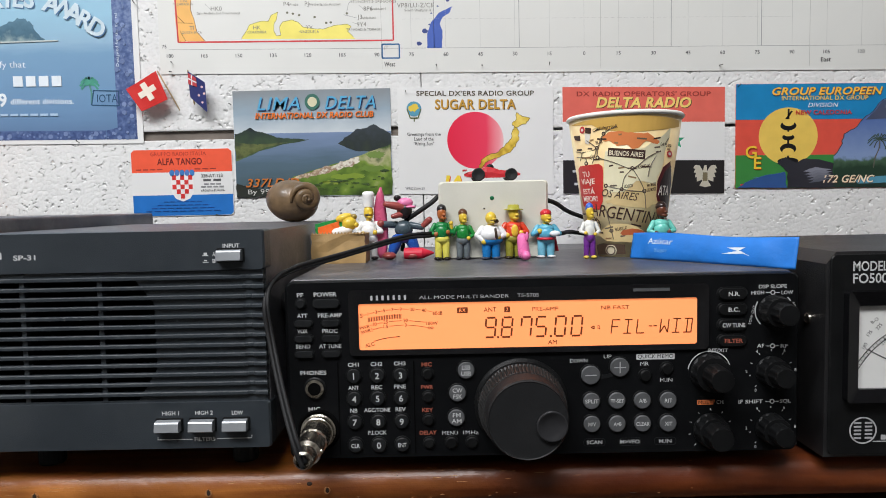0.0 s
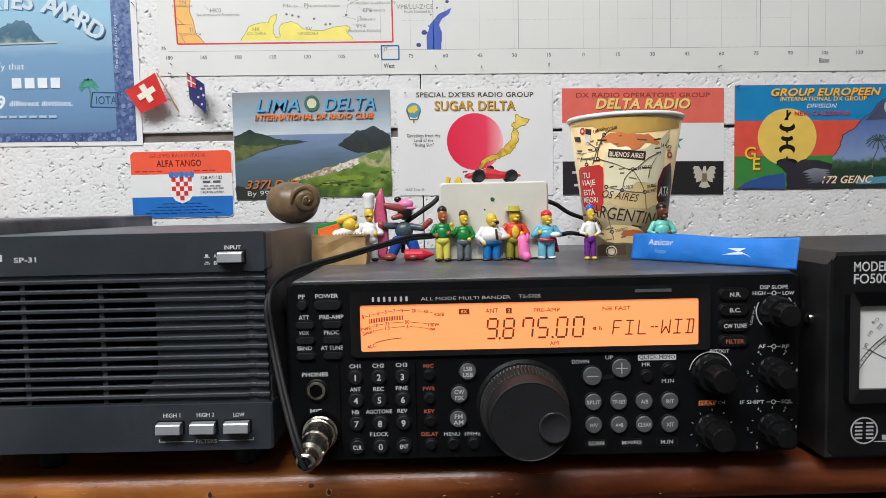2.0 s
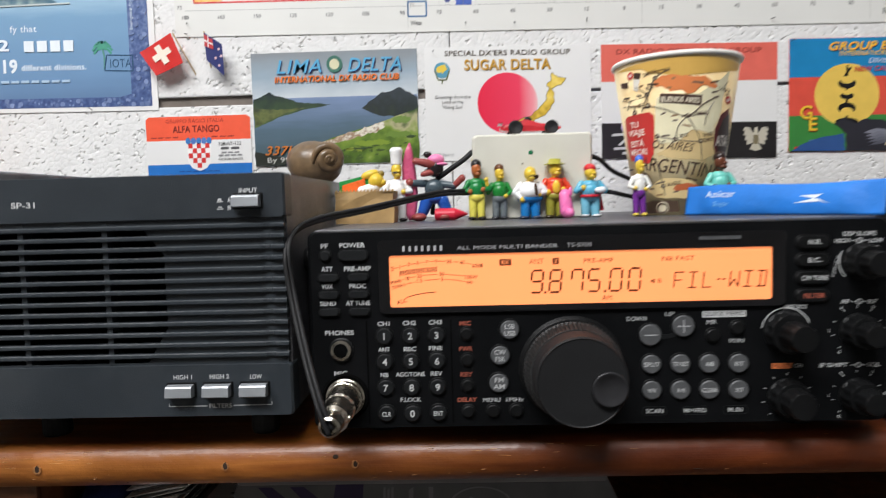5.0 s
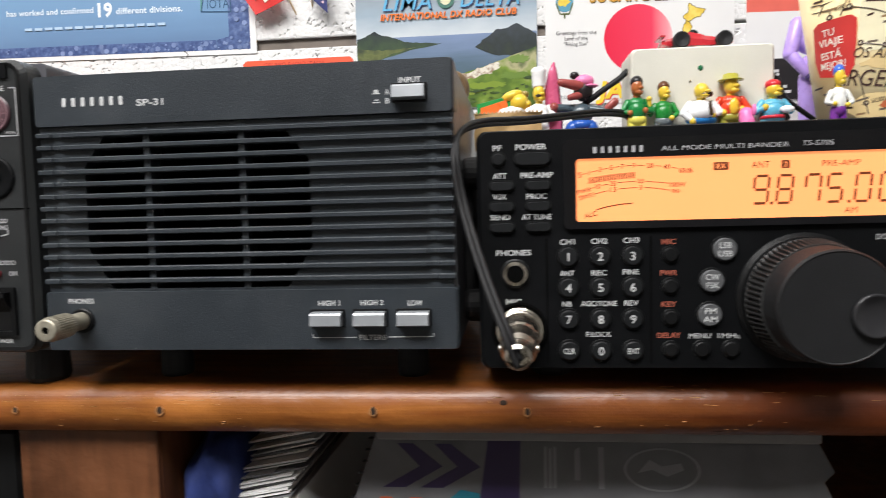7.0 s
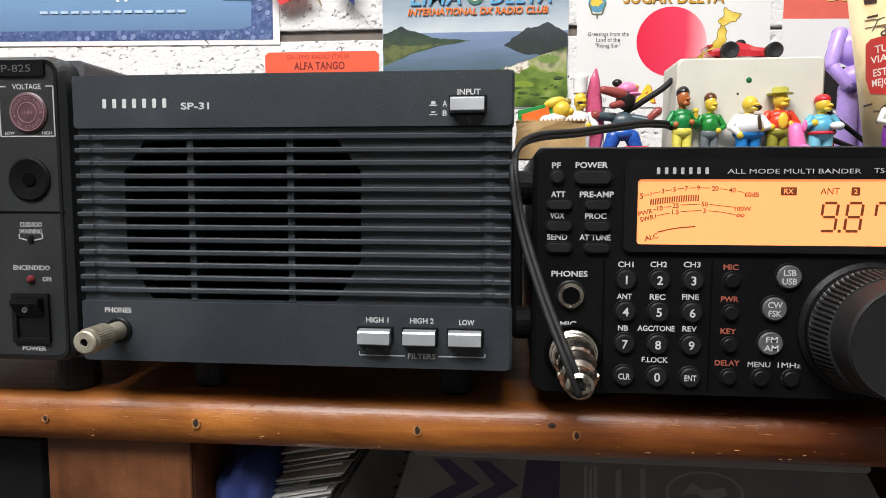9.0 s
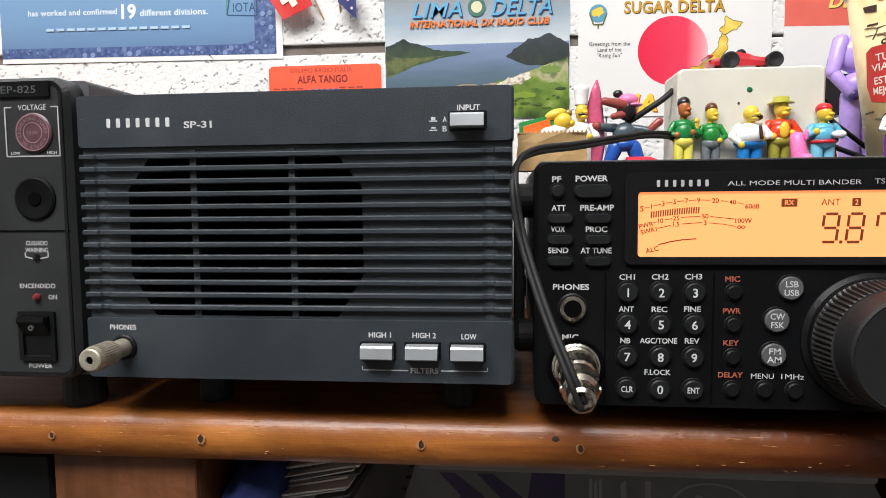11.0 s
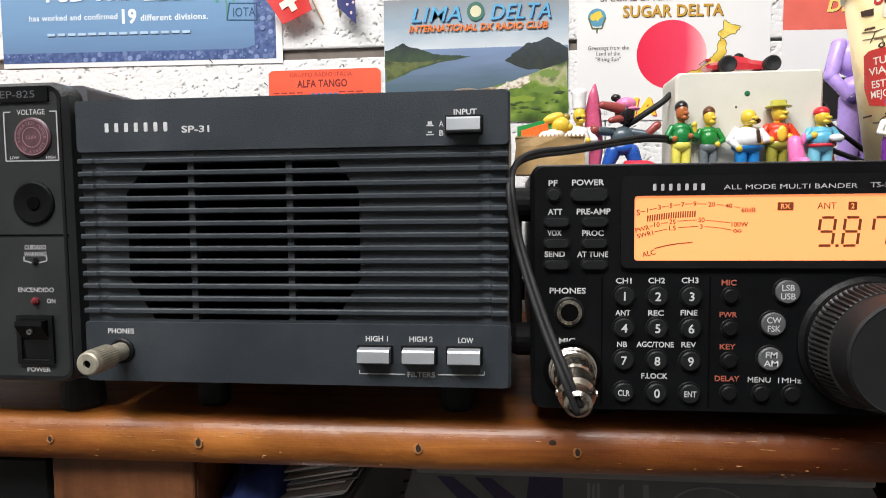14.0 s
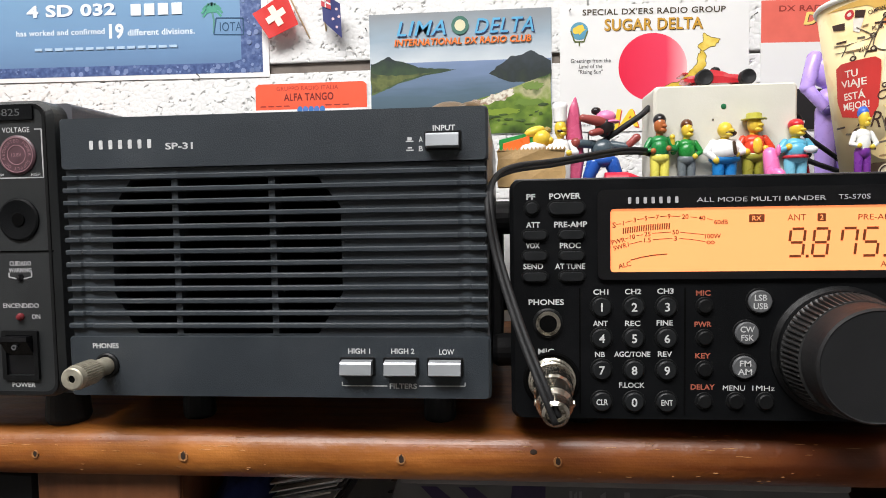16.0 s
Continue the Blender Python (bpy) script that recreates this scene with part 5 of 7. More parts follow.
c.words("DELTA RADIO", 0.50, 0.855, 0.0088, ink(240, 210, 120), 0.088, shear=0.2, bold=0.05, shadow=ink(50, 30, 16))
for sgn in (-1, 1):
    c.shape("eagle_wing_print", [(0.88 + sgn * a, b) for a, b in ((0.012, 0.21), (0.035, 0.265), (0.062, 0.27), (0.074, 0.24), (0.060, 0.235), (0.070, 0.20), (0.056, 0.195), (0.064, 0.155), (0.050, 0.155), (0.052, 0.115), (0.036, 0.12), (0.020, 0.13))], ink(190, 184, 168), layer=6)
c.shape("eagle_body_print", [(0.862, 0.12), (0.868, 0.22), (0.874, 0.265), (0.888, 0.27), (0.892, 0.22), (0.898, 0.12), (0.915, 0.075), (0.88, 0.06), (0.845, 0.075)], ink(196, 190, 172), layer=7)
c.shape("emblem_shield", [(0.866, 0.12), (0.894, 0.12), (0.894, 0.20), (0.866, 0.20)], ink(120, 110, 84), layer=9)
c.lines("white_flag_print", [[(0.06, 0.21), (0.16, 0.22)], [(0.10, 0.12), (0.16, 0.20)], [(0.07, 0.09), (0.20, 0.10)], [(0.12, 0.05), (0.22, 0.06)]], 0.0022, ink(200, 200, 200))
# blue, red and green card
c = Sheet("postcard", 0.2215, 0.3720, 0.1500, 0.2462, ink(220, 82, 66), "blue, red and green postcard with yellow disc and palms", "postcard", CARDS, lean=-0.012)
c.shape("blue_stripe", [(0.001, 0.66), (0.999, 0.66), (0.999, 0.999), (0.001, 0.999)], ink(24, 130, 186))
c.shape("green_stripe", [(0.001, 0.001), (0.999, 0.001), (0.999, 0.32), (0.001, 0.32)], ink(58, 132, 62), layer=1)
c.shape("yellow_disc", disc(0.325, 0.50, 0.182, 44, 0.275), ink(232, 196, 92))
c.lines("black_totem", [[(0.325, 0.24), (0.325, 0.76)], [(0.31, 0.66), (0.345, 0.74)]], 0.0018, BLACKINK)
for v, a, b in ((0.60, 0.050, 0.045), (0.49, 0.038, 0.03), (0.38, 0.050, 0.05), (0.26, 0.065, 0.035)):
    c.shape("totem_ring", disc(0.325, v, a, 18, b), BLACKINK)
    if v != 0.26:
        c.shape("totem_gap", disc(0.325, v + (0.03 if v > 0.4 else -0.03), a * 0.72, 16, b * 0.75), ink(232, 196, 92))
photo = gradient_mat("printed_coast", [(0.0, srgb(34, 52, 46)), (0.30, srgb(36, 60, 44)), (0.40, srgb(70, 96, 74)), (0.46, srgb(128, 150, 190)), (1.0, srgb(86, 112, 168))], 2, 0.0, 0.062, 0.22, 140)
def gp(*pts):
    return [((a - 745) / 494, 1 - (b - 40) / 320) for a, b in pts]


edge = wobble(gp((1045, 262), (1070, 225), (1075, 195), (1105, 180), (1130, 150), (1165, 125), (1190, 92), (1225, 78), (1237, 76)), 0.006, 3, 17)[:-3]
c.shape("palm_photo", gp((1045, 359)) + edge + gp((1238, 76), (1238, 359)), photo)
c.lines("torn_edge_print", [edge], 0.0006, ink(52, 50, 60))
c.shape("night_photo", wobble(gp((1140, 152), (1166, 126), (1190, 94), (1225, 80), (1237, 78), (1237, 148)), 0.004, 2, 18), ink(74, 80, 104))
c.shape("pale_face_print", disc(0.955, 0.78, 0.035, 16, 0.07), ink(196, 196, 204))
c.shape("lagoon_print", wobble(gp((1110, 338), (1160, 326), (1237, 322), (1237, 345), (1120, 348)), 0.004, 3, 19), ink(86, 150, 176))
c.lines("palm_trunk_print", [gp((1166, 300), (1170, 270), (1182, 240), (1184, 216)), gp((1230, 300), (1222, 260), (1226, 236))], 0.0010, ink(96, 92, 84))
for px, py, k in ((1184, 212, 1.0), (1226, 232, 0.7)):
    for j in range(13):
        a = 0.4 + j * 0.48
        c.lines("palm_frond_print", [gp((px, py), (px + 22 * k * math.cos(a), py - 14 * k * math.sin(a) - 4), (px + 38 * k * math.cos(a), py - 18 * k * math.sin(a) + 10))], 0.0009, ink(52 + 5 * (j % 3), 72 + 6 * (j % 2), 62), layer=11 + 0.4 * j)
c.shape("dark_figure_print", wobble(gp((904, 359), (905, 312), (884, 290), (872, 282), (898, 264), (930, 282), (960, 268), (1000, 272), (1044, 284), (1044, 359)), 0.006, 3, 20), ink(44, 44, 52))
for j in range(6):
    c.shape("pale_wing_print", wobble(gp((948 + 4 * j, 300 + 9 * j), (985 + 4 * j, 288 + 8 * j), (1040, 296 + 7 * j), (1000, 306 + 7 * j)), 0.003, 2, 70 + j), ink(140 - 10 * j, 142 - 10 * j, 154 - 10 * j), layer=16 + j)
c.shape("sea_photo", wobble(gp((752, 358), (790, 335), (840, 318), (895, 310), (903, 359)), 0.005, 3, 21), ink(46, 82, 140))
for j in range(4):
    c.lines("wave_print", [gp((800 + 12 * j, 328 + 7 * j), (850 + 10 * j, 324 + 7 * j), (896, 328 + 7 * j))], 0.0006, ink(92, 128, 176), layer=12 + j)
c.bars("small_print", 0.03, 0.115, 0.035, 0.0018, 3, ink(196, 60, 60))
c.words("GROUP EUROPEEN", 0.56, 0.928, 0.0066, ink(244, 190, 70), 0.102, shear=0.25, bold=0.04, shadow=ink(140, 50, 30))
c.words("INTERNATIONAL DX GROUP", 0.545, 0.862, 0.0038, ink(240, 200, 90), 0.080, bold=0.02)
c.words("DIVISION", 0.535, 0.795, 0.0040, ink(240, 240, 240), 0.028, shear=0.25)
c.words("NEW CALEDONIA", 0.54, 0.725, 0.0038, ink(196, 56, 56), 0.052, bold=0.03)
c.words("G", 0.095, 0.35, 0.0110, ink(240, 200, 60), bold=0.02, shadow=ink(150, 60, 20))
c.words("E", 0.135, 0.245, 0.0110, ink(240, 200, 60), bold=0.02, shadow=ink(150, 60, 20))
c.words("172 GE/NC", 0.70, 0.085, 0.0066, ink(240, 220, 190), 0.048, shear=0.3, bold=0.03, shadow=ink(120, 70, 40))
# rounded tricolour card
orange_red = ink(238, 92, 62)
c = Sheet("callsign_card", -0.3430, -0.2482, 0.1362, 0.1985, PAPER, "rounded red, white and blue card with checkered shield", "card", CARDS, radius=0.004)
c.shape("red_band", [(0.004, 0.655), (0.996, 0.655), (0.996, 0.955), (0.965, 0.995), (0.035, 0.995), (0.004, 0.955)], orange_red)
c.shape("blue_band", [(0.035, 0.005), (0.965, 0.005), (0.996, 0.045), (0.996, 0.315), (0.004, 0.315), (0.004, 0.045)], ink(30, 110, 190), layer=1)
c.words("GRUPPO RADIO ITALIA", 0.47, 0.93, 0.0034, ink(176, 52, 40), 0.052)
c.words("ALFA TANGO", 0.48, 0.815, 0.0058, ink(112, 30, 26), 0.042, bold=0.03)
c.bars("small_print", 0.04, 0.32, 0.70, 0.0010, 4, ink(150, 50, 40))
c.bars("small_print", 0.62, 0.85, 0.70, 0.0010, 3, ink(150, 50, 40))
c.shape("shield", [(0.39, 0.61), (0.61, 0.61), (0.61, 0.35), (0.57, 0.26), (0.50, 0.215), (0.43, 0.26), (0.39, 0.35)], ink(235, 232, 230))
for i in range(5):
    for j in range(5):
        if (i + j) % 2 == 0 and not (j == 0 and i in (0, 4)):
            c.shape("red_check", [(0.40 + 0.04 * i, 0.26 + 0.07 * j), (0.44 + 0.04 * i, 0.26 + 0.07 * j), (0.44 + 0.04 * i, 0.33 + 0.07 * j), (0.40 + 0.04 * i, 0.33 + 0.07 * j)], ink(206, 50, 48), layer=7)
for i in range(5):
    c.shape("crown_piece", disc(0.40 + 0.05 * i, 0.645, 0.024, 14, 0.048), ink(60 + 20 * (i % 2), 120, 186), layer=7)
c.words("328-AT-123", 0.795, 0.595, 0.0030, BLACKINK, 0.020)
c.bars("name_bar", 0.70, 0.90, 0.53, 0.0020, 2, ink(90, 90, 92))
c.bars("address_bar", 0.71, 0.89, 0.47, 0.0014, 3, ink(140, 140, 142))
c.bars("address_bar", 0.68, 0.92, 0.43, 0.0014, 4, ink(140, 140, 142))
c.words("CROATIA-EUROPA", 0.80, 0.375, 0.0020, BLACKINK, 0.022)
for i, v in enumerate((0.215, 0.165, 0.12, 0.075)):
    c.bars("small_print", 0.30 - 0.06 * i, 0.70 + 0.06 * i, v, 0.0006, 6 + i, ink(20, 70, 140))
# blue award poster
sea = gradient_mat("printed_sea", [(0.0, srgb(92, 118, 154)), (0.3, srgb(110, 146, 182)), (0.7, srgb(120, 158, 190)), (0.78, srgb(146, 180, 204)), (1.0, srgb(152, 194, 216))], 2, 0.0, 0.118, 0.12, 40, stretch=(0.5, 1, 3))
c = Sheet("award_poster", -0.5780, -0.3300, 0.2060, 0.3800, PAPER, "blue award certificate poster with white lettering", "poster", lean=-0.012)
c.shape("printed_sea", [(0.0, 0.022), (0.978, 0.022), (0.978, 0.999), (0.0, 0.999)], sea)
border = gradient_mat("printed_droplets", [(0.0, srgb(54, 72, 118)), (0.5, srgb(78, 98, 144)), (1.0, srgb(120, 138, 176))], 2, -0.1, 0.2, 2.0, 260)
c.shape("droplet_border", [(0.862, 0.022), (0.978, 0.022), (0.978, 0.999), (0.905, 0.999), (0.905, 0.085), (0.862, 0.070)], border)
c.shape("droplet_border", [(0.0, 0.022), (0.86, 0.022), (0.86, 0.070), (0.0, 0.070)], border)
drops = random.Random(77)
for i in range(110):
    if i < 60:
        u, v = drops.uniform(0.02, 0.97), drops.uniform(0.030, 0.064)
    else:
        u, v = drops.uniform(0.912, 0.972), drops.uniform(0.05, 0.98)
    r = drops.choice((0.0025, 0.0035, 0.005, 0.0085))
    tone = drops.randint(-14, 16)
    c.shape("printed_droplet", disc(u, v, r, 10, r * 1.43), ink(118 + tone // 8 * 8, 136 + tone // 8 * 8, 176 + tone // 8 * 8), layer=5 + 0.12 * i)
isle = gradient_mat("printed_island_trees", [(0.0, srgb(150, 170, 170)), (0.4, srgb(74, 108, 128)), (1.0, srgb(96, 132, 152))], 2, 0.088, 0.118, 1.0, 140)
c.shape("printed_island", wobble([(0.32, 0.530), (0.655, 0.545), (0.625, 0.585), (0.60, 0.645), (0.555, 0.665), (0.515, 0.635), (0.465, 0.615), (0.38, 0.575)], 0.006, 4, 12), isle)
c.lines("printed_beach", [[(0.32, 0.532), (0.70, 0.545)]], 0.0012, ink(190, 200, 200))
for i, ch in enumerate("RIES AWARD"):
    c.words(ch, 0.563 + 0.041 * (i - 2), 0.765 - 0.0032 * max(0, i - 2) ** 2, 0.0150, ink(200, 216, 224), 0, turn=-2 - 3.2 * i, bold=0.04, shadow=ink(82, 120, 158), layer=4 + 3 * i)
c.words("fy that", 0.524, 0.417, 0.0058, ink(226, 232, 238), 0.024, layer=4)
c.words("4 SD 032", 0.307, 0.341, 0.0092, ink(226, 234, 240), 0.080, bold=0.05, shadow=ink(50, 84, 130), layer=4)
c.bars("name_bar", 0.520, 0.713, 0.333, 0.0095, 4, ink(226, 234, 240))
c.words("has worked and confirmed", 0.265, 0.238, 0.0046, ink(214, 226, 236), 0.080, bold=0.03, layer=5)
c.words("19", 0.468, 0.235, 0.0110, ink(226, 234, 240), 0.013, bold=0.05, layer=5)
c.words("different divisions.", 0.627, 0.227, 0.0050, ink(214, 226, 236), 0.059, bold=0.03, layer=5)
c.bars("small_print", 0.167, 0.690, 0.156, 0.0022, 14, ink(170, 194, 216))
for j in range(9):
    a = -0.5 + j * 0.52
    c.lines("palm_frond_emblem", [[(0.808, 0.315), (0.808 + 0.022 * math.cos(a), 0.325 + 0.030 * math.sin(a)), (0.808 + 0.036 * math.cos(a), 0.305 + 0.034 * math.sin(a))]], 0.0019, ink(72, 150, 128), layer=6 + 0.5 * j)
c.lines("palm_stem_emblem", [[(0.808, 0.315), (0.814, 0.27), (0.812, 0.212)]], 0.0016, ink(84, 140, 128), layer=6)
c.lines("emblem_frame", [[(0.812, 0.205), (0.915, 0.200), (0.915, 0.278), (0.822, 0.282), (0.812, 0.205)]], 0.0010, ink(40, 78, 110))
c.words("IOTA", 0.872, 0.240, 0.0072, ink(40, 78, 110), 0.0190, layer=6)
c.words("Designed for the award", 0.920, 0.545, 0.0026, ink(200, 214, 226), 0.048, turn=90, layer=5)

# large radio map
PAPERMAP = mat("map_paper", (0.70, 0.70, 0.67), 0.5, var=0.04, scale=8)
chart = Sheet("wall_map", -0.3110, 0.4400, 0.2620, 0.6400, PAPERMAP, "large white radio map with numbered axis and red inset", "map", lean=-0.0148)
chart.z0 = 0.2656
SW, SH = chart.w, chart.h


def mp(px, py):
    """A point of the map's lower corner, in its own print units, as u and v."""
    return ((0.0095 + (px / 2.49 - 31) / 1913) / SW, (0.0187 + (97 - py / 2.49) / 1913) / SH)


def mpts(*pts):
    return [mp(a, b) for a, b in pts]


THIN, GRAY = ink(186, 186, 184), ink(138, 139, 140)
chart.lines("axis_line", [[(0.009 / SW, 0.0187 / SH), (0.745 / SW, 0.0187 / SH)]], 0.0003, GRAY, layer=1)
chart.lines("grid_line", [[((0.0095 + 0.0319 * k) / SW, 0.0187 / SH), ((0.0095 + 0.0319 * k) / SW, 0.99)] for k in range(7, 23)], 0.00028, THIN, layer=1)
chart.lines("grid_line", [[((0.0095 + s) / SW, 0.0187 / SH), ((0.0095 + s) / SW, 0.99)] for s in (0.323, 0.2445, 0.463, 0.546)], 0.0005, GRAY, layer=1)
for s in (0.2055, 0.4075, 0.6):
    chart.lines("fold_line", [[(s / SW, 0.0), (s / SW, 0.99)]], 0.0003, ink(176, 176, 172), layer=2)
chart.lines("dashed_line", [[((0.225 + 0.006 * k) / SW, 0.045 / SH), ((0.229 + 0.006 * k) / SW, 0.0452 / SH)] for k in range(60)], 0.00025, THIN, layer=1)
for k in range(23):
    chart.words(str(abs(180 - 15 * k)), (0.0095 + 0.0319 * k) / SW, 0.0130 / SH, 0.0032, ink(92, 92, 94), bold=0.02, layer=1)
chart.words("75", 0.0045 / SW, 0.0215 / SH, 0.0032, ink(92, 92, 94), layer=1)
chart.words("West", 0.2125 / SW, 0.0042 / SH, 0.0040, ink(30, 30, 32), 0.0100, bold=0.02, layer=1)
chart.words("East", 0.6150 / SW, 0.0060 / SH, 0.0040, ink(30, 30, 32), 0.0092, bold=0.02, layer=1)
chart.shape("orange_land", wobble(mpts((118, 207), (108, 120), (104, -260), (172, -260), (180, 20), (176, 70), (190, 112), (200, 165), (235, 205)), 0.0004, 5, 21), ink(240, 184, 104), layer=1)
COAST = mpts((395, 197), (418, 162), (433, 136), (461, 127), (487, 121), (518, 121), (529, 96), (559, 82), (553, 111), (541, 131), (538, 162), (549, 185), (569, 182), (564, 147), (579, 124), (618, 116), (648, 127), (667, 147), (710, 154), (756, 157), (802, 142), (864, 136), (879, 147), (864, 167), (897, 200))
chart.shape("yellow_land", wobble(COAST, 0.0004, 4, 22), ink(240, 226, 112), layer=1)
chart.lines("coast_line", [wobble(COAST, 0.0004, 4, 22)[:-4]], 0.0004, ink(140, 130, 66), layer=2)
chart.lines("coast_line", [mpts((172, -260), (180, 20), (176, 70), (190, 112), (200, 165), (235, 205)), mpts((105, 85), (145, 125)), mpts((110, 125), (185, 128)), mpts((125, 160), (150, 205))], 0.0004, ink(110, 70, 40), layer=2)
chart.lines("red_frame", [mpts((1063, -400), (1063, 207), (116, 210), (98, -400))], 0.0014, ink(206, 62, 66), layer=3)
chart.shape("blue_land", wobble(mpts((1210, 242), (1213, 180), (1230, 130), (1265, 90), (1325, 62), (1312, 90), (1282, 108), (1268, 140), (1280, 170), (1275, 242)), 0.0005, 5, 23), ink(62, 92, 176), layer=1)
for q in ((1203, 168, 14), (1176, 222, 12), (1260, 62, 5), (1305, 36, 9), (1342, 16, 7), (1222, 140, 5), (1440, 4, 8), (1232, 92, 4)):
    chart.shape("blue_island", wobble([mp(q[0] + q[2] * math.cos(a), q[1] + q[2] * 0.8 * math.sin(a)) for a in (0, 1, 2, 3, 4, 5)], 0.0004, 2, q[0]), ink(54, 70, 130), layer=1)
chart.lines("blue_box", [mpts((1012, 224), (1088, 224), (1088, 284), (1012, 284), (1012, 222))], 0.0013, ink(30, 96, 150), layer=2)
for s, px, py, h in (("JT", 1030, 240, .0022), ("HK", 465, 148, .0026), ("COLOMBIA", 465, 168, .0017), ("YV", 695, 148, .0026), ("VENEZUELA", 693, 168, .0017), ("VP8/LU-Z/CE", 1163, 57, .0030), ("South Shetland Is.", 1175, 78, .0017), ("HK0", 290, 66, .0028), ("San Andres and Providencia", 300, 85, .0017), ("P4", 598, 48, .0028), ("Aruba", 630, 50, .0017), ("PJ", 687, 50, .0028), ("Netherlands Antilles", 766, 50, .0017), ("8P6", 955, 70, .0028), ("J3", 918, 108, .0028), ("GRENADA", 958, 110, .0014), ("9Y4", 925, 138, .0028), ("TRINIDAD & TOBAGO", 935, 159, .0016), ("J8", 920, 20, .0028), ("ST.VINCENT & GRENADINES", 980, 40, .0016), ("BARBADOS", 1000, 72, .0014), ("YN", 145, 30, .0026), ("NICARAGUA", 145, 46, .0016), ("TI", 178, 148, .0026), ("COSTA RICA", 178, 168, .0016)):
    u, v = mp(px, py)
    chart.words(s, u, v, h * 1.35, ink(134, 132, 126), layer=3)
chart.lines("leader_line", [mpts((845, 95), (905, 110)), mpts((868, 48), (912, 25)), mpts((915, 55), (935, 72)), mpts((885, 128), (912, 138)), mpts((240, 45), (268, 72)), mpts((870, 50), (860, 90))], 0.0003, GRAY, layer=2)
for a, b in ((600, 85), (625, 90), (652, 96), (720, 105), (770, 130), (862, 90), (874, 24), (790, 128)):
    chart.shape("small_island", disc(*mp(a, b), 0.0012 / SW, 8, 0.0011 / SH), ink(110, 110, 90), layer=2)

# joint strip, pins and paper flags
PINM = mat("dark_steel_pin", (0.05, 0.05, 0.05), 0.4, metal=0.8)


def pin(x, z, dx=0.0, dz=0.002, r=0.0006):
    bm = bmesh.new()
    limb(bm, (x, WY + 0.004, z), (x + dx, WY - 0.0048, z + dz), 0.00035, 0.00035, 0, 8)
    blob(bm, (x + dx, WY - 0.0050, z + dz), r, r, r, 0, None, 8, 5)
    solo("pin", bm, PINM, "small dark steel pin stuck in the polystyrene", "pin", "pins in the wall", smooth=True)


for x, z in ((-0.300, 0.2700), (-0.301, 0.2780), (-0.012, 0.2690), (-0.055, 0.2690), (0.050, 0.2670), (0.205, 0.2650), (-0.3440, 0.1860), (-0.2800, 0.1995), (-0.2650, 0.1365), (-0.2475, 0.238), (-0.0850, 0.2470), (0.0560, 0.2380), (-0.390, 0.2050), (0.0100, 0.1520), (-0.1600, 0.1515), (0.2150, 0.150), (-0.3330, 0.3320), (0.2230, 0.2440)):
    pin(x, z, random.uniform(-0.002, 0.002), random.uniform(-0.001, 0.003))


def toothpick_flag(name, foot, top, corners, material, label, marks):
    t = thing(name, (foot[0], WY, foot[1]), label, "flag", "paper flags stuck in the wall")
    bm = bmesh.new()
    limb(bm, (foot[0], WY + 0.002, foot[1]), (top[0], WY - 0.012, top[1]), 0.0007, 0.0007, 0, 8)
    part("stick", bm, mat("pale_stick", (0.5, 0.38, 0.22), 0.6), t, smooth=True)
    bm = bmesh.new()
    a, b, cc, d = corners
    n = 8
    rings = []
    for i in range(n + 1):
        s = i / n
        y = WY - 0.0128 + 0.0004 * math.sin(s * 5)
        p = (a[0] + (b[0] - a[0]) * s, a[1] + (b[1] - a[1]) * s)
        q = (d[0] + (cc[0] - d[0]) * s, d[1] + (cc[1] - d[1]) * s)
        rings.append([(p[0], y, p[1]), (p[0], y + 0.0003, p[1]), (q[0], y + 0.0003, q[1]), (q[0], y, q[1])])
    loops(bm, rings)
    part("cloth", bm, material, t)
    for nm, pts, m, lift in marks:
        bm = bmesh.new()
        slab(bm, pts, WY - 0.0125, WY - 0.0132 - lift * 0.3)
        part(nm, bm, m, t)


cx, cz, ca, sa = -0.3190, 0.2500, math.cos(radians(30)), math.sin(radians(30))


def tilt(a, b):
    return (cx + a * ca - b * sa, cz + a * sa + b * ca)


cross = [tilt(a, b) for a, b in ((-.0085, -.0027), (-.0027, -.0027), (-.0027, -.0085), (.0027, -.0085), (.0027, -.0027), (.0085, -.0027), (.0085, .0027), (.0027, .0027), (.0027, .0085), (-.0027, .0085), (-.0027, .0027), (-.0085, .0027))]
toothpick_flag("paper_flag", (-0.2940, 0.2313), (-0.3090, 0.2680), ((-0.3385, 0.2524), (-0.3103, 0.2681), (-0.3005, 0.2425), (-0.3250, 0.2322)), ink(204, 42, 38), "small red paper flag with white cross on stick", [("white_cross", cross, ink(236, 226, 210), 0.0)])
nz = [("union_mark", [(-0.2812, 0.2660), (-0.2740, 0.2610), (-0.2735, 0.2530), (-0.2812, 0.2560)], ink(190, 60, 66), 0.0)]
nz += [("white_stripe", [(-0.2812, 0.2615), (-0.2737, 0.2575), (-0.2737, 0.2562), (-0.2812, 0.2602)], ink(230, 226, 226), 0.0003), ("white_stripe", [(-0.2784, 0.2645), (-0.2774, 0.2638), (-0.2774, 0.2546), (-0.2784, 0.2549)], ink(230, 226, 226), 0.0003)]
nz += [("star", disc(x, z, 0.0011, 10), ink(224, 190, 190), 0.0) for x, z in ((-0.2690, 0.2530), (-0.2720, 0.2455), (-0.2672, 0.2470), (-0.2690, 0.2390))]
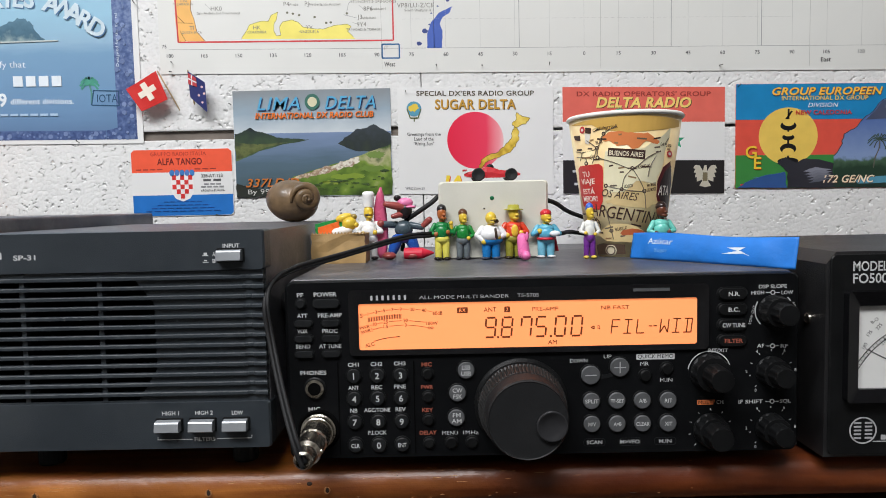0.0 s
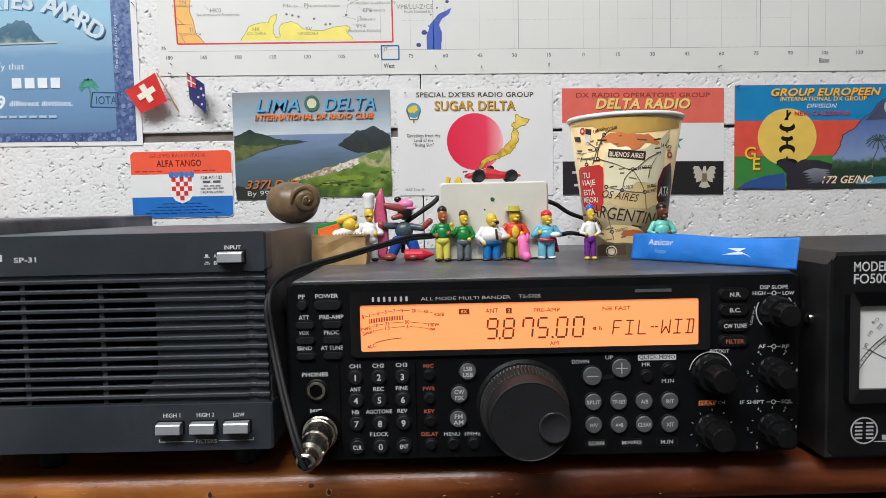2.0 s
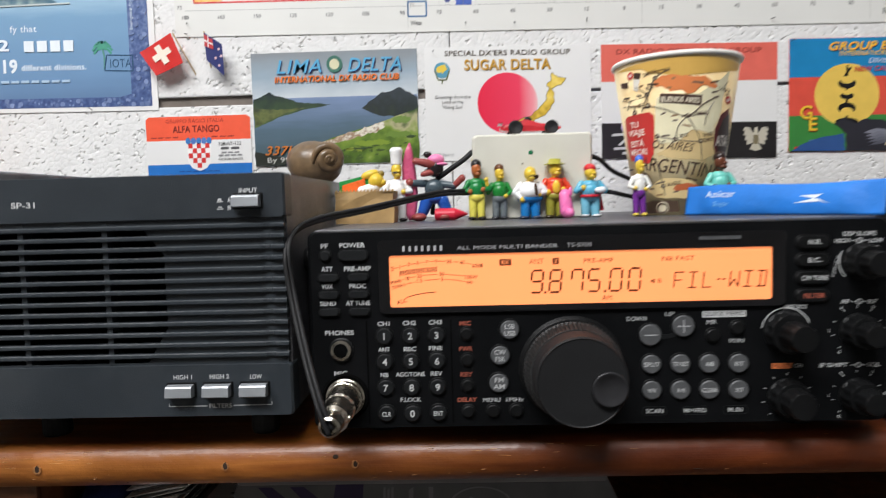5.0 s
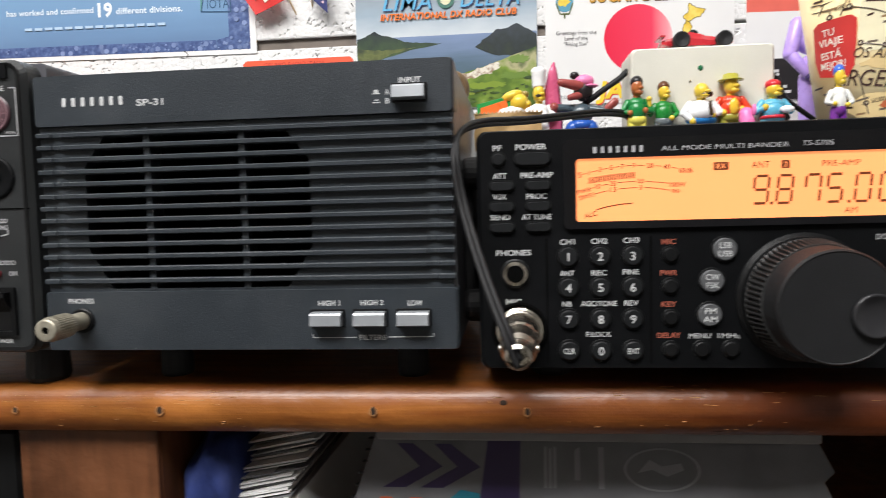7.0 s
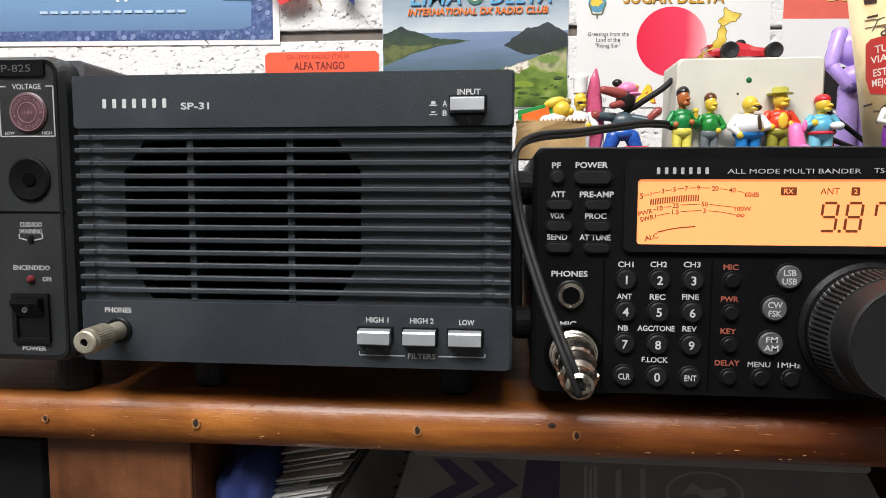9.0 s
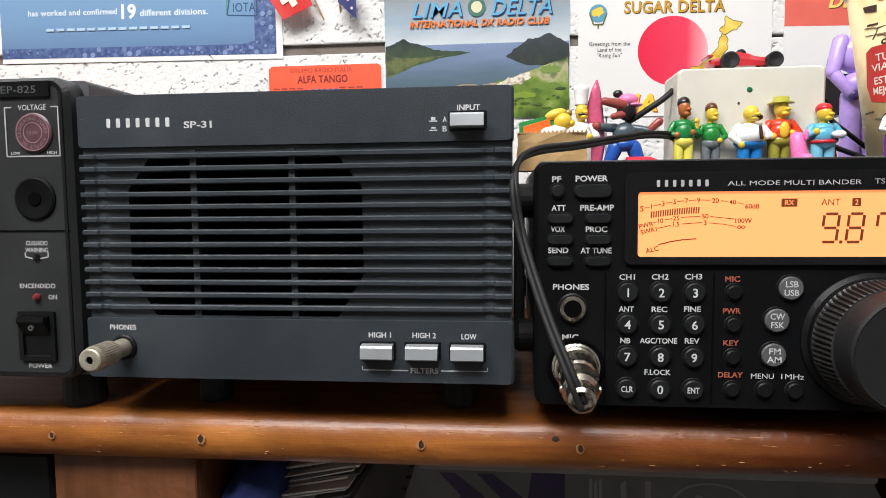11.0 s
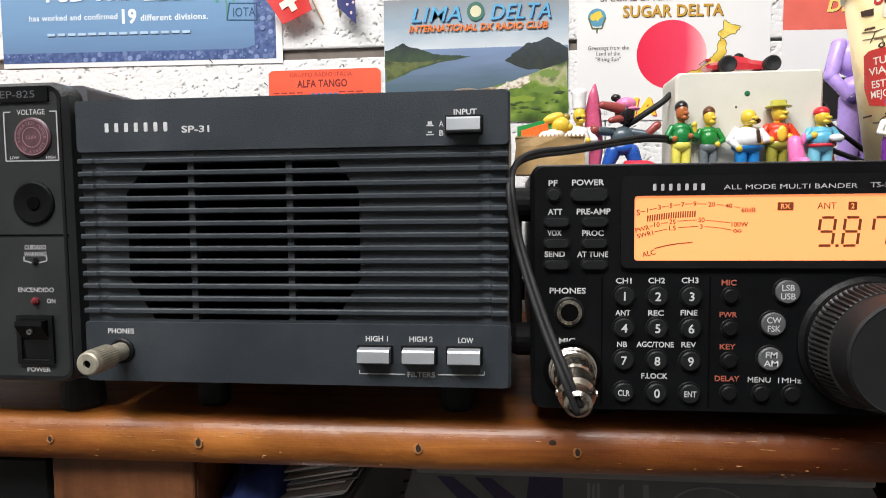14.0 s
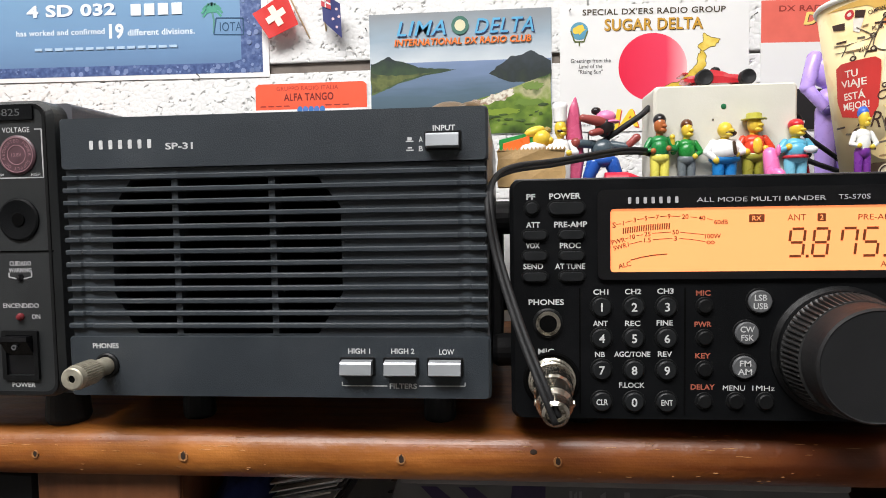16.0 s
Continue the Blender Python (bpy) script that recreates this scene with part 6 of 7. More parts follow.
toothpick_flag("paper_flag", (-0.2815, 0.2370), (-0.2815, 0.2680), ((-0.2815, 0.2675), (-0.2660, 0.2570), (-0.2650, 0.2300), (-0.2800, 0.2440)), ink(38, 46, 104), "small dark blue paper flag with stars on stick", nz)

# ---- cream junction box and the toy car ----
jbox = thing("junction_box", (-0.017, 0.145, 0.1035), "cream plastic junction box with small green lamp", "box")
bm = bmesh.new()
slab(bm, rrect(-0.0165, 0.13055, 0.0760, 0.0539, 0.0028, 4), 0.1500, 0.1180, 0.0016)
part("case", bm, CREAM, jbox)
bm = bmesh.new()
lathe(bm, facing(-0.0174, 0.1182, 0.1455), [(0.0015, 0), (0.0015, 0.0003), (0.0010, 0.0008), (0.0002, 0.0010)], 16)
part("lamp", bm, mat("green_lamp", (0.02, 0.16, 0.07), 0.15), jbox, "dark green lamp")
bm = bmesh.new()
lathe(bm, facing(-0.0230, 0.1182, 0.1385), [(0.0006, 0), (0.0006, 0.0005)], 10)
part("screw", bm, CHROME, jbox)
for way, r in (([(-0.0545, 0.1300, 0.1480), (-0.0600, 0.1280, 0.1430), (-0.0720, 0.1300, 0.1350), (-0.0800, 0.1400, 0.1280), (-0.0830, 0.1600, 0.1080)], 0.0017),
               ([(0.0215, 0.1350, 0.1440), (0.0300, 0.1380, 0.1410), (0.0450, 0.1650, 0.1340), (0.0700, 0.1900, 0.1250), (0.1000, 0.2000, 0.1060)], 0.0016),
               ([(0.0215, 0.1300, 0.1200), (0.0330, 0.1320, 0.1195), (0.0480, 0.1680, 0.1185), (0.0800, 0.1950, 0.1120), (0.1050, 0.2100, 0.1055)], 0.0016)):
    bm = bmesh.new()
    tube(bm, spline(way, 8), r, 10)
    solo("power_cable", bm, RUBBER, "black round cable leaving the cream box", "cable", "cables of the cream box", smooth=True)
CAR_RED = mat("red_toy_paint", (0.52, 0.03, 0.04), 0.25, var=0.1, coat=0.5)
car = thing("toy_car", (-0.015, 0.133, 0.1575), "red toy racing car with black wheels on cream box", "toy car")
bm = bmesh.new()
rings = []
for x, w, z0, z1 in ((-0.0360, 0.0050, 0.1615, 0.1632), (-0.0330, 0.0062, 0.1605, 0.1645), (-0.0270, 0.0045, 0.1603, 0.1655), (-0.0200, 0.0050, 0.1600, 0.1680), (-0.0140, 0.0052, 0.1600, 0.1668), (-0.0110, 0.0048, 0.1600, 0.1655), (-0.0060, 0.0035, 0.1603, 0.1650), (0.0010, 0.0025, 0.1610, 0.1640), (0.0040, 0.0012, 0.1615, 0.1628)):
    rings.append([(x, 0.133 - w, z0), (x, 0.133 - w, (z0 + z1) / 2), (x, 0.133 - w * 0.5, z1), (x, 0.133 + w * 0.5, z1), (x, 0.133 + w, (z0 + z1) / 2), (x, 0.133 + w, z0)])
loops(bm, rings)
part("body", bm, CAR_RED, car)
bm = bmesh.new()
blob(bm, (-0.0175, 0.133, 0.1675), 0.0028, 0.0024, 0.0024)
part("driver_dome", bm, BLACK, car, smooth=True)
bm = bmesh.new()
box(bm, -0.0372, -0.0340, 0.1260, 0.1400, 0.1650, 0.1660, 0.0003)
part("rear_wing", bm, CAR_RED, car)
for x, r in ((-0.0263, 0.0046), (-0.0033, 0.0043)):
    for s in (-1, 1):
        bm = bmesh.new()
        m = Matrix.Translation((x, 0.133 + s * 0.0095, 0.1575 + r)) @ Matrix.Rotation(radians(90), 4, "X")
        lathe(bm, m, [(r * 0.85, -0.0028), (r, -0.002), (r, 0.002), (r * 0.85, 0.0028), (r * 0.5, 0.0024), (0.0003, 0.0020)], 24)
        part("wheel", bm, RUBBER, car)
    bm = bmesh.new()
    limb(bm, (x, 0.127, 0.1575 + r), (x, 0.139, 0.1575 + r), 0.0006, 0.0006, 0, 8)
    part("axle", bm, BLACK, car)

# ---- small plastic toy figures on the radio ----
TOP = 0.1036
YELLOW = mat("yellow_toy_plastic", (0.75, 0.52, 0.05), 0.3, var=0.06)


def toy(r, g, b):
    k = ("toy", r, g, b)
    if k not in INKS:
        INKS[k] = mat("toy_paint", srgb(r, g, b), 0.28, var=0.07, scale=150)
    return INKS[k]


def figure(x, y, h, w, skin, shirt, legs, hair, shoes, label, arms=((-1, 0.45), (1, 0.45)), belly=1.0, hat=0, extra=None, lean=0.0):
    """One plain doll: legs, trunk, arms and a smooth head with no features."""
    mats = [skin, shirt, legs, hair, shoes]
    bm = bmesh.new()
    z = TOP
    for s in (-1, 1):
        blob(bm, (x + s * w * 0.24, y - h * 0.035, z + h * 0.03), w * 0.19, h * 0.085, h * 0.032, 4)
        limb(bm, (x + s * w * 0.20, y, z + h * 0.05), (x + s * w * 0.18, y, z + h * 0.36), w * 0.17, w * 0.21, 2)
    blob(bm, (x, y, z + h * 0.38), w * 0.40 * belly, w * 0.34, h * 0.10, 2)
    blob(bm, (x, y - h * 0.012, z + h * 0.50), w * 0.37 * belly, w * 0.33 * belly, h * 0.16, 1)
    blob(bm, (x + lean, y, z + h * 0.60), w * 0.38, w * 0.28, h * 0.10, 1)
    for s, a in arms:
        sh, el = Vector((x + s * w * 0.36, y, z + h * 0.63)), Vector((x + s * w * 0.58, y - h * 0.03, z + h * 0.49))
        hand = Vector((x + s * w * (0.30 if a < 0.6 else 0.66), y - h * 0.09, z + h * a))
        limb(bm, sh, el, w * 0.13, w * 0.12, 1)
        limb(bm, el, hand, w * 0.11, w * 0.09, 0 if a > 0.6 else 1)
        blob(bm, hand, w * 0.12, w * 0.11, w * 0.12, 0)
    limb(bm, (x + lean, y, z + h * 0.66), (x + lean, y, z + h * 0.72), w * 0.14, w * 0.14, 0)
    blob(bm, (x + lean, y - h * 0.02, z + h * 0.83), w * 0.235, w * 0.27, h * 0.13, 0)
    blob(bm, (x + lean + w * 0.12, y - h * 0.02 - w * 0.25, z + h * 0.81), w * 0.10, w * 0.12, h * 0.030, 0)
    blob(bm, (x + lean + w * 0.08, y - h * 0.02 - w * 0.18, z + h * 0.755), w * 0.15, w * 0.12, h * 0.040, 0)
    if hat == 0:
        blob(bm, (x + lean, y + h * 0.006, z + h * 0.905), w * 0.255, w * 0.30, h * 0.095, 3)
    elif hat == 1:
        lathe(bm, Matrix.Translation((x + lean, y, z + h * 0.90)), [(w * 0.42, 0), (w * 0.42, h * 0.015), (w * 0.27, h * 0.025), (w * 0.25, h * 0.09), (w * 0.2, h * 0.10)], 18, mi=3)
    elif hat == 2:
        lathe(bm, Matrix.Translation((x + lean, y, z + h * 0.92)), [(w * 0.24, 0), (w * 0.25, h * 0.02), (w * 0.27, h * 0.20), (w * 0.30, h * 0.24), (w * 0.2, h * 0.28)], 18, mi=3)
    if extra:
        extra(bm, x, y, z, h, w, mats)
    return solo("toy_figure", bm, mats, label, "toy figure", "toy figures on the radio", smooth=True)


figure(-0.0525, 0.1130, 0.0385, 0.0135, toy(170, 96, 50), toy(24, 124, 62), toy(226, 216, 96), toy(26, 22, 24), toy(30, 26, 26), "toy figure, green jacket, pale yellow trousers, black hair", ((-1, 0.47), (1, 0.50)))
figure(-0.0380, 0.1140, 0.0352, 0.0125, YELLOW, toy(30, 128, 54), toy(104, 112, 116), toy(96, 54, 24), toy(50, 50, 54), "toy figure, green jumper, grey trousers, raised hand", ((-1, 0.72), (1, 0.42)))
figure(-0.0190, 0.1110, 0.0340, 0.0165, YELLOW, toy(236, 236, 236), toy(26, 120, 190), YELLOW, toy(60, 70, 90), "stout toy figure, white shirt and blue trousers", ((-1, 0.36), (1, 0.45)), 1.25, 3, lambda bm, x, y, z, h, w, m: (m.append(toy(60, 44, 30)), blob(bm, (x + w * 0.12, y - h * 0.10, z + h * 0.77), w * 0.20, w * 0.13, h * 0.055, 5), limb(bm, (x + w * 0.16, y - w * 0.42, z + h * 0.62), (x + w * 0.20, y - w * 0.46, z + h * 0.45), w * 0.05, w * 0.06, 5)))
figure(-0.0032, 0.1130, 0.0372, 0.0155, YELLOW, toy(214, 66, 40), toy(150, 146, 56), toy(170, 164, 60), toy(60, 50, 30), "toy figure, red jacket, olive trousers and flat hat", ((-1, 0.44), (1, 0.48)), 1.0, 1, lambda bm, x, y, z, h, w, m: (m.append(toy(232, 190, 60)), blob(bm, (x + w * 0.02, y - w * 0.32, z + h * 0.52), w * 0.16, w * 0.10, h * 0.12, 5)))


def cape(bm, x, y, z, h, w, m):
    m += [toy(204, 44, 60), toy(236, 240, 244)]
    rings = [[(x - w * a, y + w * 0.28, z + h * b), (x - w * a * 0.3, y + w * 0.40, z + h * b), (x + w * a * 0.3, y + w * 0.40, z + h * b), (x + w * a, y + w * 0.28, z + h * b), (x + w * a, y + w * 0.34, z + h * b), (x - w * a, y + w * 0.34, z + h * b)] for a, b in ((0.62, 0.12), (0.5, 0.4), (0.36, 0.66))]
    loops(bm, rings, mi=5)
    blob(bm, (x + w * 0.34, y - w * 0.38, z + h * 0.50), w * 0.24, w * 0.12, h * 0.06, 6)
    lathe(bm, Matrix.Translation((x, y, z + h * 0.37)), [(w * 0.40, 0), (w * 0.42, h * 0.02), (w * 0.40, h * 0.05)], 16, mi=5)


figure(0.0192, 0.1150, 0.0338, 0.0155, YELLOW, toy(92, 176, 206), toy(120, 190, 214), toy(204, 40, 50), toy(226, 226, 226), "toy figure, light blue suit with red cape", ((-1, 0.55), (1, 0.50)), 1.0, 0, cape)
figure(0.0463, 0.1010, 0.0375, 0.0105, YELLOW, toy(232, 232, 226), toy(112, 48, 140), toy(50, 100, 200), toy(214, 190, 80), "slim toy figure, white top, purple trousers, blue hair", ((-1, 0.46), (1, 0.44)), 0.9)
figure(0.0915, 0.0930, 0.0375, 0.0140, toy(96, 52, 34), toy(110, 200, 186), toy(60, 110, 110), toy(40, 24, 20), toy(60, 40, 30), "brown toy figure in turquoise shirt beside paper cup", ((-1, 0.44), (1, 0.46)))
figure(-0.1045, 0.1300, 0.0405, 0.0150, YELLOW, toy(240, 240, 240), toy(232, 232, 232), toy(244, 244, 244), toy(40, 36, 36), "toy cook figure, all white with tall hat", ((-1, 0.46), (1, 0.48)), 1.0, 2, lambda bm, x, y, z, h, w, m: (m.append(toy(40, 24, 20)), blob(bm, (x, y - w * 0.30, z + h * 0.79), w * 0.16, w * 0.06, h * 0.02, 5)))
# shoe-shaped pink toy
bm = bmesh.new()
limb(bm, (0.0022, 0.1010, TOP + 0.0045), (0.0015, 0.1030, TOP + 0.0145), 0.0042, 0.0036)
limb(bm, (0.0022, 0.1020, TOP + 0.0036), (0.0030, 0.0945, TOP + 0.0034), 0.0035, 0.0030)
blob(bm, (0.0042, 0.0990, TOP + 0.0160), 0.0012, 0.0012, 0.0030)
solo("toy_boot", bm, toy(238, 120, 180), "small glossy pink toy boot", "toy", smooth=True)
# red crayon-shaped toy
bm = bmesh.new()
lathe(bm, Matrix.Translation((-0.0800, 0.1280, TOP + 0.0040)) @ Matrix.Rotation(radians(90), 4, "Y"), [(0.0030, 0), (0.0040, 0.0006), (0.0040, 0.0130), (0.0038, 0.0135), (0.0012, 0.0200), (0.0004, 0.0215)], 18)
solo("toy_crayon", bm, mat("red_crayon", srgb(214, 40, 64), 0.4), "short red toy crayon lying on the radio", "toy")
# dark creature with surfboard, one plain mesh
bm = bmesh.new()
ms = [toy(96, 48, 44), toy(70, 84, 92), toy(34, 84, 170), toy(232, 130, 176), toy(206, 92, 128), toy(150, 70, 66), toy(34, 28, 30)]
x, y, z = -0.0800, 0.1330, TOP
for s in (-1, 1):
    blob(bm, (x + s * 0.0085 - 0.002, y - 0.004, z + 0.0025), 0.0052, 0.0060, 0.0028, 5)
    limb(bm, (x + s * 0.0080, y, z + 0.006), (x + s * 0.0050, y, z + 0.0135), 0.0036, 0.0044, 2)
blob(bm, (x, y, z + 0.0150), 0.0075, 0.0055, 0.0040, 2)
blob(bm, (x, y, z + 0.0215), 0.0068, 0.0052, 0.0062, 1)
limb(bm, (x - 0.005, y, z + 0.0245), (x - 0.0135, y - 0.003, z + 0.0250), 0.0026, 0.0024, 1)
blob(bm, (x - 0.0160, y - 0.004, z + 0.0255), 0.0028, 0.0026, 0.0028, 5)
limb(bm, (x + 0.005, y, z + 0.0240), (x + 0.0130, y - 0.002, z + 0.0225), 0.0026, 0.0022, 1)
limb(bm, (x + 0.0130, y - 0.002, z + 0.0225), (x + 0.0185, y - 0.003, z + 0.0275), 0.0020, 0.0024, 5)
blob(bm, (x + 0.001, y - 0.001, z + 0.0345), 0.0056, 0.0050, 0.0062, 6)
limb(bm, (x - 0.001, y - 0.003, z + 0.0370), (x - 0.0120, y - 0.005, z + 0.0392), 0.0032, 0.0022, 5)
limb(bm, (x - 0.001, y - 0.003, z + 0.0320), (x - 0.0070, y - 0.005, z + 0.0305), 0.0024, 0.0018, 5)
blob(bm, (x + 0.0015, y - 0.001, z + 0.0400), 0.0058, 0.0050, 0.0038, 3)
blob(bm, (x + 0.0050, y - 0.002, z + 0.0370), 0.0045, 0.0045, 0.0012, 3)
blob(bm, (x - 0.0040, y - 0.001, z + 0.0435), 0.0028, 0.0024, 0.0022, 6)
rings = [[(x - 0.0165 + k * w - 0.0012 * math.sin((h - 0.025) * 90) + 0.05 * (h - 0.02), y - 0.001 + d, z + h) for k, d in ((-1, 0), (-0.6, -0.0012), (0.6, -0.0012), (1, 0), (0.6, 0.0012), (-0.6, 0.0012))] for h, w in ((0.0006, 0.0012), (0.005, 0.0036), (0.014, 0.0048), (0.025, 0.0050), (0.036, 0.0044), (0.046, 0.0026), (0.0515, 0.0006))]
loops(bm, rings, mi=4)
solo("toy_figure", bm, ms, "dark toy creature in pink cap holding pink surfboard", "toy figure", "toy figures on the radio", smooth=True)
# paper-bag toy with a figure in it
BAG = mat("brown_bag_plastic", srgb(172, 140, 92), 0.6, var=0.25, scale=80, bump=0.3)
bag = thing("toy_paper_bag", (-0.1225, 0.113, TOP), "brown toy paper bag with green and yellow contents", "toy")
bm = bmesh.new()
rings = []
for h, e in ((0.0, 0.0), (0.008, 0.0006), (0.015, -0.0003), (0.0198, 0.0004)):
    rings.append([(-0.1405 - e, 0.1025, TOP + h), (-0.1290, 0.1012 + e, TOP + h), (-0.1170, 0.1020 - e, TOP + h), (-0.1045 + e, 0.1030, TOP + h), (-0.1040 + e, 0.1240, TOP + h), (-0.1230, 0.1250, TOP + h), (-0.1400 - e, 0.1240, TOP + h)])
loops(bm, rings)
part("bag", bm, BAG, bag)
bm = bmesh.new()
for i in range(17):
    xx = -0.1395 + i * 0.00218
    slab(bm, [(xx - 0.0009, TOP + 0.0195), (xx + 0.0009, TOP + 0.0195), (xx, TOP + 0.0212)], 0.1036, 0.1018)
part("torn_edge", bm, BAG, bag)
for nm, m, ring in (("green_board", toy(40, 140, 70), (-0.1395, -0.1240, 0.0195, 0.0285, 0.112)), ("orange_board", toy(236, 110, 50), (-0.1375, -0.1260, 0.0195, 0.0262, 0.1105))):
    a, b, h0, h1, yy = ring
    bm = bmesh.new()
    slab(bm, [(a, TOP + h0), (b + 0.004, TOP + h0), (b + 0.003, TOP + h1 + 0.002), (a, TOP + h1 - 0.002)], yy + 0.004, yy, 0.0004)
    part(nm, bm, m, bag)
bm = bmesh.new()
mm = [YELLOW, toy(236, 236, 236), toy(150, 128, 60)]
blob(bm, (-0.1160, 0.113, TOP + 0.0265), 0.0052, 0.0050, 0.0050, 0)
blob(bm, (-0.1200, 0.114, TOP + 0.0305), 0.0062, 0.0042, 0.0030, 0, Matrix.Rotation(radians(-18), 4, "Y"))
blob(bm, (-0.1115, 0.112, TOP + 0.0255), 0.0020, 0.0024, 0.0020, 0)
limb(bm, (-0.1250, 0.112, TOP + 0.0205), (-0.1165, 0.112, TOP + 0.0225), 0.0034, 0.0030, 1)
blob(bm, (-0.1130, 0.114, TOP + 0.0310), 0.0022, 0.0028, 0.0022, 2)
part("toy_doll", bm, mm, bag, smooth=True)
# purple toy behind the cup
bm = bmesh.new()
ms = [toy(182, 154, 232), toy(84, 66, 130), toy(60, 140, 90)]
limb(bm, (0.0790, 0.2140, TOP + 0.002), (0.0800, 0.2160, TOP + 0.050), 0.0060, 0.0066, 0)
limb(bm, (0.0930, 0.2180, TOP + 0.002), (0.0890, 0.2180, TOP + 0.050), 0.0060, 0.0066, 0)
blob(bm, (0.0845, 0.2170, TOP + 0.058), 0.0105, 0.0080, 0.0090, 0)
blob(bm, (0.0835, 0.2170, TOP + 0.078), 0.0140, 0.0085, 0.0130, 0)
limb(bm, (0.0720, 0.2150, TOP + 0.086), (0.0665, 0.2130, TOP + 0.066), 0.0050, 0.0046, 0)
limb(bm, (0.0665, 0.2130, TOP + 0.066), (0.0755, 0.2080, TOP + 0.052), 0.0042, 0.0034, 0)
blob(bm, (0.0780, 0.2070, TOP + 0.0500), 0.0042, 0.0036, 0.0036, 1)
limb(bm, (0.0960, 0.2170, TOP + 0.084), (0.1030, 0.2140, TOP + 0.062), 0.0050, 0.0040, 0)
blob(bm, (0.0930, 0.2170, TOP + 0.099), 0.0085, 0.0080, 0.0095, 0)
blob(bm, (0.0965, 0.2170, TOP + 0.111), 0.0050, 0.0050, 0.0040, 2)
solo("toy_figure", bm, ms, "tall purple toy figure standing behind paper cup", "toy figure", smooth=True)

# ---- snail shell on the loudspeaker ----
bm = bmesh.new()
SHELL = mat("brown_snail_shell", srgb(112, 90, 64), 0.42, var=0.45, scale=90, bump=0.5, bscale=260, coat=0.15, dirt=srgb(70, 52, 36), dirt_amount=0.6, dirt_scale=50)
blob(bm, (-0.1712, 0.1850, 0.1470), 0.0206, 0.0168, 0.0166, 0, Matrix.Rotation(radians(10), 4, "Y"), 36, 24)
turn = Matrix.Translation((-0.1622, 0.1800, 0.1505)) @ Matrix.Rotation(radians(28), 4, "Z") @ Matrix.Rotation(radians(8), 4, "X")
pts, rad = [], []
for i in range(110):
    s = i / 109
    a = radians(200 - 1130 * s)
    k = math.exp(-2.3 * s)
    pts.append(turn @ Vector((math.cos(a) * 0.0112 * k, -0.0075 - 0.0080 * s, math.sin(a) * 0.0112 * k)))
    rad.append((0.0066 * k + 0.0003) * min(1.0, (i + 4) / 26))
rings = []
for i, p in enumerate(pts):
    d = (pts[min(i + 1, 109)] - pts[max(i - 1, 0)]).normalized()
    u = turn.to_3x3() @ Vector((0, -1, 0))
    s = d.cross(u).normalized()
    u = s.cross(d)
    rings.append([p + rad[i] * (math.cos(2 * math.pi * k / 16) * s + math.sin(2 * math.pi * k / 16) * u) for k in range(16)])
for f in loops(bm, rings):
    f.smooth = True
solo("snail_shell", bm, SHELL, "glossy brown coiled snail shell on loudspeaker top", "shell", smooth=True)

# ---- printed paper cup ----
CX, CY, CZ0, CZ1, CR0, CR1 = 0.0775, 0.1300, 0.1036, 0.1990, 0.0250, 0.0386


def cup_radius(z):
    return CR0 + (CR1 - CR0) * (z - CZ0) / (CZ1 - CZ0)


def on_cup(x, z, d=0.0):
    r = cup_radius(z)
    a = x / (0.5 * (CR0 + CR1)) - radians(15.5)
    return (CX + (r + 0.00015 + d) * math.sin(a), CY - (r + 0.00015 + d) * math.cos(a), z)


def cu(px, py):
    """A spot on the cup's face, from its printed layout, as arc length and height."""
    z = CZ1 - (py - 75) / 750 * 0.0965
    off = (px - 357) / 3 / 2720
    r = cup_radius(z)
    return (math.asin(max(-0.98, min(0.98, off / r))) * 0.5 * (CR0 + CR1), z)


cup = thing("paper_cup", (CX, CY, CZ0), "beige paper cup printed with a map, white rim", "cup")
kraft = gradient_mat("cup_print", [(0.0, srgb(236, 216, 166)), (0.44, srgb(238, 220, 172)), (0.5, srgb(232, 208, 158)), (0.75, srgb(226, 196, 142)), (1.0, srgb(238, 216, 168))], 2, -0.1, 0.2, 2.6, 34)
bm = bmesh.new()
lathe(bm, Matrix.Translation((CX, CY, CZ0)), [(CR0 * 0.96, 0.003), (CR0 * 0.97, 0.0), (CR0, 0.0), (CR1, CZ1 - CZ0), (CR1 - 0.0006, CZ1 - CZ0), (CR0 - 0.0006, 0.003)], 96, cap=False)
part("wall", bm, kraft, cup, smooth=True)
bm = bmesh.new()
lathe(bm, Matrix.Translation((CX, CY, CZ0)), [(CR0 * 0.955, 0.0030), (CR0 * 0.955, 0.0036)], 48)
part("base", bm, PAPER, cup)
bm = bmesh.new()
lathe(bm, Matrix.Translation((CX, CY, CZ1 - 0.0012)), [(CR1 - 0.0006, 0.0), (CR1 + 0.0012, 0.0003), (CR1 + 0.0017, 0.0016), (CR1 + 0.0008, 0.0029), (CR1 - 0.0008, 0.0026), (CR1 - 0.0012, 0.001), (CR1 - 0.0006, 0.0)], 96, cap=False)
part("rim", bm, mat("white_cup_rim", (0.84, 0.82, 0.77), 0.5), cup, "rolled white rim", smooth=True)


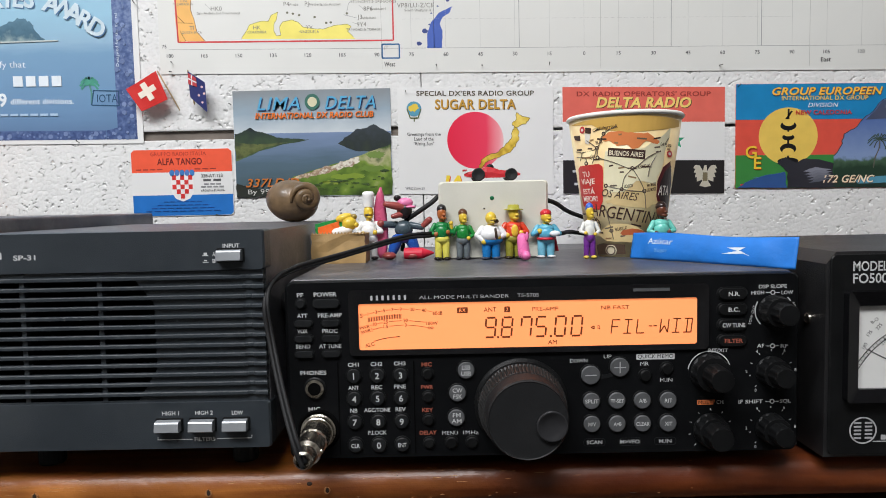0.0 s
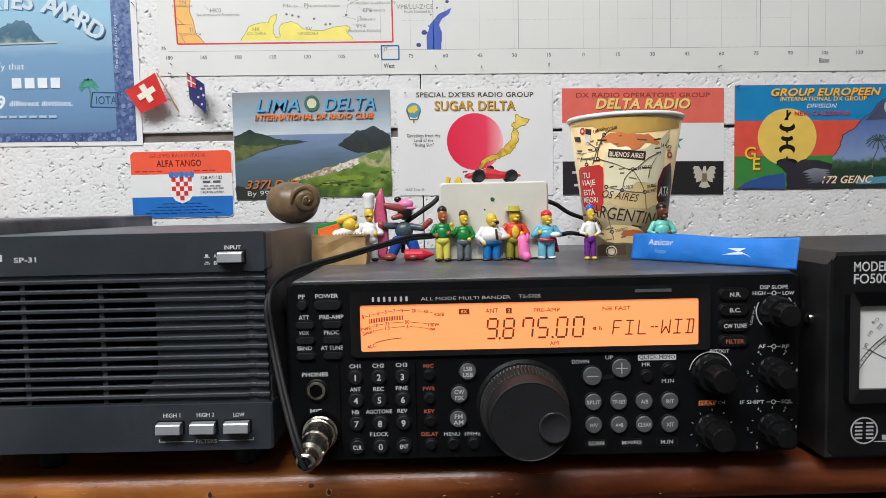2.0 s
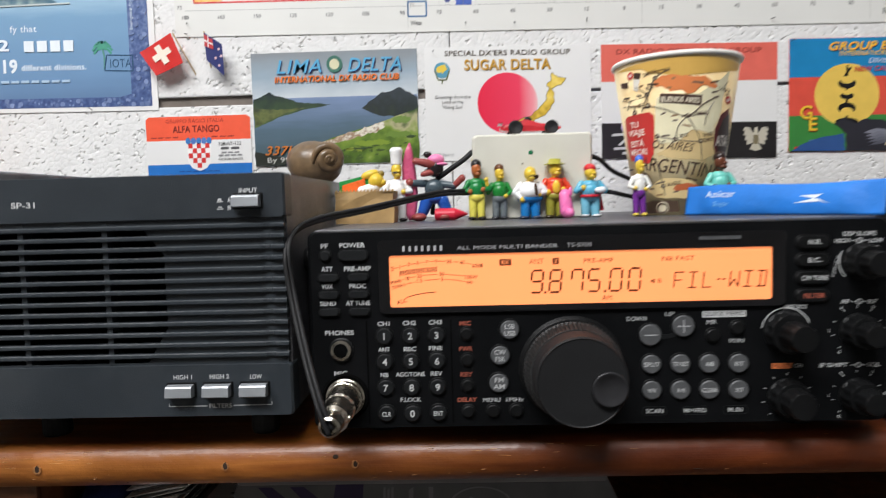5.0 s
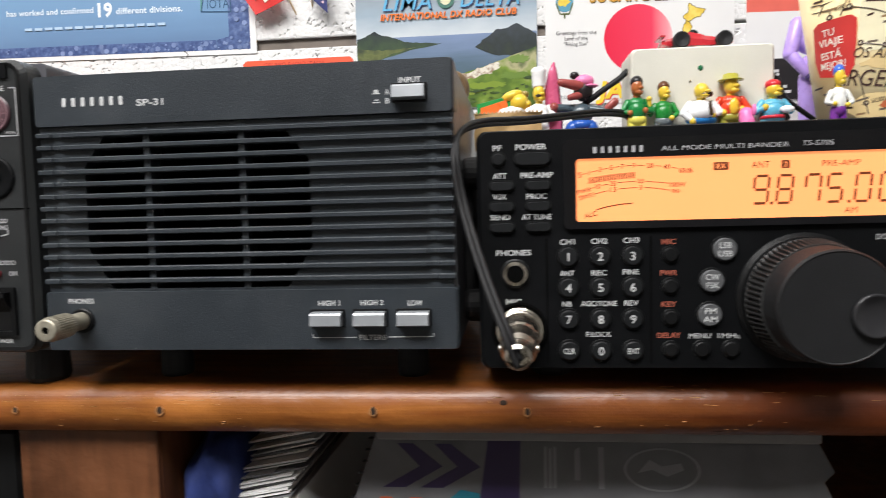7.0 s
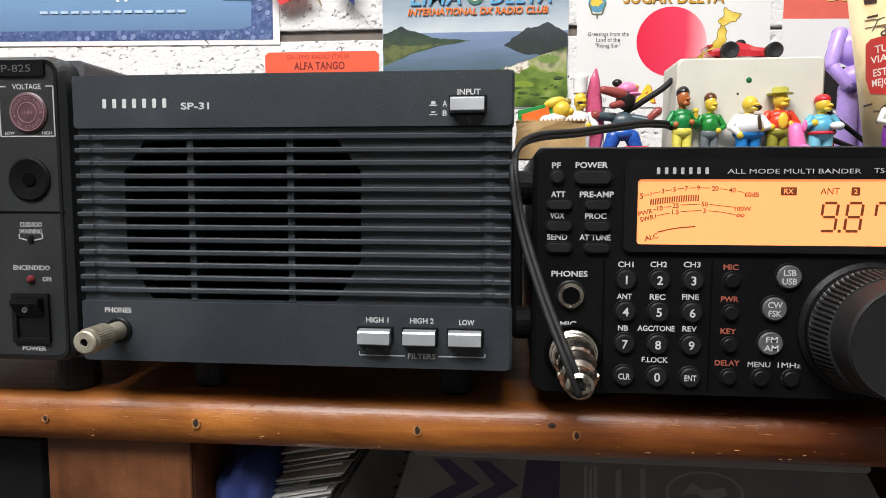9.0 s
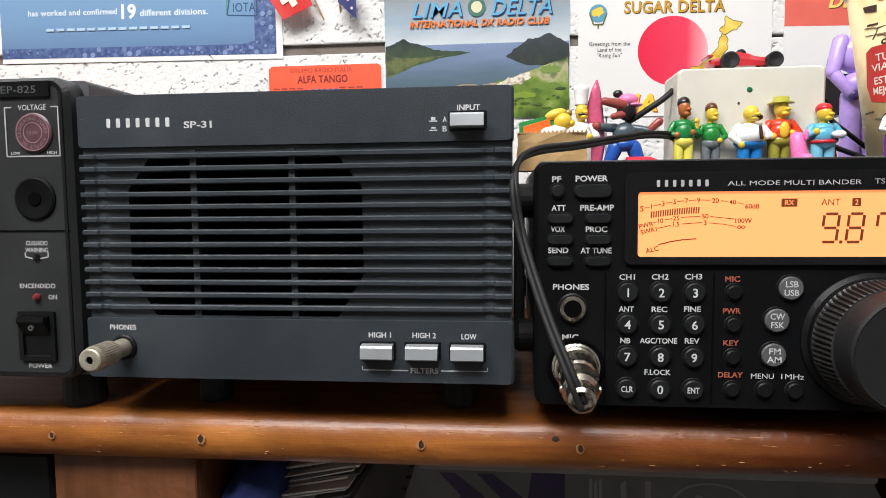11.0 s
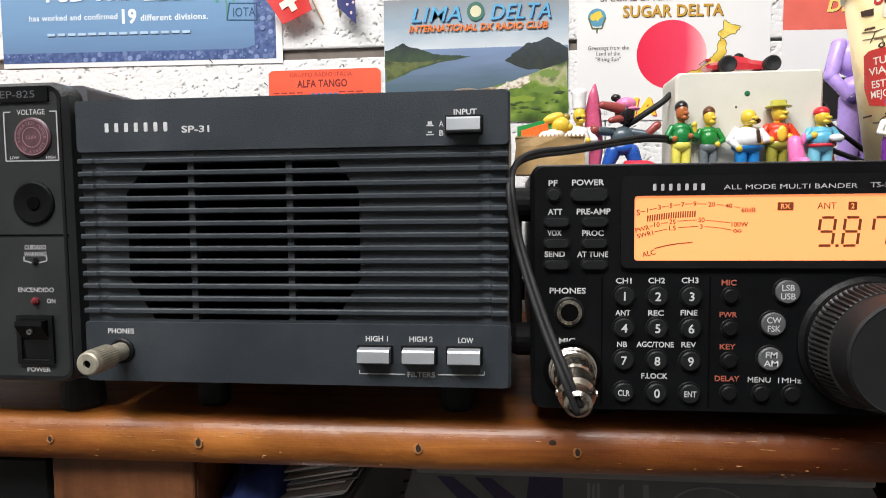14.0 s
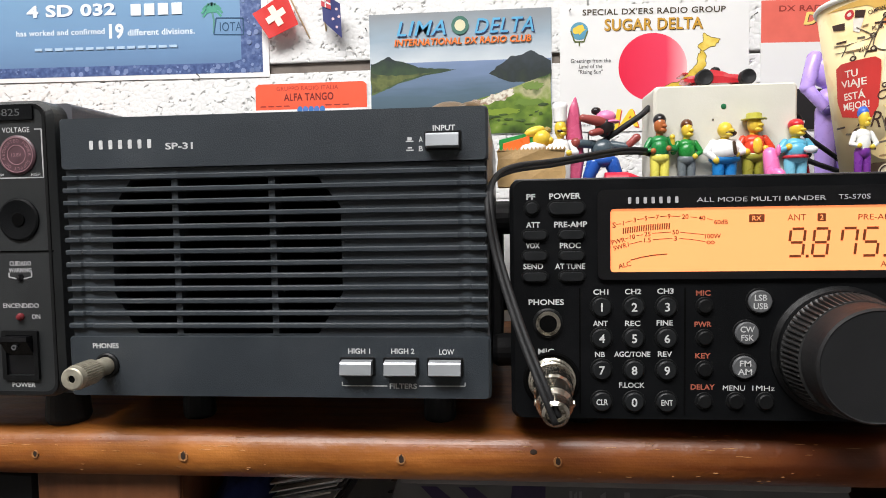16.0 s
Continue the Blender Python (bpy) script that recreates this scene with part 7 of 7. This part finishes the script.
def cup_shape(name, pts, material, layer=1):
    bm = bmesh.new()
    vs = [bm.verts.new((*q, 0)) for q in [cu(*p) for p in pts]]
    bm.faces.new(vs)
    for k in range(-16, 17):
        g = bm.verts[:] + bm.edges[:] + bm.faces[:]
        bmesh.ops.bisect_plane(bm, geom=g, plane_co=(k * 0.003, 0, 0), plane_no=(1, 0, 0))
    for v in bm.verts:
        v.co = on_cup(v.co.x, v.co.y, 0.00005 * layer)
    return part(name, bm, material, cup)


def cup_line(name, runs, width, material, layer=2):
    bm = bmesh.new()
    for run in runs:
        ps = [Vector(on_cup(*cu(*p), 0.0001 * layer)) for p in run]
        fine = []
        for a, b in zip(ps, ps[1:]):
            fine.append(a)
        fine.append(ps[-1])
        tube(bm, spline(fine, 4), width / 2, 5)
    part(name, bm, material, cup)


def cup_words(s, px, py, h, m, w=0.0, turn=0.0, shear=0.0, bold=0.0, layer=3):
    x, z = cu(px, py)
    text(s, x, 0, z, h, m, cup, w, turn, shear, bold, warp=lambda a, b, d: on_cup(a, b, 0.00005 * layer + d))


cup_shape("ochre_top_band", [(66, 108), (150, 98), (300, 92), (450, 92), (560, 98), (648, 110), (646, 140), (560, 160), (450, 172), (380, 176), (300, 162), (230, 150), (190, 124)], ink(222, 178, 92))
cup_shape("orange_delta", wobble([(245, 190), (290, 165), (350, 168), (420, 180), (480, 178), (540, 220), (530, 235), (470, 220), (440, 245), (400, 258), (370, 235), (320, 240), (290, 215), (250, 210)], 3, 3, 31), ink(234, 140, 84))
cup_shape("cream_patch", wobble([(262, 262), (460, 255), (600, 150), (560, 330), (520, 440), (420, 420), (360, 470), (280, 480), (250, 420)], 6, 3, 32), ink(240, 232, 196), 1)
cup_shape("tan_patch", wobble([(420, 420), (520, 440), (560, 520), (480, 560), (300, 540), (260, 520), (340, 480), (380, 470)], 6, 3, 33), ink(220, 194, 140), 1)
cup_shape("tan_patch", wobble([(200, 690), (280, 640), (420, 650), (470, 690), (400, 740), (260, 730)], 6, 3, 34), ink(220, 196, 142), 1)
DKB = ink(66, 44, 36)
ROAD = ink(110, 98, 84)
cup_line("road_print", [[(160, 200), (215, 245), (222, 290), (300, 320), (400, 355), (480, 300), (540, 270)], [(400, 355), (360, 400), (345, 460)], [(400, 355), (440, 420), (462, 475), (470, 560)], [(345, 460), (300, 450), (262, 440)], [(345, 460), (400, 470), (462, 475)], [(215, 245), (190, 320)], [(590, 200), (500, 330), (480, 400)], [(260, 560), (290, 676), (300, 720)], [(130, 260), (215, 245), (250, 175), (320, 140)], [(290, 676), (200, 700)]], 0.0006, ROAD)
for p in ((400, 355), (345, 460), (262, 440), (462, 472), (290, 676), (215, 243), (218, 293), (252, 174), (155, 318)):
    cup_shape("town_mark", [(p[0] + 11 * math.cos(a / 2), p[1] + 11 * math.sin(a / 2)) for a in range(12)], DKB, 3)
    cup_shape("town_mark_middle", [(p[0] + 5 * math.cos(a / 2), p[1] + 5 * math.sin(a / 2)) for a in range(12)], ink(236, 226, 190), 4)
cup_shape("dark_label", [(276, 246), (468, 266), (464, 312), (272, 288)], DKB, 3)
cup_words("BUENOS AIRES", 370, 280, 0.0030, ink(236, 226, 200), 0.0200, -6, bold=0.03, layer=5)
cup_shape("red_badge", [(106, 345), (118, 330), (225, 325), (245, 340), (248, 375), (245, 520), (225, 565), (190, 560), (135, 545), (118, 480)], ink(206, 58, 54), 3)
for s, py, px, w in (("TU", 375, 152, 0.0070), ("VIAJE", 418, 160, 0.0140), ("EST\u00c1", 462, 165, 0.0120), ("MEJOR!", 510, 172, 0.0150)):
    cup_words(s, px, py, 0.0036, ink(240, 232, 220), w, bold=0.02, layer=5)
cup_words("OS AIRES", 335, 488, 0.0050, DKB, 0.0250, -9, 0.3)
cup_words("ARGENTINA", 370, 590, 0.0082, DKB, 0.0560, -8, 0.2)
for s, px, py, w, a in (("CAMPANA", 225, 148, 0.0075, 12), ("ESCOBAR", 290, 145, 0.0072, 10), ("PILAR", 228, 215, 0.0045, 8), ("LUJ\u00c1N", 186, 288, 0.0042, 8), ("CA\u00d1UELAS", 455, 345, 0.0095, 10), ("LOBOS", 380, 444, 0.0056, 6), ("LA PLATA", 578, 238, 0.0100, -8), ("SALADILLO", 340, 665, 0.0090, 8), ("SAN MIGUEL", 500, 440, 0.0070, 8), ("DEL MONTE", 500, 465, 0.0070, 8)):
    cup_words(s, px, py, 0.0021, DKB, w, a, bold=0.02)
cup_shape("maroon_disc", [(600, 318), (560, 350), (530, 420), (525, 500), (540, 560), (590, 580), (604, 440)], ink(92, 24, 30), 2)
cup_shape("black_disc", [(604, 340), (570, 372), (545, 430), (540, 500), (552, 550), (590, 565), (606, 440)], ink(40, 26, 28), 3)
cup_words("ATA", 566, 470, 0.0062, ink(230, 224, 216), 0.0120, bold=0.02, layer=5)
for p in ((135, 143), (594, 282)):
    cup_shape("red_map_pin", [(p[0] + 15 * math.cos(a / 2), p[1] + 18 * math.sin(a / 2)) for a in range(12)] , ink(204, 56, 60), 3)
    cup_shape("map_pin_middle", [(p[0] + 7 * math.cos(a / 2), p[1] + 8 * math.sin(a / 2)) for a in range(12)], ink(240, 230, 220), 4)
cup_shape("dark_label", [(84, 165), (122, 170), (124, 198), (90, 188)], DKB, 3)
cup_shape("dark_label", [(152, 132), (186, 140), (182, 168), (152, 160)], DKB, 3)
cup_shape("white_label", [(148, 162), (182, 170), (170, 222), (150, 210)], ink(238, 232, 220), 3)
cup_line("bicycle_print", [[(p[0] + 16 * math.cos(a / 2), p[1] + 19 * math.sin(a / 2)) for a in range(14)] for p in ((186, 618), (216, 652))] + [[(186, 618), (206, 614), (216, 652)], [(186, 618), (200, 640), (226, 630)], [(206, 606), (226, 630)]], 0.0005, DKB)
cup_shape("car_print", wobble([(335, 690), (350, 672), (400, 664), (440, 672), (462, 682), (456, 696), (350, 700)], 2, 2, 35), ink(190, 100, 60), 3)
cup_shape("camera_print", [(208, 755), (245, 745), (360, 748), (366, 800), (214, 808)], ink(84, 66, 52), 3)
cup_shape("camera_lens_print", [(287 + 30 * math.cos(a / 3), 780 + 30 * math.sin(a / 3)) for a in range(19)], ink(230, 220, 190), 4)
cup_line("camera_ring_print", [[(287 + 22 * math.cos(a / 3), 780 + 22 * math.sin(a / 3)) for a in range(20)]], 0.0007, DKB, 5)
specks = random.Random(31)
taken = [(255, 235, 500, 325), (95, 315, 260, 575), (240, 455, 440, 520), (200, 540, 540, 640), (200, 735, 380, 815), (520, 310, 610, 590)]
n = 0
while n < 34:
    px, py, k = specks.uniform(110, 590), specks.uniform(180, 740), specks.uniform(8, 26)
    if any(a - 26 < px < c + 26 and b - 8 < py < d + 8 for a, b, c, d in taken):
        continue
    taken.append((px - k, py - 12, px + k, py + 12))
    tip = specks.uniform(-0.25, 0.25) * k
    cup_shape("small_print", [(px - k, py - 4 - tip), (px + k, py - 4 + tip), (px + k, py + 4 + tip), (px - k, py + 4 - tip)], (DKB, ROAD, ink(150, 120, 84))[n % 3], 2.2)
    n += 1
for run in ([(95, 250), (130, 262), (120, 300)], [(100, 280), (150, 290), (160, 318)], [(180, 600), (200, 690)]):
    cup_line("map_line", [run], 0.0005, ROAD)

# ---- sugar sachet leaning on its edge ----
sachet = thing("sugar_sachet", (0.1035, 0.0530, TOP), "bright blue paper sugar sachet with white lettering", "sachet")
A, B = Vector((0.0722, 0.0965, TOP + 0.0002)), Vector((0.1340, 0.0060, TOP + 0.0002))
along = (B - A).normalized()
outw = Vector((along.y, -along.x, 0)).normalized()
if outw.y > 0:
    outw = -outw
up = (Vector((0, 0, 1)) - outw * 0.22).normalized()
LEN, HGT = (B - A).length, 0.0170
BLUE = mat("blue_sachet_paper", srgb(28, 118, 208), 0.5, var=0.14, scale=45, bump=0.5, bscale=240)


def on_sachet(s, h, lift=0.0):
    """A spot on the sachet's front, s along it and h up it, 0 to 1."""
    e = min(s, 1 - s) * LEN
    full = 0.0 if e < 0.008 else min(1.0, (e - 0.008) / 0.010)
    crump = 0.0003 * noise.noise(Vector((s * 14, h * 3, 0.3))) + 0.00035 * abs(noise.noise(Vector((s * 22 + h * 5, h * 2, 4.1))))
    fat = 0.0021 * full * math.sin(math.pi * min(1, max(0, h))) ** 0.7 + 0.0003
    rise = 0.0007 * math.sin(s * 7) * h
    return A + along * (s * LEN) + up * (h * HGT + rise) + outw * (fat + crump * full + lift) + Vector((0, 0, 0.0))


bm = bmesh.new()
NS, NH = 60, 12
front = [[bm.verts.new(on_sachet(i / NS, j / NH)) for j in range(NH + 1)] for i in range(NS + 1)]
rear = [[bm.verts.new(on_sachet(i / NS, j / NH) - outw * (2 * (on_sachet(i / NS, j / NH) - on_sachet(i / NS, 0) - up * (j / NH) * HGT).dot(outw) * 0.8 + 0.0006)) for j in range(NH + 1)] for i in range(NS + 1)]
for g in (front, rear):
    for i in range(NS):
        for j in range(NH):
            bm.faces.new((g[i][j], g[i + 1][j], g[i + 1][j + 1], g[i][j + 1]))
for i in range(NS):
    bm.faces.new((front[i][0], front[i + 1][0], rear[i + 1][0], rear[i][0]))
    bm.faces.new((front[i][NH], front[i + 1][NH], rear[i + 1][NH], rear[i][NH]))
for j in range(NH):
    bm.faces.new((front[0][j], front[0][j + 1], rear[0][j + 1], rear[0][j]))
    bm.faces.new((front[NS][j], front[NS][j + 1], rear[NS][j + 1], rear[NS][j]))
part("packet", bm, BLUE, sachet, smooth=True)
WHITE = ink(222, 232, 240)


def sachet_warp(a, b, d):
    return on_sachet(a / LEN, b / HGT, 0.00015 + d)


text("Az\u00facar", 0.0235, 0, 0.0118, 0.0036, WHITE, sachet, 0.0190, warp=sachet_warp)
text("Sugar", 0.0250, 0, 0.0060, 0.0024, ink(120, 180, 232), sachet, 0.0095, warp=sachet_warp)
bm = bmesh.new()
for pts in (((0.070, 0.0106), (0.0815, 0.0112), (0.0775, 0.0088)), ((0.067, 0.0066), (0.0775, 0.0090), (0.0805, 0.0074), (0.0760, 0.0070)), ((0.077, 0.0086), (0.0850, 0.0060), (0.0790, 0.0090))):
    vs = [bm.verts.new(on_sachet(a / LEN, b / HGT, 0.0002)) for a, b in pts]
    bm.faces.new(vs)
part("white_emblem", bm, WHITE, sachet, "plain white winged shape")

# ---- what lies under the shelf ----
LOWER = -0.105
bm = bmesh.new()
box(bm, -0.95, 0.95, 0.010, 0.2795, LOWER - 0.02, LOWER, 0.002)
solo("lower_shelf", bm, PANEL_WOOD, "brown wooden lower shelf holding papers", "shelf")
upright = thing("shelf_upright", (-0.3145, 0.14, LOWER + 0.0002), "brown wooden upright under the shelf", "shelf upright")
bm = bmesh.new()
box(bm, -0.3480, -0.2810, 0.0156, 0.279, LOWER + 0.0002, -0.0223)
part("board", bm, PANEL_WOOD, upright)
bm = bmesh.new()
box(bm, -0.3478, -0.2812, 0.0125, 0.0155, LOWER + 0.0002, -0.0224, 0.0006)
part("edge_strip", bm, PANEL_WOOD, upright)
bm = bmesh.new()
box(bm, -0.4400, -0.3520, 0.018, 0.24, LOWER + 0.0002, -0.0240, 0.003)
solo("storage_box", bm, BLACK, "black box standing beside the wooden upright", "box")
LEAF = mat("white_paper", (0.70, 0.70, 0.69), 0.7, var=0.08, scale=30)
# pale paper with the under-shelf shade put into its colour
COVER = mat("shade_greyed_paper", (0.15, 0.15, 0.158), 0.6, var=0.15, scale=60)
# white box file just under the board
flat = thing("white_box_file", (-0.088, 0.15, -0.030), "white flat box on papers, close under the shelf", "box")
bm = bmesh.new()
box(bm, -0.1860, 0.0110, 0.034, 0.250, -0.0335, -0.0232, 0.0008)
# white card, its colour lowered to grey for the shade below the board
part("box", bm, mat("shade_greyed_card", (0.25, 0.25, 0.25), 0.6, var=0.1), flat)
bm = bmesh.new()
for i in range(5):
    slab(bm, rrect(-0.1795 + 0.0032 * i, -0.0286, 0.0024, 0.0026, 0.0002, 2), 0.0342, 0.0338)
part("edge_print", bm, GRAY, flat)
# leaning brochure with chevrons
BY0, BZ0, BY1, BZ1 = 0.0440, -0.0340, 0.0240, LOWER + 0.0004


def on_leaf(x, s, lift=0.0):
    y, z = BY0 + (BY1 - BY0) * s, BZ0 + (BZ1 - BZ0) * s
    return (-0.115 + (x + 0.115) * 1.08, y - lift, z)


leaf = thing("brochure", (-0.09, 0.006, LOWER), "pale grey brochure with purple chevrons leaning under the shelf", "brochure")
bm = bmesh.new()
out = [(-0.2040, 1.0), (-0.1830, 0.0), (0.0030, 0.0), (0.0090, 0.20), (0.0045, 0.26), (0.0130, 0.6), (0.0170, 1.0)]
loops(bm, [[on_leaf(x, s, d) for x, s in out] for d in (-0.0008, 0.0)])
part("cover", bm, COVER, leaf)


def leaf_shape(name, pts, m, lift=0.0002):
    bm = bmesh.new()
    loops(bm, [[on_leaf(x, s, d) for x, s in pts] for d in (-0.0001, lift)])
    part(name, bm, m, leaf)


PURPLE = ink(48, 32, 76)
for dx in (0.0, 0.0165):
    leaf_shape("purple_chevron", [(-0.1730 + dx, 0.06), (-0.1660 + dx, 0.06), (-0.1530 + dx, 0.20), (-0.1690 + dx, 0.33), (-0.1790 + dx, 0.33), (-0.1630 + dx, 0.20)], PURPLE)
leaf_shape("purple_panel", [(-0.1330, 0.02), (-0.1190, 0.02), (-0.1200, 0.42), (-0.1370, 0.42)], PURPLE)
leaf_shape("teal_shape", [(-0.1520, 0.42), (-0.1450, 0.34), (-0.1370, 0.36), (-0.1360, 0.42), (-0.1420, 0.52), (-0.1530, 0.50)], ink(20, 120, 140))
for x in (-0.1780, -0.1650):
    leaf_shape("orange_shape", [(x - 0.005, 0.44), (x - 0.002, 0.39), (x + 0.003, 0.39), (x + 0.005, 0.44), (x, 0.46)], ink(206, 92, 40))
for k, x in enumerate((-0.1090, -0.1070, -0.1050, -0.0960, -0.0860)):
    leaf_shape("print_bar", [(x, 0.07 + 0.02 * (k % 2)), (x + 0.0012 + 0.001 * (k > 2), 0.07), (x + 0.001 + 0.001 * (k > 2), 0.32 - 0.05 * (k == 3)), (x - 0.0004, 0.32 - 0.05 * (k == 3))], GRAY)
bm = bmesh.new()
ring = [[on_leaf(-0.0600 + r * math.cos(a / 6), 0.20 + r * 8.2 * math.sin(a / 6), d) for a in range(38)] for r, d in ((0.0158, 0.0), (0.0158, 0.0003), (0.0146, 0.0003), (0.0146, 0.0))]
loops(bm, ring, cap=False)
part("ellipse_emblem", bm, GRAY, leaf)
leaf_shape("emblem_wave", [(-0.0700, 0.22), (-0.0650, 0.14), (-0.0600, 0.18), (-0.0520, 0.16), (-0.0510, 0.20), (-0.0580, 0.24), (-0.0640, 0.20)], GRAY)
# spiral notebook
note = thing("spiral_notebook", (-0.195, 0.03, LOWER), "grey spiral notebook leaning beside the brochure", "notebook")
bm = bmesh.new()
loops(bm, [[(-0.1880, 0.048, -0.0310), (-0.2080, 0.030, LOWER + 0.0004), (-0.1800, 0.030, LOWER + 0.0004), (-0.1700, 0.048, -0.0310)], [(-0.1880, 0.052, -0.0310), (-0.2080, 0.034, LOWER + 0.0004), (-0.1800, 0.034, LOWER + 0.0004), (-0.1700, 0.052, -0.0310)]])
part("cover", bm, mat("grey_cover", (0.1, 0.1, 0.105), 0.6), note)
for i in range(14):
    s = i / 13
    bm = bmesh.new()
    p = Vector((-0.1885 - 0.0195 * s, 0.0475 - 0.017 * s, -0.0330 - 0.068 * s))
    tube(bm, [p + Vector((0.0022 * math.cos(a), 0.0022 * math.sin(a), 0.0004 * a)) for a in np.linspace(0, 6.2, 12)], 0.0004, 6)
    part("wire_loop", bm, PINM, note)
# fanned stack of papers
fan = random.Random(5)
for i in range(22):
    bm = bmesh.new()
    z = -0.0262 - 0.00155 * i
    x0 = -0.2470 - 0.0008 * i + fan.uniform(-0.002, 0.002)
    y0 = 0.046 - 0.0009 * i + fan.uniform(-0.003, 0.003)
    w, t = 0.036 + fan.uniform(-0.003, 0.003), fan.choice((0.0006, 0.0009, 0.0012))
    rise = 0.0085 + fan.uniform(-0.0008, 0.0008)
    loops(bm, [[(x0, y0, z - rise + d), (x0 + w, y0 - 0.004, z + d), (x0 + w + 0.004, 0.17, z + d), (x0, 0.17, z - rise + d)] for d in (0.0, t)])
    solo("paper_sheet", bm, LEAF if i % 4 else COVER, "white paper sheet in a fanned, tilted stack", "paper", "fanned sheets under the shelf")
bm = bmesh.new()
loops(bm, [[(-0.2640, 0.05, LOWER + 0.0003), (-0.2050, 0.03, LOWER + 0.0003), (-0.2050, 0.18, LOWER + 0.0003), (-0.2640, 0.18, LOWER + 0.0003)], [(-0.2600, 0.05, -0.0680), (-0.2240, 0.03, -0.0600), (-0.2180, 0.17, -0.0600), (-0.2600, 0.17, -0.0680)]])
solo("paper_block", bm, LEAF, "block of white paper under the fanned sheets", "paper")
# blue cloth bundle
bm = bmesh.new()
g = bmesh.ops.create_icosphere(bm, subdivisions=4, radius=1)
for v in bm.verts:
    p = v.co.copy()
    k = 1 + 0.22 * noise.noise(p * 2.1) + 0.08 * noise.noise(p * 6)
    v.co = Vector((-0.2630 + p.x * k * 0.0175, 0.050 + p.y * k * 0.035, max(LOWER + 0.0002, -0.0640 + p.z * k * 0.041)))
solo("blue_cloth", bm, mat("blue_cloth", srgb(20, 38, 92), 0.85, var=0.3, scale=60, bump=0.6, bscale=500), "crumpled dark blue cloth under the shelf", "cloth", smooth=True)

set_words()
